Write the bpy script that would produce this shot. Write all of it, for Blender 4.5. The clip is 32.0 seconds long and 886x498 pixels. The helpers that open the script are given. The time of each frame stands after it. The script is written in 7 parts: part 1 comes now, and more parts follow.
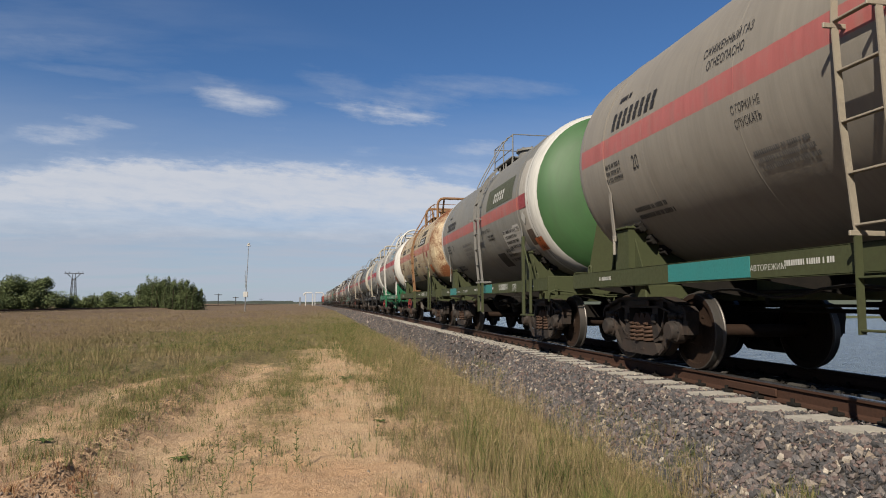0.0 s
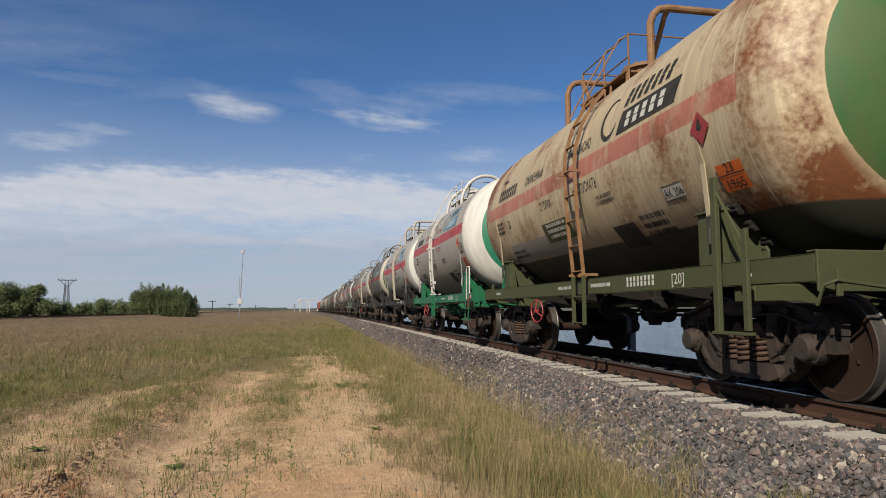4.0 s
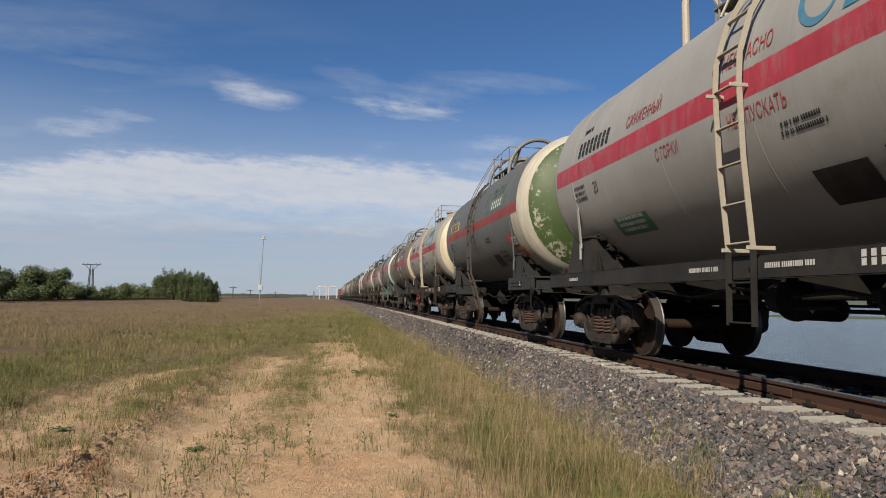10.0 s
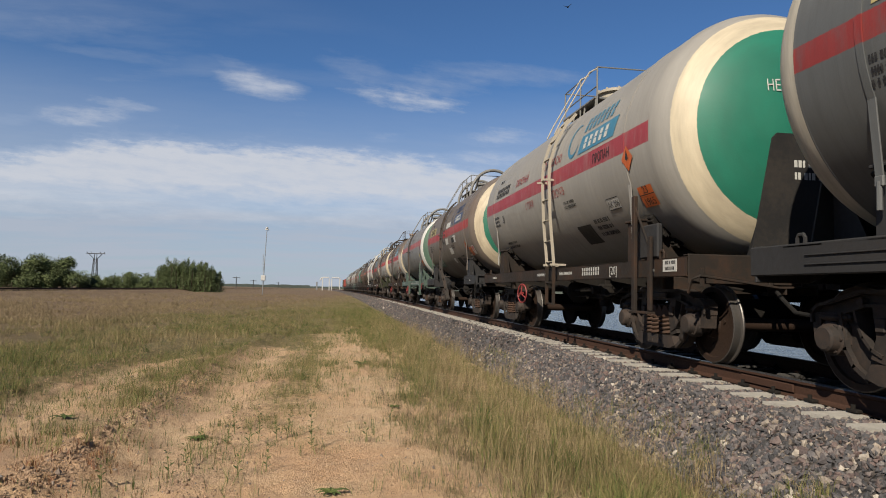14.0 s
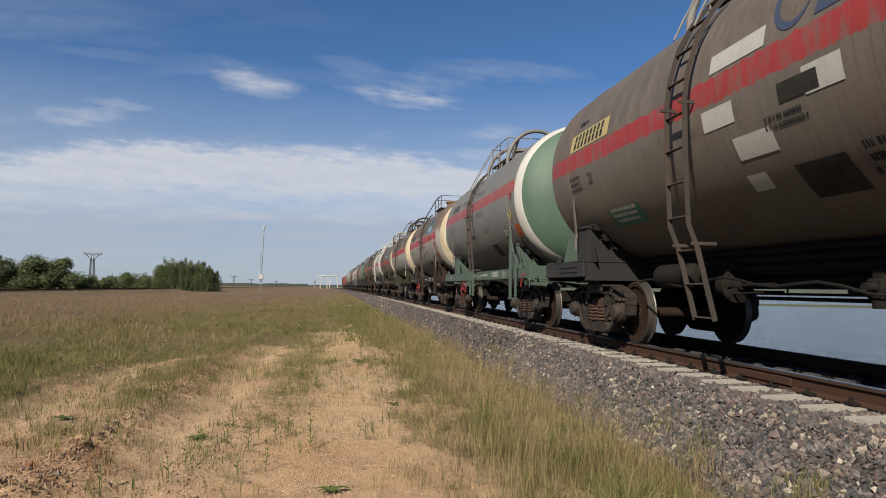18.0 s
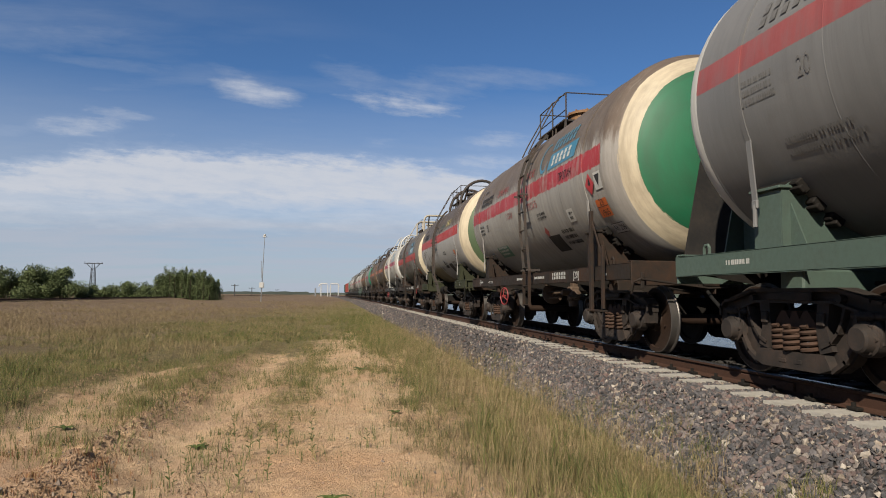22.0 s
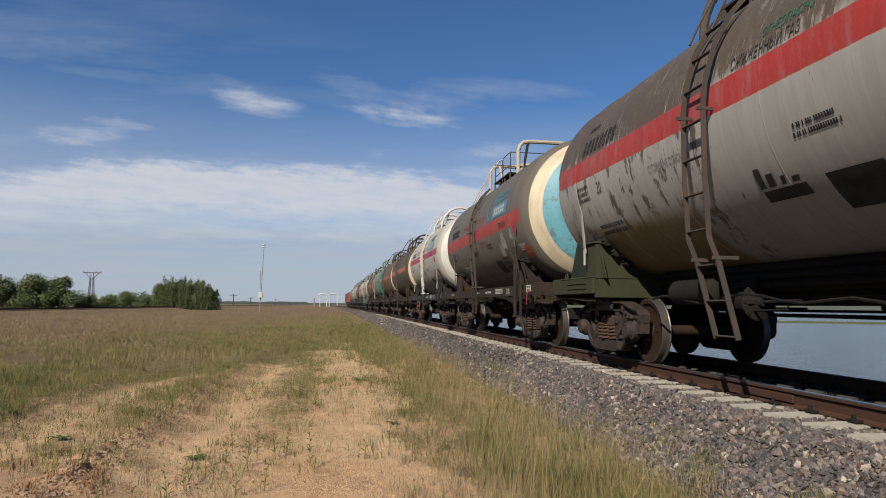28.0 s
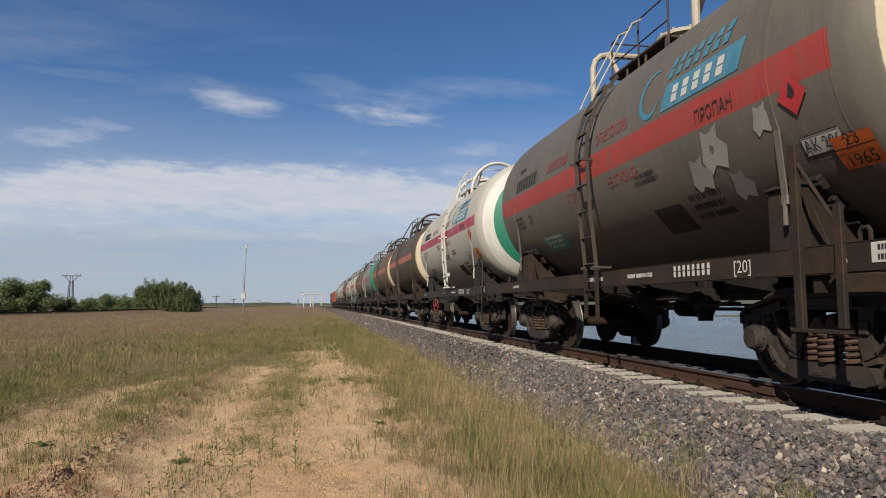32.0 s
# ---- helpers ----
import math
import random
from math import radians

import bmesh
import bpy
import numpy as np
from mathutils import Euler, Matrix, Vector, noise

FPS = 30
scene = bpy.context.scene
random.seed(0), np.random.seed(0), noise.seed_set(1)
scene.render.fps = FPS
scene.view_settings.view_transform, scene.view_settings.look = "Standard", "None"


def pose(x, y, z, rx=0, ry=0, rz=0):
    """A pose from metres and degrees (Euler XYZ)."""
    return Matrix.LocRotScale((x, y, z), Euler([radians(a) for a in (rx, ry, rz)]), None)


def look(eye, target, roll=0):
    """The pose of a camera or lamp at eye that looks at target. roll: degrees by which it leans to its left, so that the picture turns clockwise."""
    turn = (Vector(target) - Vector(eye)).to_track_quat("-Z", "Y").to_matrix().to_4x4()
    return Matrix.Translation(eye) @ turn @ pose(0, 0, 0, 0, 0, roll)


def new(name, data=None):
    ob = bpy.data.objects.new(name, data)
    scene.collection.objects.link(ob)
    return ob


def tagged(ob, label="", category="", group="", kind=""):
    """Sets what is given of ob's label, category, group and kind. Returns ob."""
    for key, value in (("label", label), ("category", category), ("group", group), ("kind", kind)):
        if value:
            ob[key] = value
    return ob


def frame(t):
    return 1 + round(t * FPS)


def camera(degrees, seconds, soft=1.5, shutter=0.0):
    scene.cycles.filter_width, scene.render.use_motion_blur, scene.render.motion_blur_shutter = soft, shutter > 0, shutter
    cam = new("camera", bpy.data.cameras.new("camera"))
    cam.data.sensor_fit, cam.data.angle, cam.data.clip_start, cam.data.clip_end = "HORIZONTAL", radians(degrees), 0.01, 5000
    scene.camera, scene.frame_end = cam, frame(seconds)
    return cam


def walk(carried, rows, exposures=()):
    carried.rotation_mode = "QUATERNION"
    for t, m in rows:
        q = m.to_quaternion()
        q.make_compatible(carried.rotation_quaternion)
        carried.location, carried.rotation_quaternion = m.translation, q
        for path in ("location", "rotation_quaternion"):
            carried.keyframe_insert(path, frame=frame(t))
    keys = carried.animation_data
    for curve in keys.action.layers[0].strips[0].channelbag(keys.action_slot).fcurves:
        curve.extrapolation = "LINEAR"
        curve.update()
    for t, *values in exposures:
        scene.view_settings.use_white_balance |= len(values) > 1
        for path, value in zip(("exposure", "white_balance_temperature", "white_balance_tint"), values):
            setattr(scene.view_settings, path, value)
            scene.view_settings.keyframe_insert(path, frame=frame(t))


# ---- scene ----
# Metres: x across the track to the water, y along the track, z = 0 at the top of the rails.
TRACK, GROUND, EYE = 5.45, -0.70, (0.0, 0.0, 0.83)
BEND = 9000.0                      # radius of the very wide curve that the line takes to the left
PITCH = 12.02                      # length of a wagon over its couplers
LENS = 67.9

# seconds, turn to the right, tilt upwards, lean (degrees) of the hand-held camera
AIM = [
    (0, 10.266, 4.684, 0), (0.5, 10.258, 4.659, -0.035), (1, 10.268, 4.694, -0.19), (1.5, 10.332, 4.76, -0.258), (2, 10.5, 4.873, -0.407),
    (2.5, 10.627, 4.995, -0.17), (3, 10.724, 5.098, 0.057), (3.5, 10.759, 5.183, 0.011), (5.5, 10.447, 5.37, 0.402), (6, 10.322, 5.38, 0.319),
    (6.5, 10.277, 5.362, 0.473), (7, 10.235, 5.363, 0.421), (7.5, 10.18, 5.35, 0.265), (8, 9.941, 5.325, -0.021), (8.5, 9.686, 5.203, -0.011),
    (9, 9.425, 4.908, -0.285), (9.5, 9.241, 4.563, -0.601), (10, 9.07, 4.278, -0.729), (10.5, 8.925, 4.084, -0.844), (11, 8.885, 3.933, -0.822),
    (11.5, 8.877, 3.851, -0.914), (12, 8.916, 3.782, -1.059), (12.5, 8.936, 3.731, -1.016), (13, 8.899, 3.704, -0.88), (13.5, 8.855, 3.674, -0.947),
    (14, 8.812, 3.585, -1.246), (14.5, 8.785, 3.513, -1.247), (16.5, 8.774, 3.199, -1.119), (17, 8.85, 3.129, -1.076), (17.5, 8.893, 3.213, -1.025),
    (18, 9.023, 3.345, -0.695), (18.5, 9.144, 3.464, -0.727), (19, 9.249, 3.655, -0.922), (19.5, 9.242, 3.799, -1.034), (20, 9.213, 3.913, -0.925),
    (20.5, 9.093, 3.961, -0.727), (21, 8.979, 3.944, -0.623), (21.5, 8.925, 3.95, -0.558), (22, 8.973, 3.96, -0.325), (22.5, 9.026, 3.969, -0.028),
    (23, 9.039, 4.03, -0.095), (23.5, 8.99, 4.142, -0.372), (24, 8.948, 4.265, -0.45), (24.5, 8.938, 4.396, -0.366), (25, 8.929, 4.505, -0.429),
    (25.5, 8.981, 4.594, -0.483), (27.5, 9.069, 4.879, -0.702), (28, 9.031, 4.876, -0.507), (28.5, 9.006, 4.851, -0.179), (29, 9.011, 4.767, 0.122),
    (29.5, 9.003, 4.703, 0.037), (30, 8.993, 4.644, -0.162), (30.5, 9.028, 4.634, -0.395), (31, 9.067, 4.671, -0.489), (31.5, 9.164, 4.712, -0.381),
    (31.7, 9.292, 4.717, -0.317), (31.8, 9.65, 4.733, -0.138), (31.9, 10.02, 4.748, 0.048), (32, 10.442, 4.766, 0.259),
]


def middle(y):
    """Side of the track's middle at y along the line."""
    return TRACK - max(0.0, y - 15.0) ** 2 / (2 * BEND)


def heading(y):
    return math.degrees(math.atan(max(0.0, y - 15.0) / BEND))


def aim(turn, tilt, lean):
    return Matrix.Translation(EYE) @ pose(0, 0, 0, 90 + tilt, 0, -turn) @ pose(0, 0, 0, 0, 0, -lean)


cam = camera(LENS, 32.0, soft=1.0)
walk(cam, [(t, aim(a, b, c)) for t, a, b, c in AIM])

# ---- light ----
SUN_UP, SUN_SIDE = radians(37), radians(-142)     # height; turn from the track's direction
to_sun = Vector((math.sin(SUN_SIDE) * math.cos(SUN_UP), math.cos(SUN_SIDE) * math.cos(SUN_UP), math.sin(SUN_UP)))
sun = new("sun", bpy.data.lights.new("sun", "SUN"))
sun.data.energy, sun.data.angle, sun.data.color = 4.7, radians(0.53), (1.0, 0.90, 0.75)
sun.matrix_world = look(to_sun * 50, (0, 0, 0))
scene.view_settings.exposure = 1.14
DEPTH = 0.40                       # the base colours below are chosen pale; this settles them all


class Graph:
    """Short hand for node trees."""

    def __init__(self, tree):
        self.t = tree
        tree.nodes.clear()

    def n(self, kind, **kw):
        nd = self.t.nodes.new(kind)
        for k, v in kw.items():
            if k == "blend":
                nd.blend_type = v
            elif k == "op":
                nd.operation = v
            elif k == "dtype":
                nd.data_type = v
            elif k == "dims":
                nd.noise_dimensions = v
        return nd

    def put(self, sock, val):
        if isinstance(val, bpy.types.NodeSocket):
            self.t.links.new(val, sock)
        elif val is not None:
            if isinstance(val, (tuple, list)) and len(val) == 3 and sock.type == "RGBA":
                val = (*val, 1)
            sock.default_value = val

    def math(self, op, a, b=None, c=None, clamp=False):
        nd = self.n("ShaderNodeMath", op=op)
        nd.use_clamp = clamp
        for i, v in enumerate((a, b, c)):
            if v is not None:
                self.put(nd.inputs[i], v)
        return nd.outputs[0]

    def mix(self, f, a, b, blend="MIX"):
        nd = self.n("ShaderNodeMix", dtype="RGBA", blend=blend)
        self.put(nd.inputs[0], f)
        self.put(nd.inputs[6], a)
        self.put(nd.inputs[7], b)
        return nd.outputs[2]

    def noise(self, vec, scale, detail=4.0, rough=0.55, w=None):
        nd = self.n("ShaderNodeTexNoise")
        self.put(nd.inputs["Vector"], vec)
        self.put(nd.inputs["Scale"], scale)
        self.put(nd.inputs["Detail"], detail)
        self.put(nd.inputs["Roughness"], rough)
        return nd.outputs[0]

    def step(self, v, lo, hi, a=0.0, b=1.0):
        nd = self.n("ShaderNodeMapRange")
        nd.clamp = True
        for i, q in enumerate((v, lo, hi, a, b)):
            self.put(nd.inputs[i], q)
        return nd.outputs[0]

    def vmath(self, op, a, b=None):
        nd = self.n("ShaderNodeVectorMath", op=op)
        self.put(nd.inputs[0], a)
        if b is not None:
            self.put(nd.inputs[1], b)
        return nd.outputs[0]

    def xyz(self, v):
        nd = self.n("ShaderNodeSeparateXYZ")
        self.put(nd.inputs[0], v)
        return nd.outputs

    def vec(self, x, y, z):
        nd = self.n("ShaderNodeCombineXYZ")
        for i, v in enumerate((x, y, z)):
            self.put(nd.inputs[i], v)
        return nd.outputs[0]

    def surface(self, color, rough=0.6, metal=0.0, bump=None, depth=0.01, strength=0.6, spec=None):
        p = self.n("ShaderNodeBsdfPrincipled")
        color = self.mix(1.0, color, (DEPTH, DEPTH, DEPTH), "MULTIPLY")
        self.put(p.inputs["Base Color"], color)
        self.put(p.inputs["Roughness"], rough)
        self.put(p.inputs["Metallic"], metal)
        if spec is not None:
            self.put(p.inputs["Specular IOR Level"], spec)
        if bump is not None:
            b = self.n("ShaderNodeBump")
            self.put(b.inputs["Height"], bump)
            b.inputs["Distance"].default_value, b.inputs["Strength"].default_value = depth, strength
            self.t.links.new(b.outputs[0], p.inputs["Normal"])
        out = self.n("ShaderNodeOutputMaterial")
        self.t.links.new(p.outputs[0], out.inputs[0])
        return p


def material(name):
    m = bpy.data.materials.new(name)
    m.use_nodes = True
    g = Graph(m.node_tree)
    g.obj = g.n("ShaderNodeTexCoord").outputs["Object"]
    return m, g


# clouds: side, height, half width, half height, slope, strength, raggedness
CLOUDS = [(-0.128, 0.291, 0.076, 0.026, -0.14, 0.86, 1.2), (-0.150, 0.312, 0.050, 0.010, -0.25, 0.35, 1.4),
          (0.095, 0.282, 0.100, 0.024, -0.12, 0.66, 2.2), (0.040, 0.312, 0.080, 0.022, -0.25, 0.26, 2.0), (0.130, 0.306, 0.120, 0.024, 0.05, 0.30, 2.0), (0.255, 0.332, 0.140, 0.018, 0.02, 0.30, 1.6),
          (-0.372, 0.228, 0.080, 0.024, 0.02, 0.80, 1.2), (-0.322, 0.246, 0.066, 0.014, -0.12, 0.62, 1.2), (-0.47, 0.215, 0.060, 0.014, 0.05, 0.45, 1.2),
          (-0.43, 0.36, 0.16, 0.035, 0.10, 0.24, 1.5), (-0.30, 0.315, 0.16, 0.010, -0.05, 0.22, 1.5), (-0.05, 0.248, 0.10, 0.012, 0.03, 0.28, 1.6),
          (0.06, 0.218, 0.05, 0.010, -0.02, 0.40, 1.4), (0.240, 0.232, 0.100, 0.016, 0.10, 0.62, 1.2), (0.235, 0.196, 0.110, 0.020, 0.06, 0.75, 1.0)]

# sky: clear blue with thin streaked clouds
world = bpy.data.worlds.new("sky")
scene.world = world
world.use_nodes = True
g = Graph(world.node_tree)
way = g.n("ShaderNodeTexCoord").outputs["Generated"]
sky = g.n("ShaderNodeTexSky")
sky.sky_type, sky.sun_disc = "NISHITA", False
sky.sun_elevation, sky.sun_rotation = SUN_UP, SUN_SIDE
sky.altitude, sky.air_density, sky.dust_density, sky.ozone_density = 100, 1.0, 0.3, 3.0
wx, wy, wz = g.xyz(way)
up = g.math("MAXIMUM", wz, 0.015)
ahead = g.math("MAXIMUM", wy, 0.05)
# places on the sky as side and height over the track's far end
sx, sz = g.math("DIVIDE", wx, ahead), g.math("DIVIDE", wz, ahead)
flat = g.vec(g.math("DIVIDE", wx, g.math("ADD", up, 0.12)), g.math("DIVIDE", wy, g.math("ADD", up, 0.12)), 0.0)
ribs = g.noise(g.vmath("MULTIPLY", flat, (0.55, 1.6, 1.0)), 1.3, 7.0, 0.6)
fine = g.noise(g.vmath("MULTIPLY", flat, (1.0, 2.4, 1.0)), 5.0, 6.0, 0.65)
bent = g.math("ADD", g.math("MULTIPLY", g.math("SUBTRACT", ribs, 0.5), 0.16), g.math("MULTIPLY", g.math("SUBTRACT", fine, 0.5), 0.05))


def patch(cx, cz, rx, rz, slope, rag):
    """1 in the middle of a ragged oval patch of cloud, 0 outside it."""
    dx = g.math("DIVIDE", g.math("SUBTRACT", sx, cx), rx)
    dz = g.math("SUBTRACT", g.math("ADD", sz, g.math("MULTIPLY", bent, 0.25)), cz + 0.012)
    dz = g.math("DIVIDE", g.math("SUBTRACT", dz, g.math("MULTIPLY", g.math("SUBTRACT", sx, cx), slope)), rz)
    r = g.math("ADD", g.math("MULTIPLY", dx, dx), g.math("MULTIPLY", dz, dz))
    body = g.math("SUBTRACT", g.math("ADD", 1.0, g.math("MULTIPLY", g.math("SUBTRACT", wisp, 0.5), 2.6 * rag)), r)
    return g.math("MULTIPLY", g.math("MULTIPLY", g.step(body, -0.3, 1.5), g.step(r, 2.8, 0.4)), g.step(wy, 0.0, 0.15))


# thin streaks high up, a broad white band lower down, haze towards the horizon
seen = g.vec(g.math("ADD", g.math("MULTIPLY", sx, 5.0), g.math("MULTIPLY", sz, 3.0)), g.math("ADD", g.math("MULTIPLY", sz, 26.0), g.math("MULTIPLY", sx, 2.0)), 0.0)
wisp = g.math("ADD", g.math("MULTIPLY", g.noise(seen, 2.2, 8.0, 0.62), 0.6), g.math("MULTIPLY", g.noise(g.vec(g.math("MULTIPLY", sx, 9.0), g.math("MULTIPLY", sz, 22.0), 3.0), 3.0, 6.0, 0.65), 0.4))
veil = g.math("MULTIPLY", g.step(ribs, 0.46, 0.74), g.step(g.math("ADD", wz, g.math("MULTIPLY", sx, 0.30)), 0.40, 0.16, 0.0, 0.44))
low = g.math("MULTIPLY", g.step(g.math("ADD", wz, g.math("MULTIPLY", bent, 0.35)), 0.30, 0.09), 0.86)
low = g.math("MULTIPLY", low, g.step(ribs, 0.34, 0.62, 0.72, 1.12))
gray = g.math("MULTIPLY", g.step(g.noise(g.vmath("MULTIPLY", flat, (0.35, 1.1, 1.0)), 1.1, 6.0, 0.6), 0.42, 0.62), g.step(wz, 0.26, 0.15, 0.0, 0.74))
cloud = g.math("MAXIMUM", g.math("MAXIMUM", veil, low), gray)
# the long white band: its upper edge is torn, its lower edge thins out
crest = g.math("ADD", g.math("ADD", 0.222, g.math("MULTIPLY", g.math("SUBTRACT", wisp, 0.5), 0.085)), g.math("MULTIPLY", sx, g.step(sx, -0.1, 0.25, 0.0, -0.09)))
crest = g.math("SUBTRACT", crest, g.step(sx, -0.33, -0.55, 0.0, 0.045))
band = g.math("MULTIPLY", g.step(g.math("SUBTRACT", crest, sz), -0.006, 0.032), g.step(g.math("ADD", sz, g.math("MULTIPLY", g.math("SUBTRACT", wisp, 0.5), 0.05)), 0.085, 0.150, 0.12, 1.0))
band = g.math("MULTIPLY", g.math("MULTIPLY", band, g.step(wisp, 0.32, 0.56, 0.74, 0.94)), g.step(wy, 0.0, 0.15))
white = band
for cx, cz, rx, rz, slope, k, rag in CLOUDS:
    white = g.math("MAXIMUM", white, g.math("MULTIPLY", patch(cx, cz, rx, rz, slope, rag), k * 0.92))
cloud = g.math("MAXIMUM", cloud, white)
cover = g.math("MINIMUM", cloud, 0.92)
SKY = 0.070
blue = g.mix(1.0, sky.outputs[0], (SKY * 0.66, SKY * 0.95, SKY * 1.26), "MULTIPLY")
mist = g.mix(g.math("MAXIMUM", g.step(white, 0.15, 0.6), 0.0), (0.425, 0.468, 0.552), (0.60, 0.62, 0.672))
color = g.mix(cover, blue, mist)
back = g.n("ShaderNodeBackground")
g.put(back.inputs[0], color)
back.inputs[1].default_value = 0.460
g.t.links.new(back.outputs[0], g.n("ShaderNodeOutputWorld").inputs[0])


# ---- materials ----
def plain(name, color, rough=0.6, metal=0.0, vary=0.25, scale=3.0, dirt=(0.05, 0.04, 0.03), dirty=0.35, bump=0.004):
    """Painted or bare surface with uneven tone, grime and fine relief."""
    m, g = material(name)
    rnd = g.n("ShaderNodeObjectInfo").outputs["Random"]
    at = g.vmath("ADD", g.obj, g.vec(g.math("MULTIPLY", rnd, 37.0), g.math("MULTIPLY", rnd, 11.0), 0.0))
    a, b = g.noise(at, scale, 5.0), g.noise(at, scale * 9, 4.0)
    tone = g.mix(g.math("MULTIPLY", a, 1.0), tuple(c * (1 - vary) for c in color), tuple(min(1, c * (1 + vary)) for c in color))
    spot = g.math("MULTIPLY", g.step(g.math("ADD", g.math("MULTIPLY", a, 0.6), g.math("MULTIPLY", b, 0.4)), 0.45, 0.7), dirty)
    g.surface(g.mix(spot, tone, dirt), g.step(b, 0.3, 0.7, rough - 0.08, min(1, rough + 0.1)), metal, b, bump, 0.6, 0.10 if max(color) < 0.11 else 0.30)
    return m


RUST, GRIME = (0.20, 0.075, 0.025), (0.045, 0.036, 0.028)
M_IRON = plain("grimy_iron", (0.020, 0.018, 0.016), 0.8, 0.0, 0.4, 5, (0.036, 0.025, 0.018), 0.3)
M_CAST = plain("dusty_casting", (0.052, 0.045, 0.041), 0.62, 0.0, 0.55, 5, (0.13, 0.075, 0.05), 0.4)
M_WHEEL = plain("wheel_steel", (0.046, 0.028, 0.020), 0.62, 0.0, 0.4, 4, (0.022, 0.018, 0.015), 0.6)
M_TREAD = plain("polished_tread", (0.17, 0.16, 0.15), 0.48, 0.7, 0.25, 6, RUST, 0.15, 0.001)
M_SPRING = plain("rusty_spring", (0.095, 0.060, 0.044), 0.75, 0.0, 0.4, 8, (0.13, 0.055, 0.03), 0.4)
M_RAIL = plain("rail_side", (0.092, 0.048, 0.033), 0.8, 0.0, 0.35, 4, (0.03, 0.02, 0.015), 0.6)
M_RAILTOP = plain("rail_top", (0.40, 0.38, 0.36), 0.3, 0.9, 0.1, 6, RUST, 0.1, 0.001)
m, g = material("sleeper_concrete")
a, b = g.noise(g.obj, 6.0, 5.0), g.noise(g.obj, 60.0, 4.0)
tone = g.mix(g.step(a, 0.3, 0.7), (0.45, 0.42, 0.365), (0.61, 0.57, 0.50))
tone = g.mix(g.step(b, 0.55, 0.75, 0.0, 0.5), tone, (0.17, 0.15, 0.12))
# train's shade painted black between the rails, over oily brake dust
oily_shade = g.step(g.math("ADD", g.math("ABSOLUTE", g.xyz(g.obj)[0]), g.math("MULTIPLY", g.math("SUBTRACT", a, 0.5), 0.2)), 0.86, 0.74, 0.0, 0.95)
g.surface(g.mix(oily_shade, tone, (0.022, 0.020, 0.018)), 0.9, 0, b, 0.006)
M_CONCRETE = m
M_BLACK = plain("black_hose", (0.02, 0.02, 0.02), 0.6)
M_RED = plain("red_paint", (0.38, 0.05, 0.05), 0.5, 0, 0.25, 6, GRIME, 0.4)
M_WHITE = plain("white_paint", (0.72, 0.71, 0.68), 0.5, 0, 0.1, 4, (0.3, 0.26, 0.2), 0.3)
M_GALV = plain("galvanised_steel", (0.50, 0.51, 0.52), 0.45, 0.6, 0.15, 5)
M_LETTER = plain("black_lettering", (0.035, 0.035, 0.04), 0.6, 0, 0.3, 20, (0.2, 0.19, 0.17), 0.5, 0.0005)
M_FADED = plain("faded_lettering", (0.17, 0.165, 0.16), 0.65, 0, 0.25, 24, (0.30, 0.29, 0.28), 0.8, 0.0005)
M_LETTERW = plain("white_lettering", (0.70, 0.70, 0.66), 0.6, 0, 0.1, 20, (0.2, 0.2, 0.18), 0.4, 0.0005)
M_LETTERR = plain("red_lettering", (0.42, 0.06, 0.06), 0.6, 0, 0.1, 20, (0.3, 0.25, 0.22), 0.4, 0.0005)
M_SIGNW = plain("white_plate", (0.66, 0.65, 0.61), 0.5, 0, 0.1, 10, GRIME, 0.3, 0.0005)
M_SIGNO = plain("orange_plate", (0.75, 0.16, 0.03), 0.5, 0, 0.15, 10, GRIME, 0.4, 0.0005)
M_SIGNB = plain("blue_plate", (0.07, 0.27, 0.42), 0.5, 0, 0.2, 8, (0.3, 0.3, 0.28), 0.35, 0.0005)
M_SIGNG = plain("green_plate", (0.02, 0.20, 0.12), 0.5, 0, 0.2, 8, GRIME, 0.4, 0.0005)
M_SIGNT = plain("teal_panel", (0.04, 0.28, 0.27), 0.5, 0, 0.2, 5, GRIME, 0.3, 0.0005)
M_SIGND = plain("dark_panel", (0.045, 0.043, 0.040), 0.65, 0, 0.3, 6, (0.12, 0.11, 0.1), 0.4, 0.0005)
M_SIGNY = plain("yellow_panel", (0.62, 0.52, 0.24), 0.6, 0, 0.2, 8, GRIME, 0.3, 0.0005)


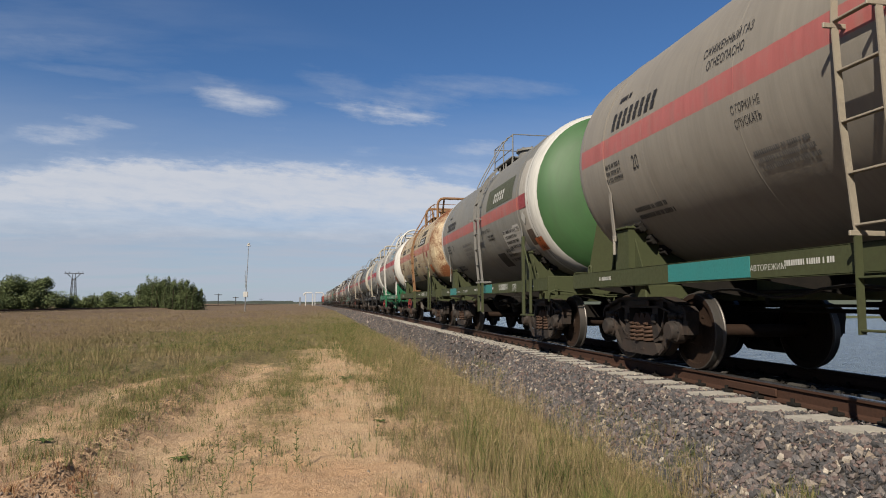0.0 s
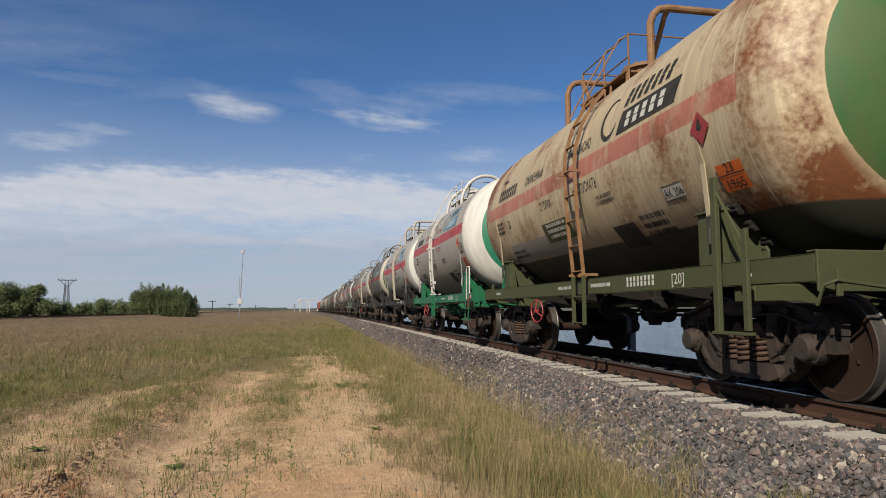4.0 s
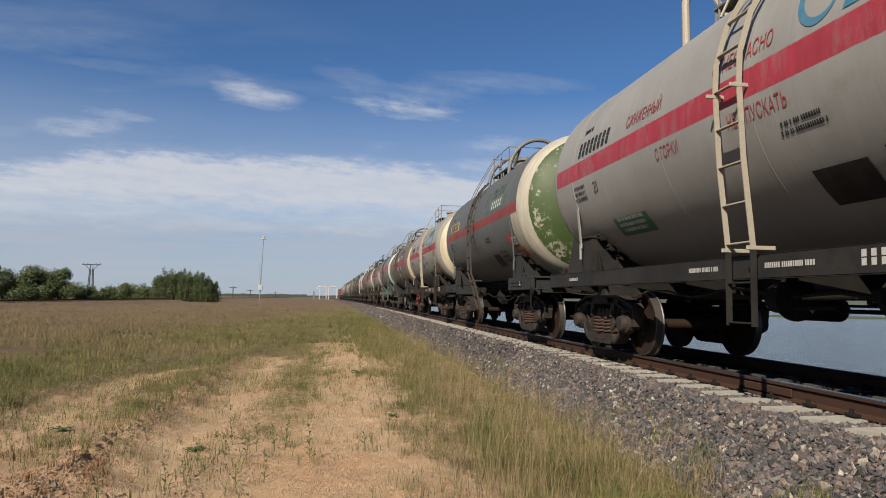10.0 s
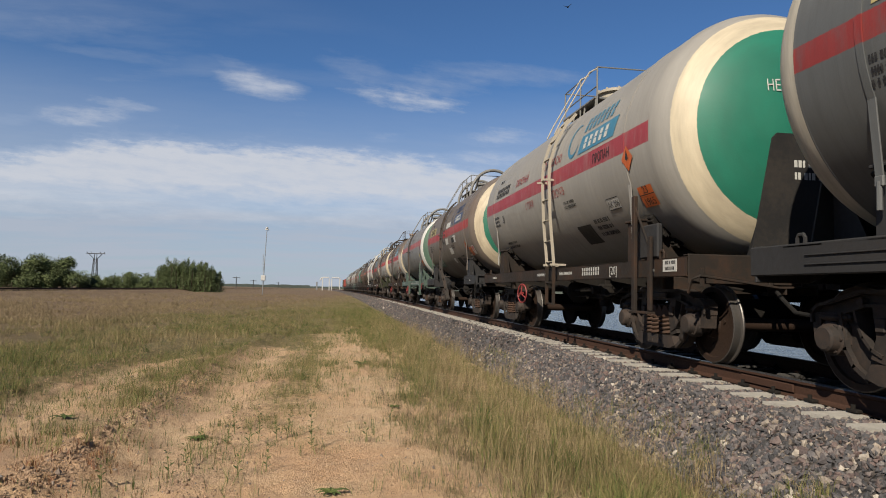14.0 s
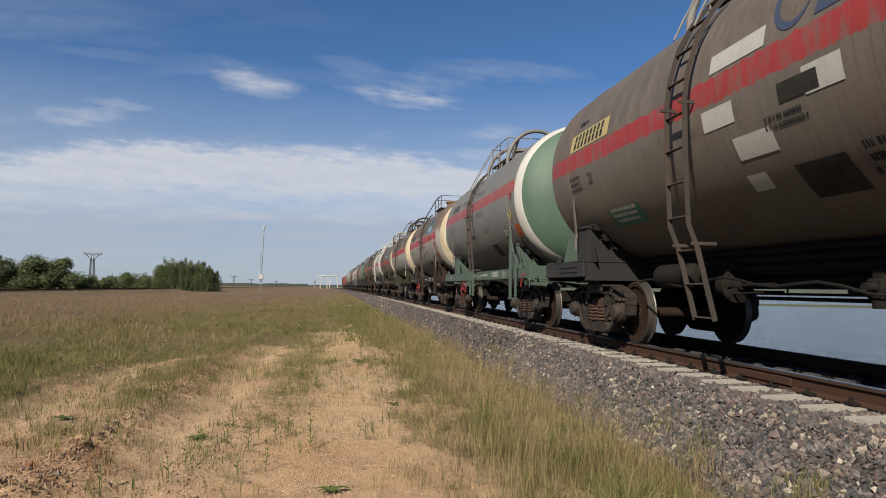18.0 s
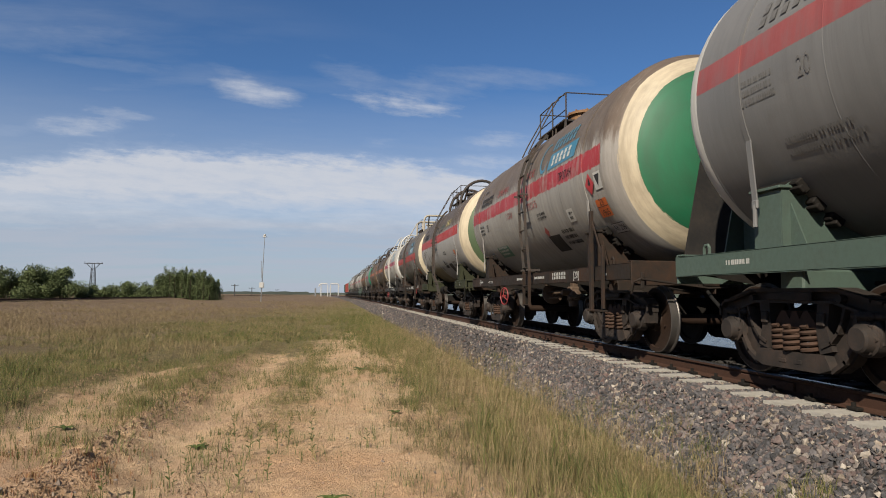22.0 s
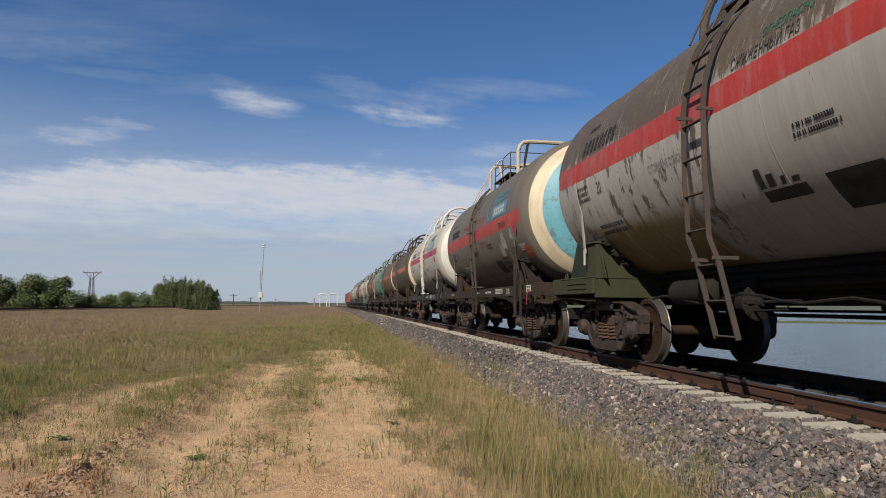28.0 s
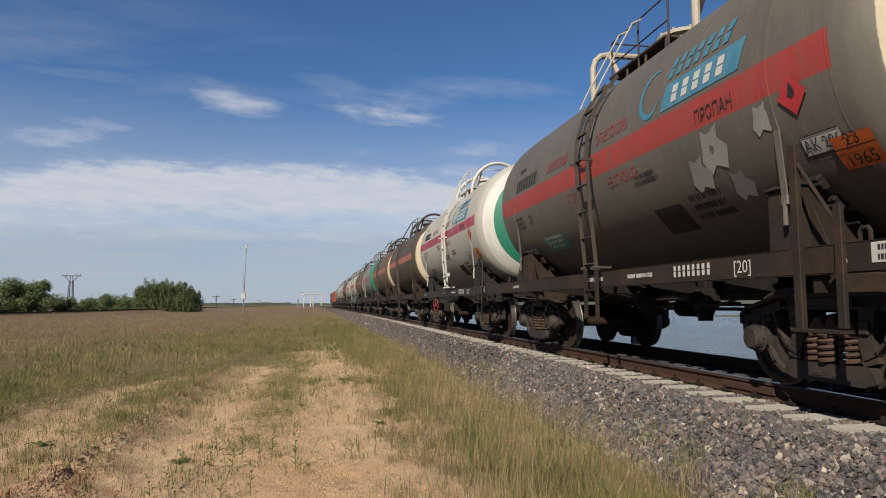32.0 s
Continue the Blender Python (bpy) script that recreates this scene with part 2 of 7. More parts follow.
def tank_paint(name, base, stripe, ring, end, dirt=0.4, rust=0.0, top=None, flake=0.0, flake_color=None, peel=0.0, ochre=0.0, belly=None, ring_at=4.97, disc=1.18, dirt_color=GRIME, stripe_z=(2.79, 3.07), rag=0.0, cap=None, flake_at=None, stain=0.35):
    """Paint of a tank: body, lengthwise stripe, ring and disc at the ends, with streaks, grime and rust."""
    m, g = material(name)
    x, y, z = g.xyz(g.obj)
    rnd = g.n("ShaderNodeObjectInfo").outputs["Random"]
    at = g.vmath("ADD", g.obj, g.vec(0.0, g.math("MULTIPLY", rnd, 50.0), 0.0))
    big, small = g.noise(at, 0.9, 6.0, 0.6), g.noise(at, 16.0, 5.0, 0.6)
    streak = g.noise(g.vmath("MULTIPLY", at, (1.0, 7.0, 0.7)), 1.6, 6.0, 0.65)
    ay = g.math("ABSOLUTE", y)
    color = g.mix(g.step(big, 0.3, 0.7), tuple(c * 0.74 for c in base), tuple(min(1, c * 0.96) for c in base))
    if top:
        color = g.mix(g.math("MULTIPLY", g.step(g.math("ADD", z, g.math("MULTIPLY", streak, 0.9)), 3.50, 3.75), 0.92), color, top)
    if cap:
        # the sheets past the belts, painted over in another tone
        past = g.math("MULTIPLY", g.step(y, -cap[0], -cap[0] - 0.01), g.step(z, stripe_z[0] + (1.0 if cap[2] else 0.0), stripe_z[0] + (1.0 if cap[2] else 0.0) - 0.02))
        color = g.mix(past, color, g.mix(g.step(small, 0.4, 0.7), cap[1], tuple(c * 0.8 for c in cap[1])))
    # thin upright runs of grime from the top, and rust-brown blots with soft edges
    drip = g.noise(g.vmath("MULTIPLY", at, (0.5, 13.0, 0.35)), 2.0, 6.0, 0.7)
    drip = g.math("MULTIPLY", g.step(drip, 0.54, 0.72), g.step(g.noise(at, 0.7, 4.0), 0.40, 0.62))
    blot = g.math("MULTIPLY", g.step(g.noise(at, 2.3, 7.0, 0.68), 0.58, 0.72), g.step(g.noise(at, 0.55, 3.0), 0.42, 0.6))
    color = g.mix(g.math("MULTIPLY", drip, stain), color, tuple(c * 0.42 + 0.01 for c in base))
    color = g.mix(g.math("MULTIPLY", blot, stain), color, tuple(c * 0.5 for c in (base[0] * 1.05, base[1] * 0.92, base[2] * 0.78)))
    edge = g.math("MULTIPLY", g.math("SUBTRACT", small, 0.5), 0.02)
    if rag:
        # a stripe laid on by hand, with brush ends above and below
        edge = g.math("ADD", edge, g.math("MULTIPLY", g.math("SUBTRACT", g.noise(g.vmath("MULTIPLY", at, (0.3, 6.0, 0.3)), 1.6, 5.0, 0.75), 0.5), rag))
    zz, yy = g.math("ADD", z, edge), g.math("ADD", ay, edge)
    band = g.math("MULTIPLY", g.step(zz, stripe_z[0], stripe_z[0] + 0.008), g.step(zz, stripe_z[1], stripe_z[1] - 0.008))
    band = g.math("MULTIPLY", band, g.step(yy, 4.66, 4.65))
    worn = g.math("MULTIPLY", g.step(small, 0.62, 0.75, 1.0, 0.75), g.step(g.noise(g.vmath("MULTIPLY", at, (0.5, 3.0, 1.0)), 1.7, 7.0, 0.7), 0.36, 0.52, 1.0 - stain * 0.75, 1.0))
    red = g.mix(g.step(streak, 0.35, 0.65), tuple(c * 0.85 for c in stripe), tuple(min(1, c * 1.15) for c in stripe))
    color = g.mix(g.math("MULTIPLY", band, worn), color, red)
    rr = g.math("ADD", g.math("SQRT", g.math("ADD", g.math("MULTIPLY", x, x), g.math("POWER", g.math("SUBTRACT", z, TANK_Z), 2.0))), edge)
    chip = g.step(g.math("ADD", g.math("MULTIPLY", g.noise(at, 7.0, 8.0, 0.75), 0.75), g.math("MULTIPLY", g.noise(at, 1.2, 3.0), 0.4)), 0.62, 0.65) if flake else None
    if flake_at and flake:
        # the coat comes off along the rim only
        chip = g.math("MULTIPLY", chip, g.step(rr, disc - flake_at, disc - flake_at * 0.35))
    if ring:
        mask = g.step(yy, ring_at, ring_at + 0.008)
        color = g.mix(mask, color, g.mix(g.step(streak, 0.35, 0.7), ring, tuple(c * 0.84 for c in ring)))
    if end:
        mask = g.math("MULTIPLY", g.step(rr, disc + 0.006, disc), g.step(ay, 4.5, 4.51))
        paint = g.mix(g.step(big, 0.3, 0.75), tuple(c * 0.8 for c in end), tuple(min(1, c * 1.2) for c in end))
        if flake:
            mask = g.math("MULTIPLY", mask, g.math("SUBTRACT", 1.0, g.math("MULTIPLY", chip, flake)))
            if flake_color:
                paint = g.mix(g.math("MULTIPLY", chip, flake), paint, flake_color)
                mask = g.math("MULTIPLY", g.step(rr, disc + 0.006, disc), g.step(ay, 4.5, 4.51))
        color = g.mix(mask, color, paint)
    soil = g.math("MULTIPLY", g.step(g.math("ADD", g.math("MULTIPLY", streak, 0.65), g.math("MULTIPLY", big, 0.35)), 0.40, 0.68), dirt)
    color = g.mix(soil, color, dirt_color)
    if peel:
        rag = g.noise(g.vmath("MULTIPLY", at, (1.0, 2.2, 0.8)), 2.4, 8.0, 0.72)
        rag = g.math("ADD", rag, g.step(g.math("ADD", z, g.math("MULTIPLY", big, 0.8)), 3.0, 3.7, peel * 0.15 - 0.16, peel * 0.17))
        if ochre:
            # the half past the ladder was cleaned below the stripe
            rag = g.math("ADD", rag, g.math("MULTIPLY", g.step(y, 0.25, -0.5, 0.0, -0.16), g.step(z, stripe_z[1] + 0.3, stripe_z[1])))
        color = g.mix(g.math("MULTIPLY", g.math("MULTIPLY", g.step(rag, 0.53, 0.57), g.step(yy, ring_at, ring_at - 0.01)), g.math("MULTIPLY", g.step(band, 0.0, 1.0, 1.0, 0.12), min(1.0, peel * 1.1))), color, g.mix(small, (0.085, 0.066, 0.05), (0.15, 0.12, 0.095)))
        if ochre:
            # an older, ochre coat laid bare low on the side
            low = g.math("MULTIPLY", g.step(g.math("ADD", z, g.math("MULTIPLY", streak, 0.5)), 2.35, 2.15), g.step(g.math("ABSOLUTE", g.math("SUBTRACT", y, 2.2)), 1.5, 1.4))
            color = g.mix(g.math("MULTIPLY", low, ochre), color, (0.24, 0.16, 0.045))
        # pale upright scratches through the grime
        cut = g.noise(g.vmath("MULTIPLY", at, (2.0, 22.0, 1.6)), 2.0, 7.0, 0.7)
        cut = g.math("MULTIPLY", g.step(cut, 0.57, 0.62), g.step(g.noise(at, 1.3, 4.0), 0.42, 0.55))
        color = g.mix(g.math("MULTIPLY", g.math("MULTIPLY", cut, g.math("MULTIPLY", g.step(yy, ring_at, ring_at - 0.01), g.step(band, 0.0, 1.0, 1.0, 0.15))), peel * 0.8), color, (0.42, 0.39, 0.35))
    if rust:
        spread = g.math("ADD", big, g.step(ay, 3.8, 4.9, 0.0, 0.18))
        mask = g.math("MULTIPLY", g.step(g.math("ADD", g.math("MULTIPLY", spread, 0.75), g.math("MULTIPLY", small, 0.25)), 0.52, 0.66), rust)
        mask = g.math("MULTIPLY", mask, g.step(rr, disc - 0.02, disc + 0.10, 0.12, 1.0))
        color = g.mix(mask, color, g.mix(small, (0.30, 0.10, 0.03), (0.13, 0.05, 0.02)))
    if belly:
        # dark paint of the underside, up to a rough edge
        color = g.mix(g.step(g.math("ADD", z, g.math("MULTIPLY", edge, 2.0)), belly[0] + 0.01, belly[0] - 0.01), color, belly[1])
    fine = g.noise(at, 60.0, 3.0)
    g.surface(color, g.step(big, 0.3, 0.7, 0.50, 0.68), 0.0, g.math("ADD", g.math("MULTIPLY", big, 3.0), g.math("MULTIPLY", fine, 0.25)), 0.006, 0.5, 0.32)
    return m


# ---- mesh building ----
class Shape:
    """Gathers pieces of one mesh."""

    def __init__(self):
        self.v, self.f, self.mi, self.slot = [], [], [], 0

    def add(self, verts, faces):
        o = len(self.v)
        self.v += [tuple(p) for p in verts]
        self.f += [tuple(o + i for i in q) for q in faces]
        self.mi += [self.slot] * len(faces)
        return self

    def box(self, c, s, e=0.008, turn=None):
        """A block of size s round c with chamfered edges."""
        h = [q / 2 for q in s]
        e = min(e, min(h) * 0.8)
        idx, vs, fs = {}, [], []
        for sx in (-1, 1):
            for sy in (-1, 1):
                for sz in (-1, 1):
                    for ax in range(3):
                        p = [sx * h[0], sy * h[1], sz * h[2]]
                        for k in range(3):
                            if k != ax:
                                p[k] -= (sx, sy, sz)[k] * e
                        idx[sx, sy, sz, ax] = len(vs)
                        vs.append(Vector(p))
        for ax in range(3):
            b, d = [k for k in range(3) if k != ax]
            for s1 in (-1, 1):
                quad = []
                for u, w in ((-1, -1), (1, -1), (1, 1), (-1, 1)):
                    k = [0, 0, 0]
                    k[ax], k[b], k[d] = s1, u, w
                    quad.append(idx[(*k, ax)])
                fs.append(quad)
            for u in (-1, 1):
                for w in (-1, 1):
                    k0, k1 = [0, 0, 0], [0, 0, 0]
                    k0[ax], k1[ax] = -1, 1
                    k0[b] = k1[b] = u
                    k0[d] = k1[d] = w
                    fs.append([idx[(*k0, b)], idx[(*k1, b)], idx[(*k1, d)], idx[(*k0, d)]])
        for sx in (-1, 1):
            for sy in (-1, 1):
                for sz in (-1, 1):
                    fs.append([idx[sx, sy, sz, k] for k in range(3)])
        fixed = []
        for q in fs:
            a, b2, c2 = vs[q[0]], vs[q[1]], vs[q[2]]
            nrm, mid = (b2 - a).cross(c2 - a), sum((vs[i] for i in q), Vector()) / len(q)
            fixed.append(q if nrm.dot(mid) > 0 else q[::-1])
        if turn is not None:
            vs = [turn @ p for p in vs]
        return self.add([p + Vector(c) for p in vs], fixed)

    def tube(self, pts, r, n=8, caps=True):
        """A round bar along a line of points."""
        pts = [Vector(p) for p in pts]
        vs, fs, side = [], [], None
        for i, p in enumerate(pts):
            d = (pts[min(i + 1, len(pts) - 1)] - pts[max(i - 1, 0)]).normalized()
            if side is None:
                side = d.orthogonal().normalized()
            side = (side - d * side.dot(d)).normalized()
            up2 = d.cross(side)
            rad = r[i] if isinstance(r, (list, tuple)) else r
            for k in range(n):
                a = 2 * math.pi * k / n
                vs.append(p + side * (rad * math.cos(a)) + up2 * (rad * math.sin(a)))
        for i in range(len(pts) - 1):
            for k in range(n):
                a, b = i * n + k, i * n + (k + 1) % n
                fs.append((a, b, b + n, a + n))
        if caps:
            fs.append(tuple(range(n))[::-1])
            fs.append(tuple((len(pts) - 1) * n + k for k in range(n)))
        return self.add(vs, fs)

    def lathe(self, prof, axis="y", c=(0, 0, 0), n=32, caps=True):
        """Turns a profile of (along, radius) round an axis through c."""
        vs, fs = [], []
        for a, r in prof:
            for k in range(n):
                t = 2 * math.pi * k / n
                u, w = r * math.cos(t), r * math.sin(t)
                p = {"x": (a, u, w), "y": (w, a, u), "z": (u, w, a)}[axis]
                vs.append((p[0] + c[0], p[1] + c[1], p[2] + c[2]))
        for i in range(len(prof) - 1):
            for k in range(n):
                a, b = i * n + k, i * n + (k + 1) % n
                fs.append((a, b, b + n, a + n))
        if caps and prof[0][1] > 1e-6:
            fs.append(tuple(range(n))[::-1])
        if caps and prof[-1][1] > 1e-6:
            fs.append(tuple((len(prof) - 1) * n + k for k in range(n)))
        return self.add(vs, fs)

    def prism(self, poly, d0, d1, axis="x"):
        """A flat outline of (a, b) drawn out from d0 to d1 along an axis."""
        n = len(poly)
        area = sum(poly[i][0] * poly[(i + 1) % n][1] - poly[(i + 1) % n][0] * poly[i][1] for i in range(n))
        if area < 0:
            poly = poly[::-1]
        at = {"x": lambda a, b, d: (d, a, b), "y": lambda a, b, d: (b, d, a), "z": lambda a, b, d: (a, b, d)}[axis]
        if d1 < d0:
            d0, d1 = d1, d0
        vs = [at(a, b, d0) for a, b in poly] + [at(a, b, d1) for a, b in poly]
        fs = [tuple(range(n))[::-1], tuple(range(n, 2 * n))]
        fs += [(i, (i + 1) % n, n + (i + 1) % n, n + i) for i in range(n)]
        return self.add(vs, fs)

    def strip(self, line, w, d0, d1, axis="x"):
        """A band of width w along a line of (a, b), drawn out along an axis."""
        for (a, b), (c, d) in zip(line, line[1:]):
            l = math.hypot(c - a, d - b) or 1
            nx, ny, tx, ty = -(d - b) / l * w / 2, (c - a) / l * w / 2, (c - a) / l * w * 0.3, (d - b) / l * w * 0.3
            self.prism([(a - tx + nx, b - ty + ny), (a - tx - nx, b - ty - ny), (c + tx - nx, d + ty - ny), (c + tx + nx, d + ty + ny)], d0, d1, axis)
        return self

    def bar(self, line, w, y, t):
        """A flat bar of depth w and thickness t that follows a line of (x, z) at y, in one piece."""
        vs, fs, n = [], [], len(line)
        for i, (x, z) in enumerate(line):
            (xa, za), (xb, zb) = line[max(i - 1, 0)], line[min(i + 1, n - 1)]
            l = math.hypot(xb - xa, zb - za)
            nx, nz = -(zb - za) / l * w / 2, (xb - xa) / l * w / 2
            vs += [(x - nx, y - t / 2, z - nz), (x + nx, y - t / 2, z + nz), (x + nx, y + t / 2, z + nz), (x - nx, y + t / 2, z - nz)]
            if i:
                o = 4 * (i - 1)
                fs += [(o + k, o + (k + 1) % 4, o + 4 + (k + 1) % 4, o + 4 + k) for k in range(4)]
        fs += [(3, 2, 1, 0), (4 * n - 4, 4 * n - 3, 4 * n - 2, 4 * n - 1)]
        return self.add(vs, fs)

    def mesh(self, name, smooth=True):
        me = bpy.data.meshes.new(name)
        me.from_pydata(self.v, [], self.f)
        for k in range(max(self.mi, default=0) + 1):
            me.materials.append(None)
        me.polygons.foreach_set("material_index", self.mi)
        if smooth:
            me.shade_smooth()
            me.set_sharp_from_angle(angle=radians(32))
        me.update()
        return me


cache = {}


def part(name, shape, mats, parent=None, label="", at=None, key=None):
    """One mesh object; shapes with a key are built once and shared. mats: one material or one a slot."""
    if key is not None and key in cache:
        me = cache[key]
    else:
        me = (shape() if callable(shape) else shape).mesh(name)
        if key is not None:
            cache[key] = me
    ob = new(name, me)
    mats = mats if isinstance(mats, (list, tuple)) else [mats]
    for slot, mt in zip(ob.material_slots, mats):
        slot.link = "OBJECT"
        slot.material = mt
    if parent is not None:
        ob.parent = parent
    if at is not None:
        ob.matrix_basis = at
    if label:
        ob["label"] = label
    if name.endswith("writing") or name.endswith("bars"):
        ob["kind"] = "stuff"
    return ob


def thing(name, label, category, group="", kind="", at=None):
    ob = new(name)
    if at is not None:
        ob.matrix_basis = at
    return tagged(ob, label, category, group, kind)


# ---- wagons: built with y along the track, x = 0 on its middle, z = 0 on the rails; the seen side is x < 0 ----
TANK_Z, TANK_R, DISH = 2.93, 1.62, 0.80
CYL = 4.66                         # half the straight part
AXLES = (-4.825, -2.975, 2.975, 4.825)
WHEEL = 0.4785


def tank_shape():
    prof = []
    k = 14
    for i in range(k + 1):
        a = math.pi / 2 * (1 - i / k)
        prof.append((-CYL - DISH * math.sin(a), max(TANK_R * math.cos(a), 0.0005)))
    prof += [(y, TANK_R) for y in (-3.0, -1.5, 0, 1.5, 3.0)]
    prof += [(-a, r) for a, r in reversed(prof[:k + 1])]
    s = Shape().lathe(prof, "y", (0, 0, TANK_Z), 96)
    return s


def seam_shape():
    return Shape().lathe([(-0.014, TANK_R - 0.002), (-0.006, TANK_R + 0.0015), (0.006, TANK_R + 0.0015), (0.014, TANK_R - 0.002)], "y", (0, 0, TANK_Z), 96, False)


def wheel_shape():
    s = Shape()
    # from the outer face to the flange: rim, thin dished disc, hub
    s.lathe([(-0.065, 0.095), (-0.12, 0.11), (-0.12, 0.14), (-0.045, 0.17), (-0.02, 0.30), (-0.035, 0.395), (-0.062, 0.405), (-0.064, 0.462)], "x", n=40, caps=False)
    s.slot = 1
    s.lathe([(-0.064, 0.462), (-0.058, 0.474), (0.025, WHEEL), (0.034, 0.4995), (0.046, 0.5065), (0.060, 0.502), (0.066, 0.485)], "x", n=40, caps=False)
    s.slot = 0
    s.lathe([(0.066, 0.485), (0.064, 0.405), (0.035, 0.395), (0.01, 0.30), (0.03, 0.16), (0.06, 0.10)], "x", n=40, caps=False)
    # cast marks and balance hole on the disc
    for a in (0.5, 2.3, 4.1):
        s.box((-0.042, 0.24 * math.cos(a), 0.24 * math.sin(a)), (0.012, 0.05, 0.03), 0.004)
    return s


def axle_shape():
    return Shape().lathe([(-1.14, 0.06), (-1.13, 0.065), (-0.86, 0.07), (-0.84, 0.09), (-0.70, 0.095), (-0.66, 0.082), (0.66, 0.082), (0.70, 0.095), (0.84, 0.09), (0.86, 0.07), (1.13, 0.065), (1.14, 0.06)], "x", n=20)


def side_frame_shape():
    """Cast side frame: top chord, sloping lower arms, columns, spring seat and axle jaws, seen from the side."""
    s = Shape()
    a, b = -0.075, 0.075
    top = [(-1.21, 0.60), (-1.21, 0.72), (-1.12, 0.79), (-0.98, 0.80), (-0.60, 0.90), (0.60, 0.90), (0.98, 0.80), (1.12, 0.79), (1.21, 0.72), (1.21, 0.60), (1.08, 0.66), (0.95, 0.66), (0.56, 0.765), (-0.56, 0.765), (-0.95, 0.66), (-1.08, 0.66)]
    s.prism(top, a * 0.45, b)
    # raised flanges round the hollow web
    s.strip([(-1.19, 0.62), (-1.19, 0.71), (-1.11, 0.775), (-0.98, 0.79), (-0.60, 0.888), (0.60, 0.888), (0.98, 0.79), (1.11, 0.775), (1.19, 0.71), (1.19, 0.62)], 0.03, a * 1.35, a * 0.4)
    s.strip([(-1.07, 0.672), (-0.95, 0.672), (-0.56, 0.778), (0.56, 0.778), (0.95, 0.672), (1.07, 0.672)], 0.028, a * 1.3, a * 0.4)
    s.prism([(-0.98, 0.79), (-0.60, 0.885), (0.60, 0.885), (0.98, 0.79), (0.98, 0.815), (0.60, 0.912), (-0.60, 0.912), (-0.98, 0.815)], a * 1.5, b * 1.5)
    for q in (-1, 1):
        # sloping arm round the oval window, with a raised rim
        arm = [(0.84, 0.72), (0.70, 0.74), (0.64, 0.62), (0.585, 0.51), (0.50, 0.41), (0.38, 0.36), (0.38, 0.15), (0.54, 0.15), (0.70, 0.25), (0.80, 0.40), (0.83, 0.56)]
        s.prism([(q * y, z) for y, z in arm], a * 0.45, b)
        s.strip([(q * 0.68, 0.72), (q * 0.65, 0.62), (q * 0.595, 0.51), (q * 0.505, 0.415), (q * 0.40, 0.37)], 0.028, a * 1.3, a * 0.4)
        s.strip([(q * 0.83, 0.70), (q * 0.81, 0.56), (q * 0.775, 0.40), (q * 0.68, 0.26), (q * 0.53, 0.165)], 0.04, a * 1.45, a * 0.8)
        s.prism([(q * 0.50, 0.78), (q * 0.34, 0.78), (q * 0.32, 0.50), (q * 0.36, 0.30), (q * 0.52, 0.34), (q * 0.46, 0.52)], a * 1.1, b * 1.1)
        s.prism([(q * 1.21, 0.70), (q * 1.09, 0.70), (q * 1.095, 0.44), (q * 1.18, 0.44)], a, b)
        s.box((0, q * 0.925, 0.67), (0.20, 0.38, 0.06), 0.02)
        s.tube([(-0.095, q * 0.62, 0.81), (0.085, q * 0.62, 0.81)], 0.038, 10)
        s.box((-0.09, q * 0.40, 0.62), (0.04, 0.10, 0.12), 0.01)
    s.prism([(-0.54, 0.18), (-0.47, 0.30), (0.47, 0.30), (0.54, 0.18), (0.40, 0.135), (-0.40, 0.135)], a * 1.7, b * 1.7)
    s.box((-0.11, 0, 0.83), (0.03, 0.62, 0.08), 0.01)
    for y in (-0.12, 0.10):
        s.box((-0.128, y, 0.21), (0.012, 0.10, 0.04), 0.003)
    return s


def spring_shape(r=0.080, wire=0.0215, turns=4.6, h=0.25):
    n = int(turns * 12)
    pts = [(r * math.cos(2 * math.pi * i / 12), r * math.sin(2 * math.pi * i / 12), h * i / n) for i in range(n + 1)]
    return Shape().tube(pts, wire, 6)


def axle_box_shape():
    s = Shape()
    s.box((0, 0, 0.03), (0.26, 0.30, 0.25), 0.05)
    s.lathe([(-0.20, 0.02), (-0.20, 0.095), (-0.185, 0.115), (-0.12, 0.13), (-0.11, 0.15), (0.0, 0.155)], "x", n=20)
    for k in range(6):
        t = k * math.pi / 3
        s.lathe([(-0.137, 0.001), (-0.137, 0.016), (-0.11, 0.016)], "x", (0, 0.125 * math.cos(t), 0.125 * math.sin(t)), 6)
    s.box((-0.06, 0, 0.19), (0.16, 0.20, 0.07), 0.03)
    return s


def bolster_shape():
    s = Shape()
    s.prism([(0.56, -1.0), (0.70, -1.0), (0.80, -0.5), (0.80, 0.5), (0.70, 1.0), (0.56, 1.0), (0.42, 0.4), (0.42, -0.4)], -0.2, 0.2, "y")
    return s


def pocket_shape():
    """Cast end of the bolster, like a row of peaks over the springs."""
    s = Shape()
    s.prism([(-0.30, 0.53), (0.30, 0.53), (0.27, 0.60), (0.19, 0.69), (0.13, 0.69), (0.07, 0.61), (0.03, 0.69), (-0.03, 0.69), (-0.07, 0.61), (-0.13, 0.69), (-0.19, 0.69), (-0.27, 0.60)], -0.06, 0.06)
    return s


def beam_shape():
    """Brake beam with its shoes, hung between the wheels."""
    s = Shape().tube([(-0.86, 0, 0), (0.86, 0, 0)], 0.035, 8)
    for q in (-1, 1):
        s.prism([(-0.02, -0.20), (-0.09, -0.15), (-0.105, 0.0), (-0.09, 0.15), (-0.02, 0.20), (0.02, 0.05), (0.02, -0.05)], q * 0.74, q * 0.82)
        s.tube([(q * 0.78, 0, 0), (q * 0.78, 0.06, 0.38)], 0.02, 6)
    return s


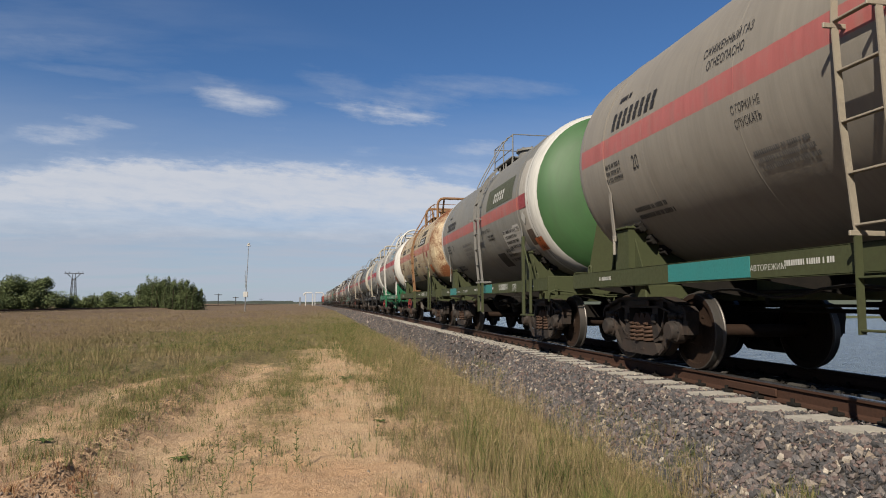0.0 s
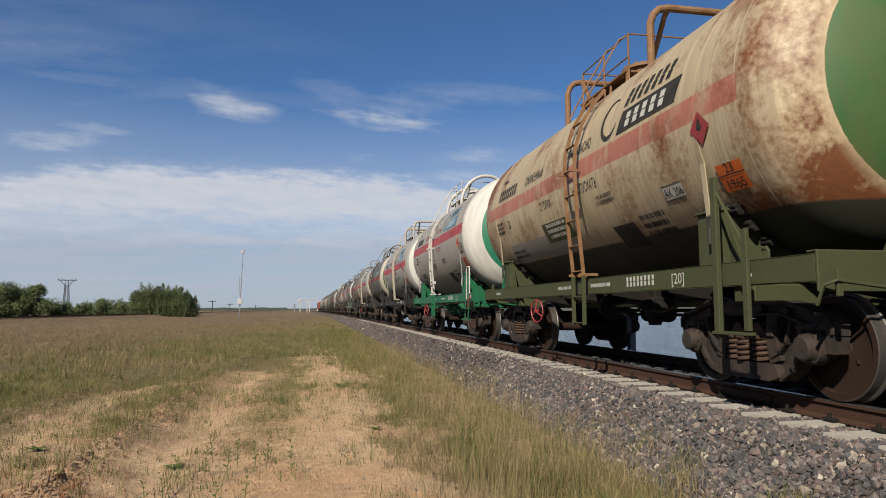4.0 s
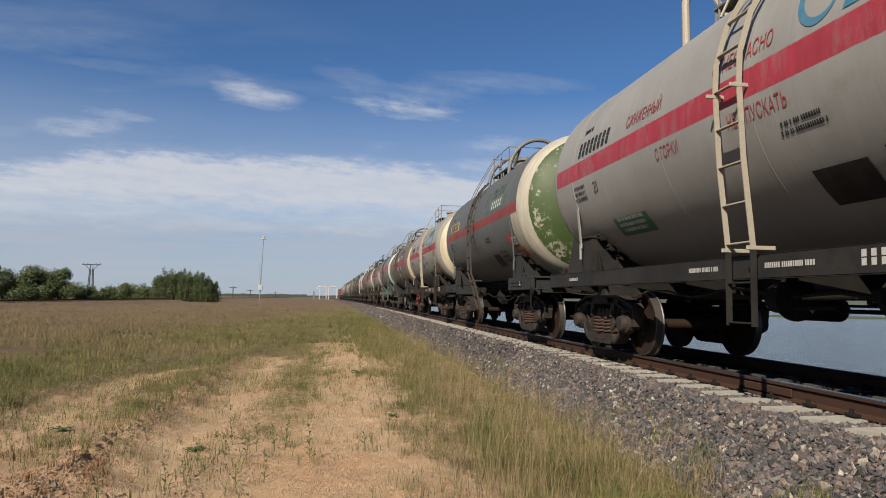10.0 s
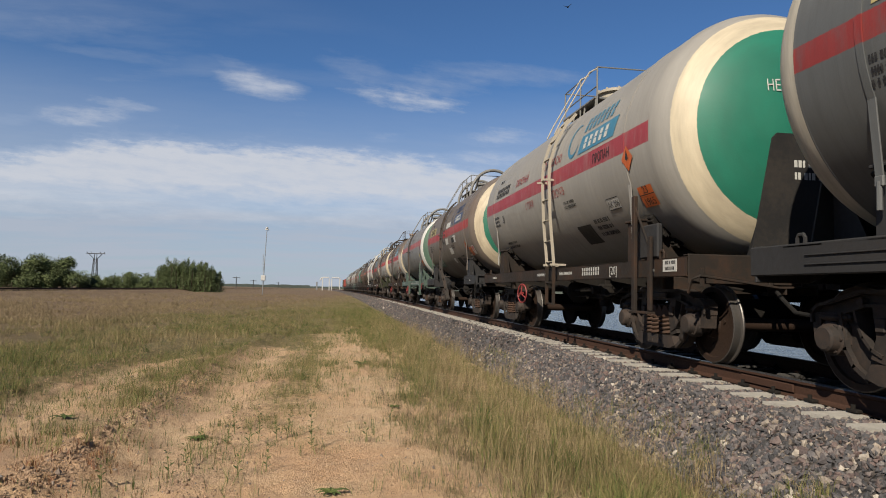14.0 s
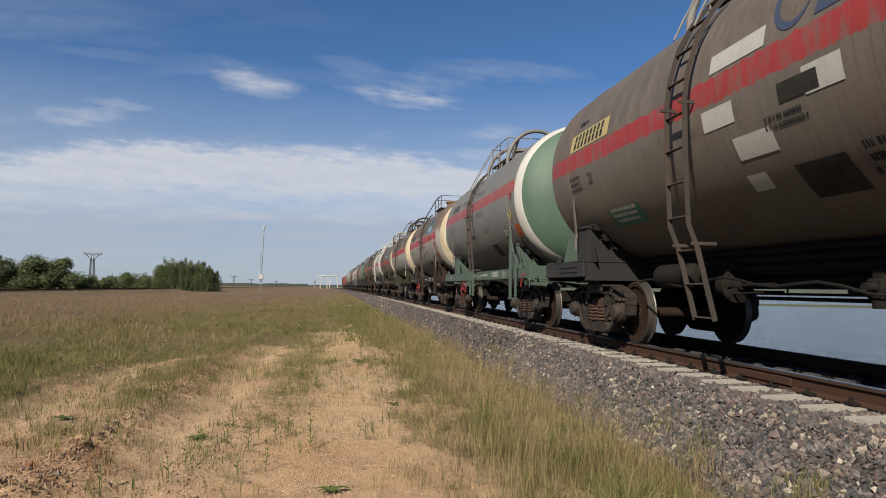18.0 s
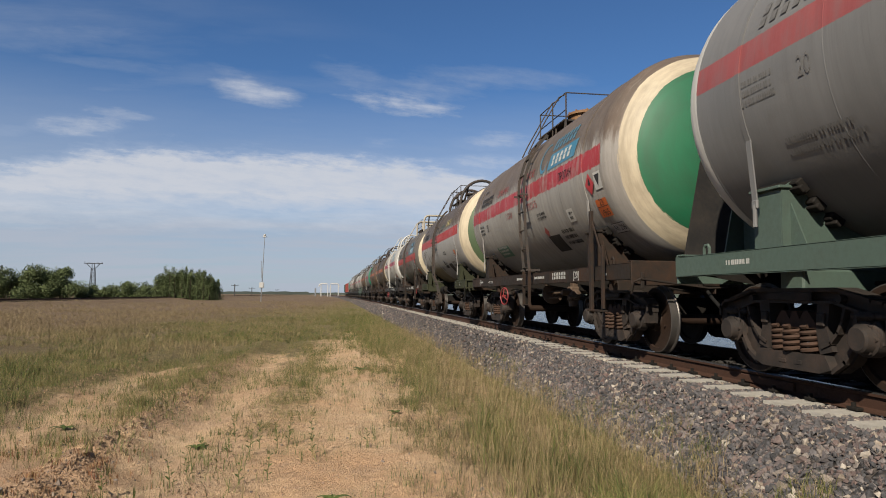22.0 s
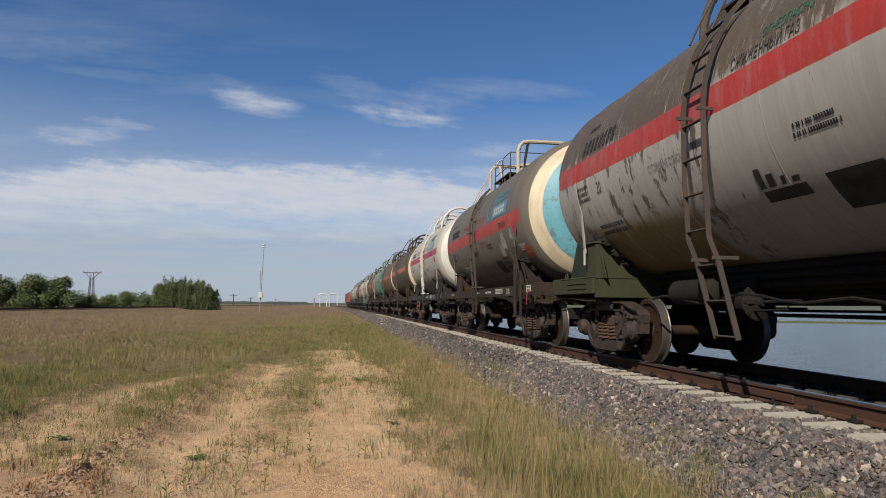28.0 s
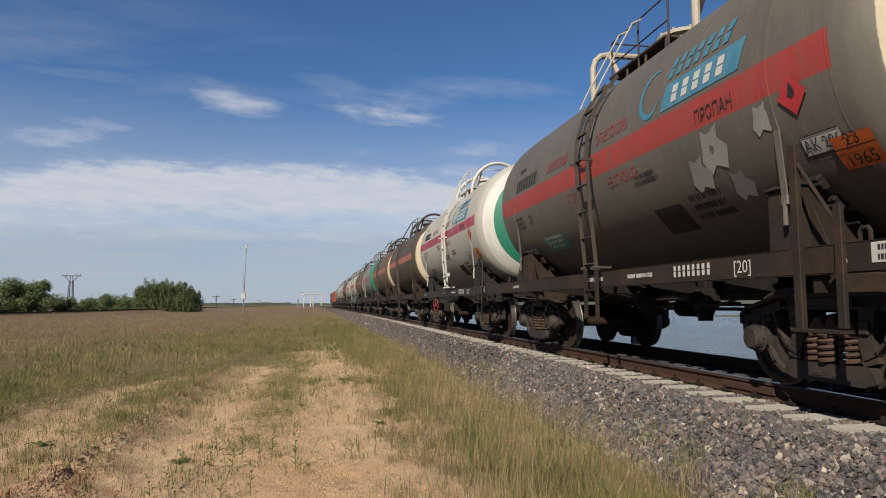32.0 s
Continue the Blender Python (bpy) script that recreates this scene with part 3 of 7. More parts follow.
def bogie(car, y):
    """Side frames, springs, boxes and beams round the two axles at y."""
    for q in (-1, 1):
        sf = part("side_frame", side_frame_shape, M_CAST, car, "", pose(q * 1.018, y, 0), "side_frame")
        part("bolster_end", pocket_shape, M_SPRING, sf, "", pose(0, 0, 0), "pocket")
        for dy in (-0.205, 0.0, 0.205):
            part("spring", spring_shape, M_SPRING, sf, "rusty coil spring", pose(-0.045 if dy else -0.075, dy, 0.30), "spring")
        for dy in (-0.925, 0.925):
            part("axle_box", axle_box_shape, M_CAST, sf, "", pose(0, dy, WHEEL, 0, 0, 0 if q < 0 else 180), "axle_box")
    part("bolster", bolster_shape, M_IRON, car, "", pose(0, y, 0), "bolster")
    for dy in (-0.37, 0.37):
        part("brake_beam", beam_shape, M_IRON, car, "", pose(0, y + dy, 0.42, 0, 0, 180 if dy < 0 else 0), "beam")


def wheelset(car, y):
    ax = part("wheelset", axle_shape, M_WHEEL, car, "", pose(0, y, WHEEL), "axle")
    for q in (-1, 1):
        part("wheel", wheel_shape, [M_WHEEL, M_TREAD], ax, "worn wheel with a bright tread", pose(q * 0.785, 0, 0, 0, 0, 0 if q < 0 else 180), "wheel")
    return ax


def coupler_shape():
    s = Shape()
    s.box((0, 0.10, 1.04), (0.13, 1.0, 0.17), 0.02)
    s.prism([(-0.20, 0.52), (0.16, 0.52), (0.16, 0.60), (0.05, 0.62), (0.02, 0.80), (-0.05, 0.84), (-0.19, 0.74), (-0.22, 0.62)], 0.93, 1.21, "z")
    s.box((0, -0.42, 1.04), (0.42, 0.05, 0.40), 0.02)
    return s


def centre_sill_shape():
    s = Shape()
    for q in (-1, 1):
        s.box((q * 0.20, 0, 1.02), (0.02, 10.7, 0.32), 0.006)
        s.box((q * 0.24, 0, 1.17), (0.10, 10.7, 0.02), 0.005)
    for y in (-3.9, 3.9):
        s.box((0, y, 0.98), (2.2, 0.34, 0.22), 0.02)
    return s


def side_sill_shape():
    """Pressed side sill with flanges; deeper over the bogies."""
    s = Shape()
    s.prism([(-5.38, 1.06), (-5.38, 1.285), (5.38, 1.285), (5.38, 1.06), (4.2, 1.05), (-4.2, 1.05)], 0.0, 0.014)
    s.box((0.045, 0, 1.278), (0.09, 10.76, 0.014), 0.004)
    s.box((0.045, 0, 1.058), (0.09, 10.76, 0.014), 0.004)
    return s


def end_sill_shape():
    s = Shape()
    s.box((0, 0, 1.14), (2.96, 0.03, 0.34), 0.008)
    s.box((0, 0.05, 1.305), (2.96, 0.12, 0.02), 0.006)
    for x in (-0.9, 0.9):
        s.prism([(0.02, 1.30), (0.02, 0.98), (0.7, 1.20), (0.7, 1.30)], x - 0.01, x + 0.01, "x")
    return s


def gusset_shape():
    """Outrigger plate between centre sill and side sill."""
    return Shape().prism([(0.88, -0.22), (1.17, -0.22), (1.27, -1.46), (1.06, -1.46), (1.05, -1.3)], -0.008, 0.008, "y").prism([(0.88, 0.22), (1.17, 0.22), (1.27, 1.46), (1.06, 1.46), (1.05, 1.3)], -0.008, 0.008, "y")


def saddle_shape():
    """Cradle of the tank on the frame: two cross plates hollowed for the tank, closed at the sides."""
    s = Shape()
    out = [(-1.40, 1.28), (-1.40, 1.84), (-1.30, 1.90)]
    for i in range(17):
        a = radians(-50 + i * 100 / 16)
        out.append(((TANK_R + 0.004) * math.sin(a), TANK_Z - (TANK_R + 0.004) * math.cos(a)))
    out += [(1.30, 1.90), (1.40, 1.84), (1.40, 1.28)]
    for y in (-0.20, 0.20):
        s.prism([(b, a) for a, b in out], y - 0.008, y + 0.008, "y")
    for q in (-1, 1):
        s.prism([(-0.19, 1.28), (0.19, 1.28), (0.19, 1.83), (-0.19, 1.83)], q * 1.385, q * 1.402)
        s.box((q * 1.36, 0, 1.85), (0.16, 0.46, 0.03), 0.006)
        s.prism([(-0.42, 1.28), (-0.21, 1.28), (-0.21, 1.70)], q * 1.30, q * 1.315)
    return s


def wedge_shape():
    """Wooden packing block between cradle and tank."""
    return Shape().box((0, 0, 0), (0.15, 0.62, 0.085), 0.012).box((0, 0, -0.05), (0.07, 0.70, 0.05), 0.008)


def belt_shape():
    """Steel belt over the tank with tightening rods at its ends."""
    s = Shape()
    n, vs, fs = 48, [], []
    for i in range(n + 1):
        a = radians(-112 + 224 * i / n)
        for r, y in ((TANK_R - 0.002, -0.035), (TANK_R + 0.011, -0.035), (TANK_R + 0.011, 0.035), (TANK_R - 0.002, 0.035)):
            vs.append((r * math.sin(a), y, TANK_Z + r * math.cos(a)))
        if i:
            o = 4 * (i - 1)
            fs += [(o + k, o + (k + 1) % 4, o + 4 + (k + 1) % 4, o + 4 + k) for k in range(4)]
    s.add(vs, fs)
    for q in (-1, 1):
        x, z = q * (TANK_R + 0.012) * math.sin(radians(112)), TANK_Z + (TANK_R + 0.012) * math.cos(radians(112))
        s.box(((x + q * 1.46) / 2, 0, (z + 1.75) / 2), (0.014, 0.08, z - 1.75 + 0.06), 0.003, pose(0, 0, 0, 0, math.degrees(math.atan2(x - q * 1.46, z - 1.75)), 0))
        s.box((q * 1.46, 0, 1.72), (0.03, 0.09, 0.09), 0.01)
        s.tube([(q * 1.465, 0, 1.50), (q * 1.465, 0, 1.72)], 0.022, 8)
    return s


def ladder_line(bent):
    line = [(-1.60, 0.60), (-1.60, 1.35), (-1.68, 2.2), (-1.71, 2.95)]
    if bent:
        line = [(-1.40, 0.50), (-1.60, 1.30), (-1.70, 1.55), (-1.73, 2.2), (-1.73, 2.95)]
    for a in (80, 66, 54, 44):
        line.append((-(TANK_R + 0.10) * math.sin(radians(a)), TANK_Z + (TANK_R + 0.10) * math.cos(radians(a))))
    return line


def ladder_shape(bent=False):
    """Stiles of the side ladder, from below the sill over the tank's shoulder."""
    s = Shape()
    line = [p for p in ladder_line(bent) if p[1] > 1.25]
    for y in (-0.20, 0.20):
        s.bar(line, 0.055, y, 0.014)
    return s


def ladder_foot_shape(bent=False):
    """The lower end of the ladder, painted with the frame."""
    line = [p for p in ladder_line(bent) if p[1] < 1.5]
    return Shape().bar(line, 0.06, 0.0, 0.016)


def stay_shape():
    return Shape().box((0, 0, 0), (0.30, 0.02, 0.04), 0.004)


def rung_shape():
    return Shape().box((0, 0, 0), (0.045, 0.40, 0.018), 0.004)


def rung_places(bent):
    far, out, line = 0.03, [], ladder_line(bent)
    for (x0, z0), (x1, z1) in zip(line, line[1:]):
        l = math.hypot(x1 - x0, z1 - z0)
        while far < l:
            k = far / l
            out.append((x0 + (x1 - x0) * k, z0 + (z1 - z0) * k))
            far += 0.385
        far -= l
    return out


def dome_shape():
    s = Shape()
    z = TANK_Z + TANK_R
    s.lathe([(z - 0.10, 0.36), (z + 0.30, 0.36), (z + 0.30, 0.42), (z + 0.345, 0.42), (z + 0.37, 0.38), (z + 0.40, 0.10), (z + 0.40, 0.001)], "z", n=28)
    for k in range(10):
        t = k * math.pi / 5
        s.lathe([(z + 0.34, 0.022), (z + 0.385, 0.022), (z + 0.385, 0.001)], "z", (0.39 * math.cos(t), 0.39 * math.sin(t), 0), 6)
    return s


def platform_shape():
    """Grated walkway on the shoulder beside the dome, with brackets."""
    s = Shape()
    z = TANK_Z + TANK_R - 0.16
    s.prism([(z + 0.115, 0.42), (z + 0.145, 0.42), (z + 0.145, 0.82), (z + 0.115, 0.82)], -0.95, 0.85, "y")
    for y in (-0.93, -0.35, 0.25, 0.83):
        s.tube([(0.78, y, z + 0.13), (0.80, y, z - 0.10)], 0.02, 6)
    return s


def railing_shape():
    """Thin rails round the walkway."""
    s = Shape()
    lo, top = TANK_Z + TANK_R - 0.24, TANK_Z + TANK_R + 0.53
    for x in (-0.80, 0.80):
        for y in (-0.92, -0.05, 0.85):
            s.tube([(x, y, lo), (x, y, top)], 0.016, 6)
        for h in (top, top - 0.36):
            s.tube([(x, -0.92, h), (x, 0.85, h)], 0.013, 6)
    s.tube([(-0.80, -0.92, top), (0.80, -0.92, top)], 0.013, 6)
    s.tube([(-0.80, 0.85, top), (0.80, 0.85, top)], 0.013, 6)
    return s


def handrail_bar_shape():
    """Bent grab bar at the ladder's head."""
    top = TANK_Z + TANK_R + 0.50
    return Shape().tube([(-0.80, 0, top), (-0.95, 0, top - 0.08), (-1.22, 0, top - 0.55), (-1.50, 0, top - 1.05), (-1.62, 0, top - 1.30)], 0.014, 6)


def arch_shape(kind):
    """Guard hoop of thick pipe across the tank's top, with stays."""
    s = Shape()
    w = 0.86 if kind == "round" else 0.74
    base = TANK_Z + math.sqrt(TANK_R ** 2 - w ** 2) - 0.03
    top = TANK_Z + TANK_R + 0.70
    if kind == "round":
        s.tube([(-w * math.cos(radians(a)), 0, base + (top - base) * math.sin(radians(a))) for a in range(0, 181, 10)], 0.055, 10)
        for a in (52, 128):
            s.tube([(-w * math.cos(radians(a)), 0, base + (top - base) * math.sin(radians(a))), (-0.62 * math.cos(radians(a)) / abs(math.cos(radians(a))), 0.62, TANK_Z + 1.47)], 0.04, 8)
    else:
        s.tube([(-w, 0, base), (-w, 0, top - 0.26), (-w + 0.05, 0, top - 0.12), (-w + 0.14, 0, top - 0.03), (-w + 0.28, 0, top), (w - 0.28, 0, top), (w - 0.14, 0, top - 0.03), (w - 0.05, 0, top - 0.12), (w, 0, top - 0.26), (w, 0, base)], 0.055, 10)
        for x in (-0.45, 0.45):
            s.tube([(x, 0, top), (x, 0.12, top - 0.1), (x, 0.62, TANK_Z + 1.53)], 0.04, 8)
    return s


def shield_shape():
    """Tall trapezoid plate that guards the tank's end, with a folded rim."""
    s = Shape()
    s.prism([(1.30, -0.78), (2.70, -0.50), (2.76, -0.44), (2.76, 0.44), (2.70, 0.50), (1.30, 0.78)], -0.012, 0.012, "y")
    for q in (-1, 1):
        s.prism([(0.0, 1.30), (0.0, 2.2), (0.08, 2.1), (0.5, 1.30)], q * 0.50, q * 0.515)
    return s


def handrail_shape():
    """Grab rail of the shunter's corner."""
    s = Shape()
    s.tube([(0, -0.17, 1.10), (0, -0.17, 1.90), (0, -0.15, 1.945), (0, -0.11, 1.965), (0, 0.11, 1.965), (0, 0.15, 1.945), (0, 0.17, 1.90), (0, 0.17, 1.10)], 0.019, 8)
    return s


def step_shape():
    """Two flat hangers and the treads of the shunter's step."""
    s = Shape()
    for y in (-0.19, 0.19):
        s.bar([(0.02, 1.26), (-0.03, 1.24), (-0.03, 0.95), (-0.05, 0.55)], 0.012, y, 0.07)
    for z in (0.56, 0.86):
        s.box((-0.05, 0, z), (0.17, 0.42, 0.022), 0.004)
        s.box((-0.13, 0, z + 0.015), (0.012, 0.42, 0.05), 0.003)
    return s


def end_handle_shape():
    """Bent dark handle at the corner of a frame without sills."""
    s = Shape()
    s.tube([(0, 0.02, 0.62), (-0.03, 0.0, 0.70), (-0.03, 0.0, 1.00), (-0.02, 0.06, 1.06), (0.02, 0.12, 1.10)], 0.018, 6)
    s.box((0, 0.0, 0.60), (0.10, 0.30, 0.025), 0.004)
    return s


def post_shape():
    """Tall flat post with a stay, as on cars with an end platform."""
    s = Shape()
    s.box((0, 0, 1.35), (0.05, 0.09, 1.60), 0.006)
    s.tube([(0, 0.05, 2.10), (0, -0.42, 1.45)], 0.016, 6)
    s.box((0, -0.45, 1.10), (0.04, 0.08, 0.95), 0.006)
    s.box((0, -0.22, 0.60), (0.12, 0.52, 0.03), 0.004)
    return s


def rod_shape():
    """Uncoupling lever along the end sill."""
    s = Shape()
    s.tube([(-1.46, 0.10, 0.86), (-1.46, 0.02, 1.02), (-1.40, -0.05, 1.06), (-0.4, -0.05, 0.94), (-0.12, -0.05, 0.95), (-0.08, -0.07, 1.10)], 0.016, 6)
    for x in (-1.36, -0.5):
        s.box((x, -0.03, 1.04), (0.05, 0.03, 0.22), 0.005)
    return s


def cylinder_shape():
    """Brake cylinder with its bolted end plate and piston rod."""
    s = Shape()
    s.lathe([(-0.32, 0.05), (-0.30, 0.17), (-0.05, 0.185), (0.0, 0.185), (0.0, 0.26), (0.03, 0.26), (0.05, 0.19), (0.09, 0.08), (0.14, 0.06), (0.14, 0.001)], "y", n=24)
    for k in range(8):
        t = k * math.pi / 4
        s.lathe([(0.03, 0.02), (0.055, 0.02), (0.055, 0.001)], "y", (0.225 * math.cos(t), 0, 0.225 * math.sin(t)), 6)
    s.box((0, 0, 0.26), (0.30, 0.34, 0.14), 0.02)
    s.tube([(0, 0.1, 0), (0, 0.9, 0.02)], 0.024, 8)
    s.tube([(0.1, 0.05, -0.12), (0.1, 0.75, -0.10)], 0.016, 6)
    s.box((0.05, 0.075, 0), (0.30, 0.03, 0.07), 0.008)
    return s


def valve_shape():
    s = Shape()
    s.box((0, 0, 0.0), (0.26, 0.30, 0.34), 0.04)
    s.lathe([(-0.28, 0.05), (-0.26, 0.11), (-0.12, 0.13), (0.12, 0.13), (0.2, 0.11), (0.2, 0.001)], "y", (0, 0, -0.02), 18)
    s.box((0.02, 0, 0.24), (0.14, 0.22, 0.22), 0.02)
    s.lathe([(-0.20, 0.001), (-0.20, 0.07), (0.0, 0.09)], "x", (-0.1, 0, 0.03), 14)
    s.lathe([(-0.30, 0.11), (-0.17, 0.125)], "z", (0, 0, 0), 18)
    return s


def reservoir_shape():
    return Shape().lathe([(-0.50, 0.001), (-0.47, 0.10), (-0.40, 0.155), (0.40, 0.155), (0.47, 0.10), (0.50, 0.001)], "y", n=20)


def handwheel_shape():
    s = Shape()
    r = 0.20
    s.tube([(0, r * math.cos(radians(a)), r * math.sin(radians(a))) for a in range(0, 361, 18)], 0.014, 6)
    for a in (90, 210, 330):
        s.tube([(-0.03, 0, 0), (0, r * math.cos(radians(a)), r * math.sin(radians(a)))], 0.012, 6)
    s.lathe([(-0.05, 0.03), (0.03, 0.03)], "x", n=10)
    return s


def pipe_shape():
    """Brake pipe and rods that run below the frame."""
    s = Shape()
    s.tube([(-0.32, -5.2, 0.86), (-0.32, -4.2, 0.96), (-0.32, 4.2, 0.96), (-0.32, 5.2, 0.86)], 0.022, 6)
    s.tube([(0.1, -3.3, 0.74), (0.1, 3.3, 0.74)], 0.025, 6)
    s.tube([(-0.1, -2.2, 0.80), (-0.1, 2.4, 0.80)], 0.016, 6)
    for y in (-2.4, -0.8, 0.9, 2.3):
        s.box((-0.05, y, 0.82), (0.5, 0.05, 0.04), 0.006)
        s.box((-0.30, y, 0.90), (0.03, 0.05, 0.16), 0.004)
    return s


def hose_shape():
    return Shape().tube([(-0.30, 0, 0.90), (-0.31, -0.14, 0.80), (-0.30, -0.34, 0.66), (-0.28, -0.55, 0.64), (-0.26, -0.70, 0.74)], 0.026, 8)


def cable_shape():
    """Thin air pipe that sags between the bogies."""
    pts = [(-1.15, -2.9 + i * 0.3, 0.93 - 0.05 * math.sin(i * 1.1) - 0.12 * math.exp(-((i - 3) / 2.0) ** 2)) for i in range(18)]
    return Shape().tube(pts, 0.016, 6)


def lug_shape():
    s = Shape()
    s.tube([(0, -0.05, 0), (0, -0.05, 0.07), (0, -0.03, 0.10), (0, 0.03, 0.10), (0, 0.05, 0.07), (0, 0.05, 0)], 0.018, 6)
    return s


def lever_shape():
    """Grab handle that sticks out from the ladder."""
    return Shape().tube([(-1.70, -0.2, 1.62), (-1.74, -0.30, 1.62), (-1.74, -1.0, 1.68)], 0.03, 8).box((-1.74, -1.03, 1.69), (0.09, 0.09, 0.11), 0.01)


def grip_shape():
    """Bent hand lever of the coupler at the frame's corner."""
    return Shape().tube([(-1.50, -5.22, 1.13), (-1.55, -5.18, 1.13), (-1.57, -5.14, 1.08), (-1.57, -5.08, 0.86)], 0.015, 8)


def stub_shape():
    """Half frame of a car without side sills: deep box over the bogie."""
    s = Shape()
    for q in (-1, 1):
        s.box((q * 1.46, 0, 1.17), (0.06, 1.95, 0.28), 0.012)
        s.box((q * 1.50, 0.25, 1.12), (0.012, 0.9, 0.012), 0.003)
        s.box((q * 1.50, 0.25, 1.20), (0.012, 0.9, 0.012), 0.003)
    s.box((0, 0, 1.285), (2.98, 1.95, 0.025), 0.006)
    s.box((0, 0.95, 1.12), (2.9, 0.03, 0.30), 0.006)
    return s


def belly_shape():
    """Long box under a frameless tank, with conduits."""
    s = Shape()
    s.box((0, 0, 1.20), (0.9, 6.4, 0.34), 0.03)
    return s


def conduit_shape():
    return Shape().tube([(0, -3.2, 0), (0, 3.2, 0)], 0.035, 8)


# ---- writing and plates on the tanks ----
def glyphs(text):
    """Flat letters of the built-in font, of cap height 1: corners, faces and width."""
    if ("text", text) not in cache:
        cu = bpy.data.curves.new("letters", "FONT")
        cu.body, cu.resolution_u = text, 3
        ob = bpy.data.objects.new("letters", cu)
        scene.collection.objects.link(ob)
        me = bpy.data.meshes.new_from_object(ob)
        vs = [(v.co.x / 0.73, v.co.y / 0.73) for v in me.vertices]
        fs = [tuple(p.vertices) for p in me.polygons]
        bpy.data.objects.remove(ob)
        bpy.data.meshes.remove(me)
        w = max((v[0] for v in vs), default=1)
        cache["text", text] = (vs, fs, w)
    return cache["text", text]


def bars(count, gap_after=()):
    """A row of plain upright bars in place of figures, height 1."""
    vs, fs, x = [], [], 0.0
    for i in range(count):
        for lo, hi in ((0.0, 0.46), (0.54, 1.0)):
            o = len(vs)
            vs += [(x, lo), (x + 0.30, lo), (x + 0.30, hi), (x, hi)]
            fs.append((o, o + 1, o + 2, o + 3))
        x += 0.56 + (0.4 if i in gap_after else 0)
    return vs, fs, x


def lines(rows, wide=6.0):
    """Rows of small unreadable writing as plain broken bars."""
    rnd = random.Random(int(rows * 97 + wide * 13))
    vs, fs = [], []
    for r in range(rows):
        x = rnd.uniform(0, 0.8)
        end = wide - rnd.uniform(0, 1.2)
        while x < end:
            l = rnd.choice((0.35, 0.35, 0.4, 0.5))
            o = len(vs)
            vs += [(x, -r * 1.7), (x + l, -r * 1.7), (x + l, 1 - r * 1.7), (x, 1 - r * 1.7)]
            fs.append((o, o + 1, o + 2, o + 3))
            x += l + (0.16 if rnd.random() < 0.75 else 0.55)
    return vs, fs, wide


def on_side(flat, y, z, size, lift=0.006, lean=0.0, squeeze=1.0):
    """Lays a flat figure on the tank's side: middle at y, foot at height z."""
    vs, fs, w = flat
    f0 = math.acos(max(-1, min(1, (z - TANK_Z) / TANK_R)))
    out = []
    for a, b in vs:
        u, v = ((a - w / 2) * squeeze + b * lean) * size, b * size
        f = f0 - v / TANK_R
        out.append((-(TANK_R + lift) * math.sin(f), y - u, TANK_Z + (TANK_R + lift) * math.cos(f)))
    s = Shape()
    return s.add(out, fs)


def on_sill(flat, y, z, size, squeeze=1.0):
    vs, fs, w = flat
    return Shape().add([(-1.503, y - (a - w / 2) * size * squeeze, z + b * size) for a, b in vs], fs)


def on_end(flat, x, z, size, squeeze=0.8):
    """Lays a flat figure on the dished end that faces the oncoming way (y < 0)."""
    vs, fs, w = flat
    out = []
    for a, b in vs:
        px, pz = x + (a - w / 2) * size * squeeze, z + b * size
        r = min(math.hypot(px, pz - TANK_Z) / TANK_R, 0.999)
        out.append((px, -CYL - DISH * math.sqrt(1 - r * r) - 0.012, pz))
    return Shape().add(out, fs)


def panel(w, h, n=8, cut=0.0):
    """A plain sheet as a flat figure of unit size, divided to bend round the tank."""
    vs, fs = [], []
    for i in range(n + 1):
        b = i / n * h
        k = cut * b / h
        vs += [(k, b), (w + k, b)]
    for i in range(n):
        fs.append((2 * i, 2 * i + 1, 2 * i + 3, 2 * i + 2))
    return vs, fs, w


def diamond(n=6):
    vs, fs = [], []
    for i in range(2 * n + 1):
        b = i / (2 * n)
        k = 0.5 - abs(b - 0.5)
        vs += [(0.5 - k, b), (0.5 + k, b)]
    for i in range(2 * n):
        fs.append((2 * i, 2 * i + 1, 2 * i + 3, 2 * i + 2))
    return vs, fs, 1.0


def crescent():
    """The ring-shaped flourish before the blue panel."""
    vs, fs, n = [], [], 20
    for i in range(n + 1):
        t = radians(60 + 280 * i / n)
        for r in (0.5, 0.5 - 0.12 * math.sin(math.pi * i / n) - 0.02):
            vs.append((0.5 + 0.85 * r * math.cos(t), 0.5 + r * math.sin(t)))
    for i in range(n):
        fs.append((2 * i, 2 * i + 1, 2 * i + 3, 2 * i + 2))
    return vs, fs, 1.0


def logo(car, y, st, plate=None):
    """Blue panel with pale bars and a ring before it, above the stripe."""
    plate = plate or M_SIGNB
    z = st[1] + 0.05
    part("emblem", on_side(crescent(), y + 0.80, z, 0.62), plate, car, "ring-shaped emblem")
    p = part("emblem_panel", on_side(panel(1.45, 0.30, cut=0.10), y - 0.22, z, 1.0), plate, car, "panel with pale bars")
    part("bar_writing", on_side(bars(5), y - 0.26, z + 0.05, 0.19, 0.010, 0.2, 2.0), M_LETTERW, p)
    part("bar_writing", on_side(bars(7), y - 0.20, z + 0.36, 0.25, 0.008, 0.2, 1.25), plate, car, "row of coloured bars")


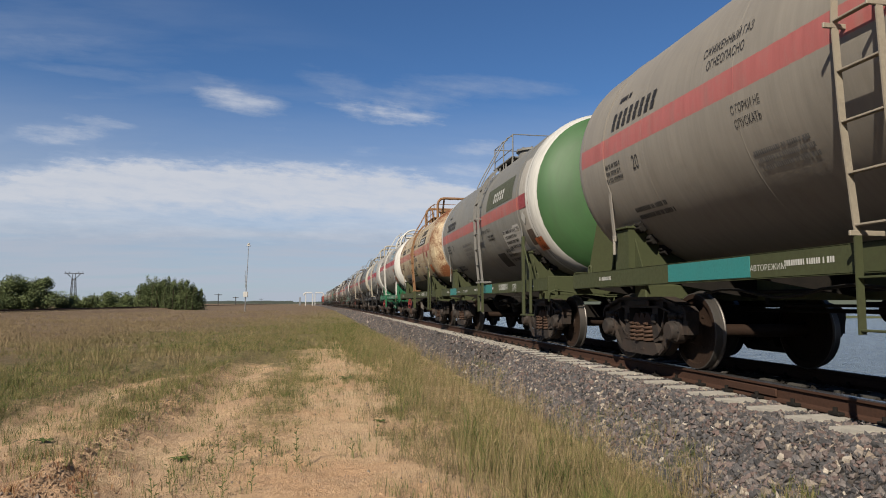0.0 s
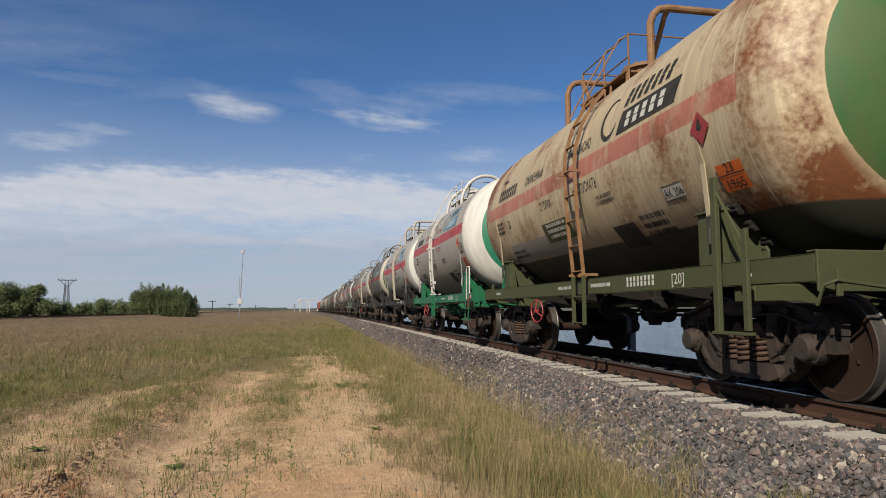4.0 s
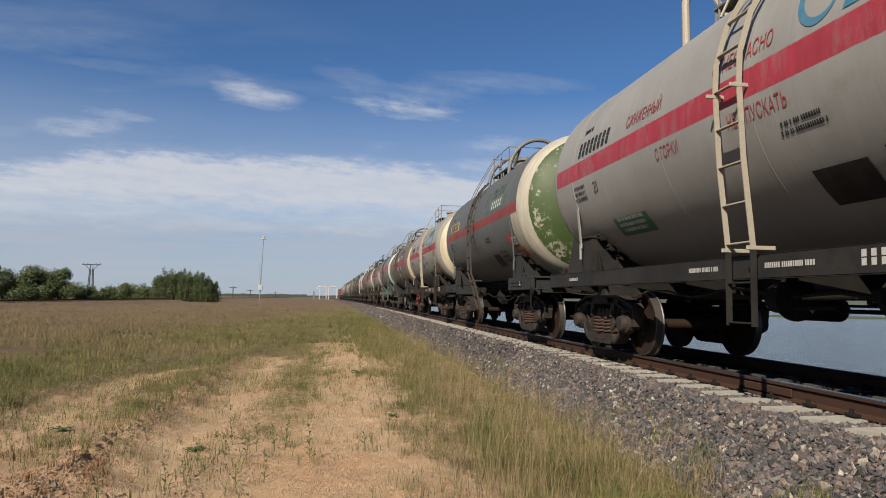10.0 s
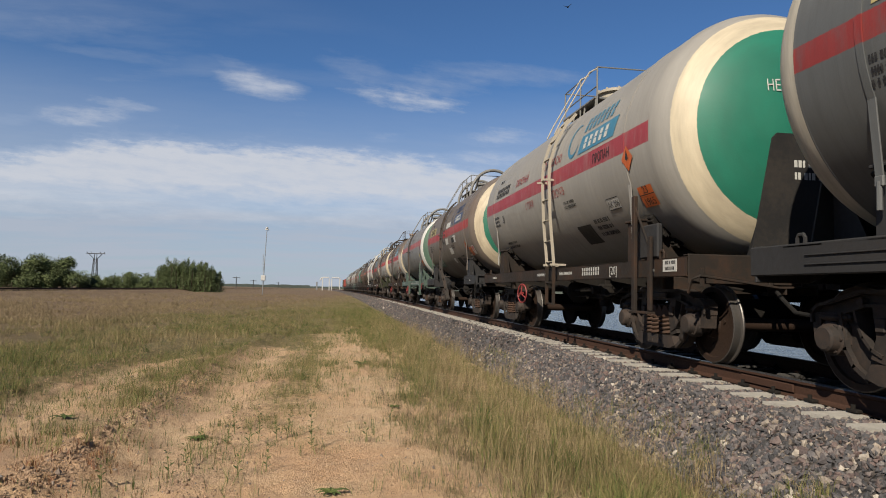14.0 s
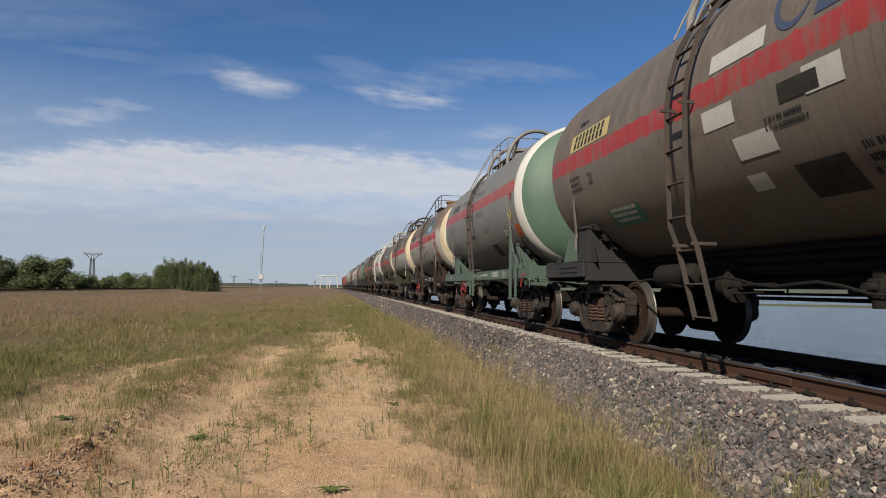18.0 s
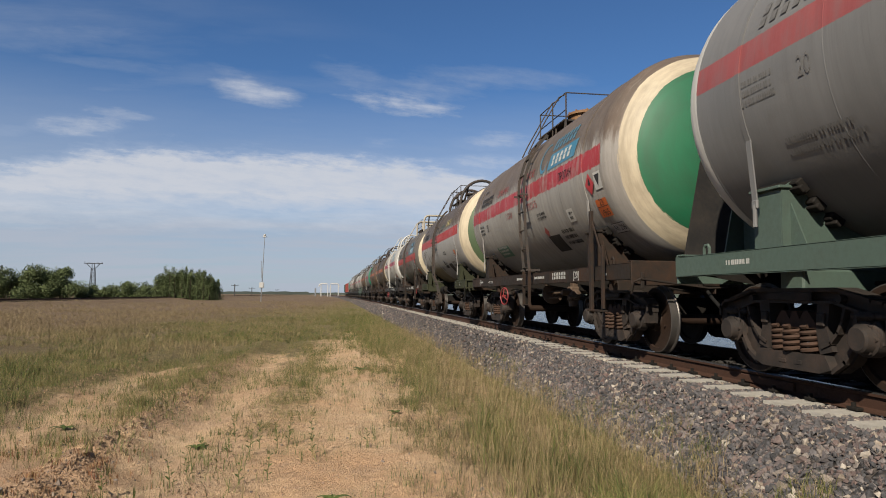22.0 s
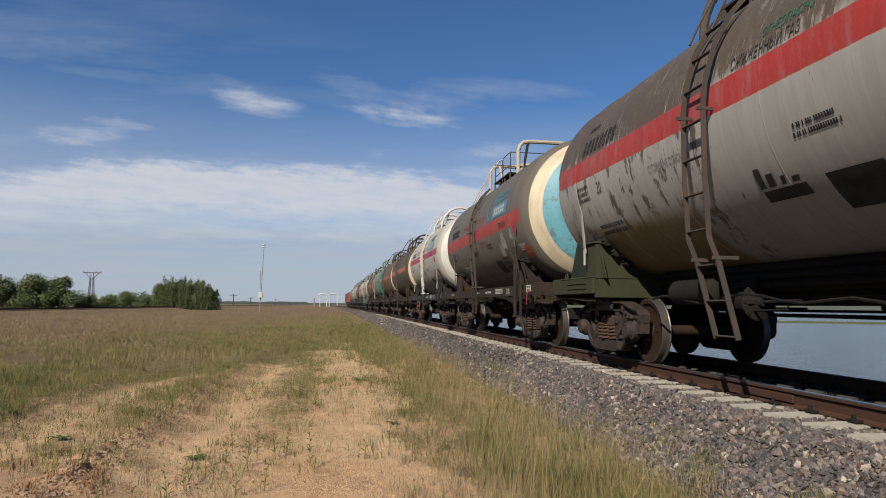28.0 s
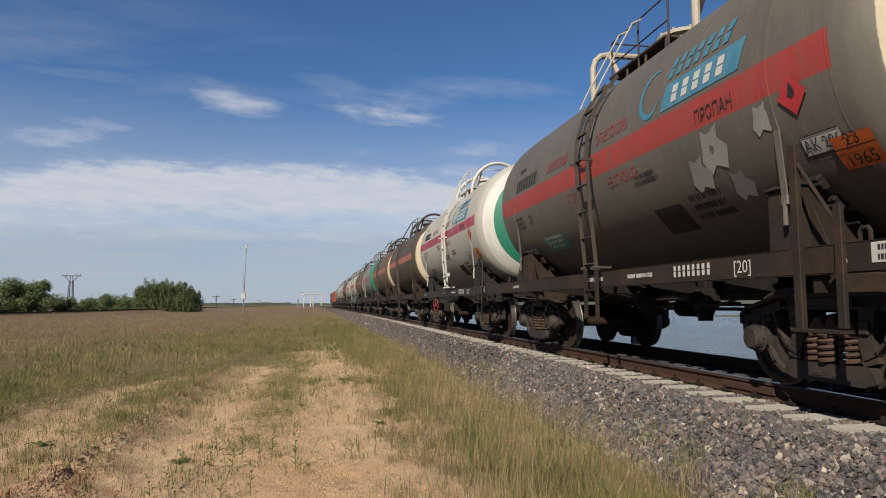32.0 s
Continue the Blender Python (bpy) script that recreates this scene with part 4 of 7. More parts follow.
def plates(car, y, ak=True, orange=True, rhomb=M_SIGNO, tri=False, card=0.83, drop=0.0, on=(-0.26, 2.02), card_z=2.10):
    """Danger plates near the belt."""
    if rhomb:
        p = part("danger_diamond", on_side(diamond(), y, 2.52 - drop, 0.35, 0.016), rhomb, car, "diamond danger plate with a flame mark")
        part("flame_mark", on_side(([(0.0, 0.0), (0.05, -0.03), (0.10, 0.0), (0.085, 0.06), (0.05, 0.13), (0.02, 0.06)], [(0, 1, 2, 3, 4, 5)], 0.1), y, 2.69 - drop, 0.9, 0.020), M_LETTER, p)
    if tri:
        part("triangle_plate", on_side(([(0.0, 0.24), (0.26, 0.24), (0.13, 0.0)], [(2, 1, 0)], 0.26), y - 0.16, 2.76, 1.0, 0.014), M_RED, car, "small red triangle")
    if orange:
        p = part("code_plate", on_side(panel(0.40, 0.30), y + on[0], on[1], 1.0, 0.016), M_SIGNO, car, "orange plate with black code numbers")
        part("code_number", on_side(glyphs("23"), y + on[0], on[1] + 0.17, 0.11, 0.021), M_LETTER, p)
        part("code_number", on_side(glyphs("1965"), y + on[0], on[1] + 0.02, 0.11, 0.021), M_LETTER, p)
        part("code_line", on_side(panel(0.40, 0.012, 1), y + on[0], on[1] + 0.148, 1.0, 0.021), M_LETTER, p)
    if ak:
        p = part("code_card", on_side(panel(0.42, 0.19), y + card, card_z, 1.0, 0.008), M_SIGNW, car, "white card with black letters")
        part("card_lettering", on_side(glyphs("АК 206"), y + card, card_z + 0.035, 0.11, 0.013, squeeze=0.85), M_LETTER, p)
        part("card_border", on_side(([(0, 0), (0.42, 0), (0.42, 0.012), (0, 0.012), (0, 0.178), (0.42, 0.178), (0.42, 0.19), (0, 0.19)], [(0, 1, 2, 3), (4, 5, 6, 7)], 0.42), y + card, card_z, 1.0, 0.012), M_LETTER, p)


def writing(car, st, dark=M_LETTER, red=M_LETTERR, number_ground=None, gas=True, hump=True, owner=None, patch_y=-1.66):
    if number_ground:
        part("number_panel", on_side(panel(1.55, 0.29), 3.0, st[1] + 0.03, 1.0), number_ground, car)
    part("number_writing", on_side(bars(8), 3.0, st[1] + 0.06, 0.23, 0.011, 0.15, 1.2), dark, car, "row of dark stencilled figures")
    part("small_writing", on_side(lines(1, 5), 3.35, st[1] + 0.43, 0.08, 0.008), dark, car)
    part("weight_mark", on_side(glyphs("20"), 2.98, st[0] - 0.30, 0.19, 0.008, squeeze=0.65), dark, car)
    part("small_writing", on_side(lines(3, 9), 3.62, st[0] - 0.16, 0.055, 0.008), dark, car)
    if not owner:
        part("small_writing", on_side(lines(2, 14), 3.0, st[0] - 0.80, 0.065, 0.008), dark, car)
    if gas:
        part("gas_notice", on_side(glyphs("СЖИЖЕННЫЙ"), 1.35, st[1] + 0.10, 0.165, 0.008, squeeze=0.62), red, car, "stencilled notice")
        part("gas_notice", on_side(glyphs("ОГНЕОПАСНО"), -0.75, st[1] + 0.10, 0.165, 0.008, squeeze=0.62), red, car, "stencilled notice")
    if hump:
        part("hump_notice", on_side(glyphs("С ГОРКИ"), 0.75, st[0] - 0.22, 0.15, 0.008, squeeze=0.62), red, car, "stencilled shunting notice")
        part("hump_notice", on_side(glyphs("НЕ СПУСКАТЬ"), -0.95, st[0] - 0.22, 0.15, 0.008, squeeze=0.62), red, car, "stencilled shunting notice")
    part("dark_panel", on_side(panel(0.62, 0.40), patch_y, 1.70, 1.0, 0.007), M_SIGND, car, "dark painted rectangle")
    part("small_writing", on_side(lines(3, 9), patch_y - 0.80, 1.98, 0.075, 0.008), dark, car)
    part("small_writing", on_side(lines(2, 12), -1.5, 2.40, 0.048, 0.008), dark, car)
    if owner:
        p = part("owner_panel", on_side(panel(1.05, 0.32), 2.3, 1.80, 1.0, 0.007), owner, car, "small painted panel of pale writing")
        part("small_writing", on_side(lines(3, 15), 2.3, 2.00, 0.055, 0.011), M_LETTERW, p)


def end_writing(car, mat=M_LETTERW, full=False):
    if full:
        for text, z, size in (("ОГНЕОПАСНО", 3.66, 0.14), ("СЖИЖЕННЫЙ ГАЗ", 3.42, 0.14), ("С ГОРКИ НЕ СПУСКАТЬ", 3.25, 0.085), ("СТ.СУРГУТ", 2.98, 0.09)):
            part("end_notice", on_end(glyphs(text), 0.28, z, size, 0.78), mat, car, "white stencilled notice")
        part("small_writing", on_end(lines(1, 9), 0.35, 3.12, 0.08), mat, car)
        return
    part("end_notice", on_end(glyphs("С ГОРКИ"), 0, 3.56, 0.13, 0.7), mat, car, "white stencilled notice")
    part("end_notice", on_end(glyphs("НЕ СПУСКАТЬ"), 0, 3.30, 0.15, 0.66), mat, car, "white stencilled notice")
    part("small_writing", on_end(lines(4, 9), 0.05, 3.08, 0.075), mat, car)
    part("small_writing", on_end(lines(2, 7), -0.15, 2.20, 0.09), mat, car)


# ---- a whole tank wagon ----
near_wheels, wagons = [], []


def tank_wagon(label, shell, frame_mat, top_mat, k, framed=True, arch=None, railing=True, dome=None, fine=True, ladder_mat=None, dress=None, shield=None, wheel_red=True, rails=None, red_lever=False, posts=False, lever=False, ladder_y=0.05, wheel_y=1.70, belt=None, gear=None, stripe=(2.79, 3.07), rail_mat=None):
    car = thing("tank_wagon", label, "tank wagon", "tank wagons of the passing train")
    tank = part("tank_shell", tank_shape, shell, car, "", None, "tank")
    if fine:
        for y in (-4.62, -2.75, -0.9, 0.9, 2.75, 4.62):
            part("weld_seam", seam_shape, shell, car, "", pose(0, y, 0), "seam")
    for y in AXLES:
        w = wheelset(car, y)
        if fine:
            near_wheels.append((w, y))
    for y in (-3.9, 3.9):
        bogie(car, y)
        part("saddle", saddle_shape, frame_mat, car, "", pose(0, y * 0.975, 0), "saddle")
        for q in (-1, 1):
            for a in (49, 41, 33):
                part("packing_block", wedge_shape, M_IRON, car, "", pose(q * (TANK_R + 0.03) * math.sin(radians(a)), y * 0.975, TANK_Z - (TANK_R + 0.03) * math.cos(radians(a)), 0, -q * a, 0), "wedge")
        part("belt", belt_shape, belt or shell, car, "", pose(0, y, 0), "belt")
    if framed:
        for q in (-1, 1):
            part("side_sill", side_sill_shape, frame_mat, car, "", pose(q * 1.50, 0, 0, 0, 0, 0 if q < 0 else 180), "sill")
        for y in (-5.0, -2.6, -1.0, 1.0, 2.6, 5.0):
            part("gusset", gusset_shape, M_IRON, car, "", pose(0, y, 0), "gusset")
    else:
        for y in (-4.48, 4.48):
            part("end_frame", stub_shape, frame_mat, car, "", pose(0, y, 0, 0, 0, 0 if y < 0 else 180), "stub")
        box = part("belly_box", belly_shape, M_IRON, car, "", None, "belly")
        for z in (1.10, 1.20, 1.30):
            part("conduit", conduit_shape, M_IRON, box, "", pose(-0.49, 0, z), "conduit")
    part("centre_sill", centre_sill_shape, frame_mat if framed else M_IRON, car, "", None, "centre_sill")
    for q in (-1, 1):
        turn = pose(0, q * 5.40, 0, 0, 0, 0 if q > 0 else 180)
        part("end_sill", end_sill_shape, frame_mat, car, "", pose(0, q * 5.385, 0, 0, 0, 0 if q < 0 else 180), "end_sill")
        part("coupler", coupler_shape, M_IRON, car, "", pose(0, q * 5.30, 0, 0, 0, 0 if q > 0 else 180), "coupler")
        part("end_shield", shield_shape, shield or (F_BLACK if frame_mat is F_BROWN else frame_mat), car, "", pose(0, q * 5.53, 0, 0, 0, 0 if q < 0 else 180), "shield")
        part("uncoupling_rod", rod_shape, frame_mat, car, "", pose(0, q * 5.45, 0, 0, 0, 0 if q < 0 else 180), "rod")
        part("brake_hose", hose_shape, M_BLACK, car, "", pose(0, q * 5.30, 0, 0, 0, 0 if q < 0 else 180), "hose")
    lm = ladder_mat or top_mat
    ly = ladder_y
    lad = part("ladder", (lambda: ladder_shape(not framed)), lm, car, "", pose(0, ly, 0), ("ladder", framed))
    for y in (-0.20, 0.20):
        part("ladder_foot", (lambda: ladder_foot_shape(not framed)), frame_mat if framed else lm, lad, "", pose(0, y, 0), ("ladder_foot", framed))
    for x, z in rung_places(not framed):
        part("rung", rung_shape, frame_mat if z < 1.3 and framed else lm, lad, "", pose(x, 0, z), "rung")
    if fine:
        for z, x in ((1.34, -1.52), (2.9, -1.66)):
            for y in (-0.20, 0.20):
                part("ladder_stay", stay_shape, lm, lad, "", pose(x, y, z), "stay")
    part("dome", dome_shape, dome or top_mat, car, "", None, "dome")
    for turn in (0, 180):
        part("walkway", platform_shape, rails or top_mat, car, "", pose(0, 0, 0, 0, 0, turn), "walkway")
    if railing:
        part("railing", railing_shape, rails or top_mat, car, "", None, "railing")
    for dy in (-0.22, 0.22):
        part("grab_bar", handrail_bar_shape, top_mat, car, "", pose(0, ly + dy, 0), "grab_bar")
    if arch:
        for y in ((-1.15, 1.25) if arch == "round" else (-1.5, 1.75)):
            part("pipe_guard", (lambda: arch_shape(arch)), top_mat, car, "", pose(0, y, 0, 0, 0, 0 if y < 0 else 180), ("arch", arch))
    part("brake_pipe", pipe_shape, M_IRON, car, "", None, "pipes")
    small = Matrix.Diagonal((0.86, 0.86, 0.86, 1))
    if framed:
        part("brake_cylinder", cylinder_shape, gear or M_IRON, car, "", pose(-1.05, -0.72, 0.87, 0, 0, 180) @ small, "cylinder")
        part("air_valve", valve_shape, gear or M_IRON, car, "", pose(-1.05, -1.95, 0.86) @ Matrix.Diagonal((0.75, 0.75, 0.80, 1)), "valve")
    else:
        part("brake_cylinder", cylinder_shape, M_IRON, car, "", pose(-0.45, 0.9, 0.90, 0, 0, 180) @ small, "cylinder")
        part("air_valve", valve_shape, M_IRON, car, "", pose(-0.50, -1.4, 0.86) @ Matrix.Diagonal((0.6, 0.7, 0.6, 1)), "valve")
    if fine:
        part("air_pipe", cable_shape, M_BLACK, car, "", None, "cable")
    part("air_reservoir", reservoir_shape, M_IRON, car, "", pose(-1.05 if not framed else 0.75, 1.25, 1.02 if not framed else 0.75), "reservoir")
    if wheel_red:
        part("handwheel", handwheel_shape, M_RED, car, "red brake handwheel", pose(-1.52, wheel_y, 0.80, 0, 0, 12), "handwheel")
    for y in (-4.75, 4.75):
        part("lifting_lug", lug_shape, frame_mat, car, "", pose(-1.47, y, 1.285), "lug")
    if fine:
        p = part("shield_writing", Shape().add([(-(a - 2.5) * -0.085 - 0.02, -5.546, 2.36 + b * 0.085) for a, b in lines(2, 5)[0]], lines(2, 5)[1]), M_LETTERW, car, "two rows of pale bars")
        part("hook_mark", on_sill(([(0, 0), (0.10, 0), (0.10, 0.03), (0.03, 0.03), (0.03, 0.10), (0, 0.10)], [(0, 1, 2, 3), (0, 3, 4, 5)], 0.1), -4.55, 1.13, 1.0), M_LETTERW, car)
    if posts:
        part("platform_post", post_shape, frame_mat, car, "", pose(-1.56, -4.15, 0), "post")
    elif framed:
        part("grab_rail", handrail_shape, rail_mat or ladder_mat or frame_mat, car, "", pose(-1.53, -4.95, 0), "grab")
        part("corner_step", step_shape, frame_mat, car, "", pose(-1.53, -4.95, 0), "corner_step")
    else:
        part("end_handle", end_handle_shape, M_IRON, car, "", pose(-1.49, -5.45, 0), "end_handle")
    if red_lever:
        part("lever_grip", grip_shape, M_RED, car, "red uncoupling lever", None, "grip")
    if lever:
        part("ladder_handle", lever_shape, lm, car, "", pose(0, ly, 0), "lever")
    if dress:
        dress(car, stripe)
    wagons.append((car, k))
    return car


def sill_writing(car, mats=M_LETTERW, y=-2.45):
    part("sill_writing", on_sill(bars(8), y, 1.12, 0.125, 1.35), mats, car)
    part("sill_notice", on_sill(glyphs("[20]"), y - 0.86, 1.115, 0.125), mats, car)
    part("sill_writing", on_sill(lines(1, 14), y + 1.2, 1.15, 0.05), mats, car)
    part("sill_writing", on_sill(lines(1, 12), y + 2.6, 1.15, 0.05), mats, car)
    part("sill_writing", on_sill(lines(1, 8), y + 6.6, 1.15, 0.05), mats, car)


def brake_notice(car, y=3.0, size=0.06):
    """Stencilled name of the load-sensing brake on the sill."""
    part("sill_notice", on_sill(glyphs("АВТОРЕЖИМ"), y, 1.125, size), M_LETTERW, car)


def end_label(car):
    """Pale framed label at the end of the sill."""
    p = part("sill_label", Shape().box((-1.503, -5.0, 1.19), (0.006, 0.34, 0.15), 0.001), M_SIGNW, car, "white framed label")
    part("small_writing", Shape().add([(-1.508, -5.0 - (a - 3) * 0.05, 1.205 + b * 0.042) for a, b in lines(2, 6)[0]], lines(2, 6)[1]), M_LETTER, p)


def sill_patch(car, mat, y, w):
    part("sill_patch", Shape().box((-1.503, y, 1.17), (0.006, w, 0.20), 0.001), mat, car, "repainted patch of the sill")


# ---- the train ----
F_OLIVE = plain("olive_green_frame", (0.085, 0.098, 0.048), 0.65, 0, 0.25, 2, GRIME, 0.35)
F_GREEN = plain("bright_green_frame", (0.012, 0.17, 0.075), 0.5, 0, 0.2, 2, GRIME, 0.25)
F_BLACK = plain("black_frame", (0.035, 0.034, 0.034), 0.55, 0, 0.3, 2, (0.10, 0.08, 0.06), 0.35)
F_BROWN = plain("brown_black_frame", (0.040, 0.033, 0.028), 0.65, 0, 0.3, 2, RUST, 0.25)
F_SAGE = plain("sage_green_frame", (0.10, 0.15, 0.122), 0.55, 0, 0.2, 2, GRIME, 0.3)
M_SIGNR = plain("red_plate", (0.62, 0.05, 0.06), 0.5, 0, 0.15, 10, GRIME, 0.3, 0.0005)
F_MOSS = plain("moss_green_frame", (0.058, 0.064, 0.036), 0.75, 0, 0.4, 4, GRIME, 0.6)
F_PINE = plain("pine_green_plate", (0.024, 0.038, 0.031), 0.6, 0, 0.35, 2, GRIME, 0.5)
F_GREY = plain("grey_frame", (0.048, 0.048, 0.050), 0.55, 0, 0.3, 2, GRIME, 0.4)
T_BEIGE = plain("beige_fittings", (0.42, 0.37, 0.29), 0.6, 0, 0.15, 3, GRIME, 0.3)
T_GREY = plain("grey_fittings", (0.27, 0.265, 0.25), 0.6, 0, 0.2, 3, GRIME, 0.35)
T_DARK = plain("dark_fittings", (0.085, 0.078, 0.072), 0.65, 0, 0.25, 3, RUST, 0.3)
T_WHITE = plain("white_fittings", (0.70, 0.69, 0.65), 0.5, 0, 0.1, 3, (0.3, 0.25, 0.18), 0.3)
T_RUST = plain("rusty_fittings", (0.28, 0.14, 0.06), 0.75, 0, 0.35, 5, (0.42, 0.32, 0.2), 0.4)
T_CREAM = plain("cream_fittings", (0.56, 0.50, 0.40), 0.6, 0, 0.15, 3, GRIME, 0.25)
T_RUSTED = plain("rusty_gear", (0.13, 0.085, 0.055), 0.75, 0, 0.3, 4, GRIME, 0.4)
WHITE, CREAM = (0.84, 0.83, 0.78), (0.82, 0.71, 0.51)


def short_notices(car, st, y=1.05):
    """The two notices stencilled small, each in two lines."""
    for text, dy, z in (("СЖИЖЕННЫЙ ГАЗ", 0.0, st[1] + 0.27), ("ОГНЕОПАСНО", 0.0, st[1] + 0.11), ("С ГОРКИ НЕ", -0.30, st[0] - 0.19), ("СПУСКАТЬ", -0.30, st[0] - 0.33)):
        part("gas_notice" if dy == 0 else "hump_notice", on_side(glyphs(text), y + dy, z, 0.105 if dy == 0 else 0.085, 0.006, squeeze=0.62), M_LETTER, car, "stencilled notice")
    part("small_writing", on_side(lines(3, 16), y - 0.60, st[0] - 0.62, 0.048, 0.006), M_FADED, car)


def dress_first(car, st):
    writing(car, st, M_LETTER, M_LETTER, gas=False, hump=False)
    short_notices(car, st)
    sill_writing(car)
    sill_patch(car, M_SIGNT, 1.65, 1.5)
    brake_notice(car, 0.66, 0.055)


def dress_olive(car, st):
    writing(car, st, M_LETTER, M_LETTER, gas=False, hump=False)
    part("hump_notice", on_side(glyphs("С ГОРКИ НЕ СПУСКАТЬ"), -1.15, st[0] - 0.18, 0.085, 0.006, squeeze=0.66), M_LETTER, car, "stencilled shunting notice")
    part("small_writing", on_side(lines(4, 14), 1.15, st[0] - 0.30, 0.075, 0.006), M_FADED, car)
    sill_writing(car)
    sill_patch(car, M_SIGNT, -0.9, 1.1)
    sill_patch(car, M_SIGNT, 3.30, 0.95)
    brake_notice(car, 2.55, 0.062)
    part("sill_notice", on_sill(glyphs("ПОРОЖНИЙ 65ТС"), 1.55, 1.13, 0.06, 0.85), M_LETTERW, car)
    part("logo_panel", on_side(panel(2.2, 0.50), -2.5, st[1] + 0.04, 1.0, 0.006), plain("olive_panel", (0.10, 0.11, 0.06), 0.6), car, "dull olive panel with pale bars")
    part("bar_writing", on_side(bars(5), -2.5, st[1] + 0.14, 0.22, 0.011, 0.2, 1.5), M_LETTERW, car)
    p = part("notice_patch", on_side(panel(1.30, 0.55), -3.15, 1.93, 1.0, 0.007), M_SIGNW, car, "white patch with stencilled lines")
    part("small_writing", on_side(lines(4, 13), -3.00, 2.34, 0.07, 0.011), M_LETTER, p)
    c = part("code_card", on_side(panel(0.42, 0.19), -3.56, 2.28, 1.0, 0.012), M_SIGNW, car, "white card with black letters")
    part("card_lettering", on_side(glyphs("АК-206"), -3.56, 2.315, 0.11, 0.016, squeeze=0.85), M_LETTER, c)
    part("repainted_stripe", on_side(panel(0.44, 0.275), -4.28, st[0] - 0.003, 1.0, 0.008), M_RED, car, "bright red repainted end of the stripe")
    part("danger_diamond", on_side(diamond(), -4.24, 2.38, 0.28, 0.012), M_SIGNW, car, "bleached diamond danger plate")
    part("rust_patch", on_side(panel(0.36, 0.34), -4.34, 1.98, 1.0, 0.007), T_RUSTED, car, "square of rust where a plate came off")
    p = part("code_plate", on_side(panel(0.40, 0.30), -4.62, 1.86, 1.0, 0.016), M_SIGNO, car, "orange plate with black code numbers")
    part("code_number", on_side(glyphs("23"), -4.62, 2.03, 0.10, 0.021), M_LETTER, p)
    part("code_number", on_side(glyphs("1965"), -4.62, 1.88, 0.10, 0.021), M_LETTER, p)
    end_writing(car)


def dress_rusty(car, st):
    writing(car, st, M_LETTER, M_LETTER)
    logo(car, -2.6, st, plate=M_SIGND)
    plates(car, -4.02, rhomb=M_RED, tri=False)
    part("paint_patch", on_side(panel(3.3, 0.42), 1.75, 1.82, 1.0, 0.0065), plain("grey_repaint", (0.34, 0.33, 0.31), 0.6, 0, 0.3, 2), car, "grey repainted stretch of the side")
    p = part("owner_panel", on_side(panel(1.25, 0.36), 0.55, 2.02, 1.0, 0.010), F_OLIVE, car, "olive panel of pale writing")
    part("small_writing", on_side(lines(3, 15), 0.55, 2.26, 0.06, 0.014), M_LETTERW, p)
    sill_writing(car)


def dress_logo(car, st, rhomb=None, at=-4.02, card=0.83, drop=0.0, on=(-0.26, 2.02), card_z=2.10, **kw):
    writing(car, st, **kw)
    logo(car, -2.6, st)
    part("gas_name", on_side(glyphs("ПРОПАН"), -3.1, st[0] + 0.06, 0.14, 0.010, squeeze=0.8), M_LETTERR if st[0] > 2.9 else M_LETTER, car)
    plates(car, at, rhomb=rhomb or M_SIGNO, card=card, drop=drop, on=on, card_z=card_z)
    end_writing(car, full=st[0] > 2.9)
    sill_writing(car)


def dress_green(car, st):
    dress_logo(car, st)
    end_label(car)
    if st[0] > 2.9:
        p = part("label_plate", on_side(panel(0.38, 0.26), -4.24, 2.42, 1.0, 0.012), M_LETTER, car, "framed grey label plate")
        part("label_face", on_side(panel(0.34, 0.22), -4.24, 2.44, 1.0, 0.015), T_GREY, p)
    if st == (2.79, 3.07):
        part("equipment_box", Shape().box((-1.47, -4.45, 1.52), (0.08, 0.50, 0.44), 0.02), F_GREY, car, "flat grey steel box on the frame")


def dress_black(car, st):
    dress_logo(car, st, at=-3.85, owner=M_SIGNG)
    part("shield_writing", Shape().add([(x, -5.548, z) for x, z in ((-0.35, 2.25), (0.35, 2.25), (0.35, 2.35), (-0.35, 2.35))], [(0, 1, 2, 3)]), M_LETTERW, car)


def dress_dark(car, st):
    writing(car, st, M_LETTER, M_FADED, number_ground=M_SIGNY, gas=False, hump=False)
    worn = plain("worn_red_lettering", (0.24, 0.13, 0.125), 0.65, 0, 0.25, 24, (0.19, 0.19, 0.19), 0.8, 0.0005)
    for text, z in (("ОГНЕОПАСНО", 2.42), ("СЖИЖЕННЫЙ ГАЗ", 2.22)):
        part("gas_notice", on_side(glyphs(text), 0.15, z, 0.14, 0.003, squeeze=0.62), worn, car, "nearly worn-off red notice")
    part("danger_diamond", on_side(diamond(), -3.64, 2.04, 0.40, 0.014), M_SIGNR, car, "bent red danger plate")
    p = part("code_card", on_side(panel(0.40, 0.19), -3.90, 2.10, 1.0, 0.020), M_SIGNW, car, "white card with black letters")
    part("card_lettering", on_side(glyphs("АК 206"), -3.90, 2.135, 0.10, 0.024, squeeze=0.85), M_LETTER, p)
    p = part("code_plate", on_side(panel(0.40, 0.30), -4.08, 1.80, 1.0, 0.014), M_SIGNO, car, "orange plate with black code numbers")
    part("code_line", on_side(panel(0.40, 0.012, 1), -4.08, 1.948, 1.0, 0.018), M_LETTER, p)
    logo(car, -2.5, st, plate=plain("faded_teal", (0.14, 0.22, 0.17), 0.6))
    end_writing(car)


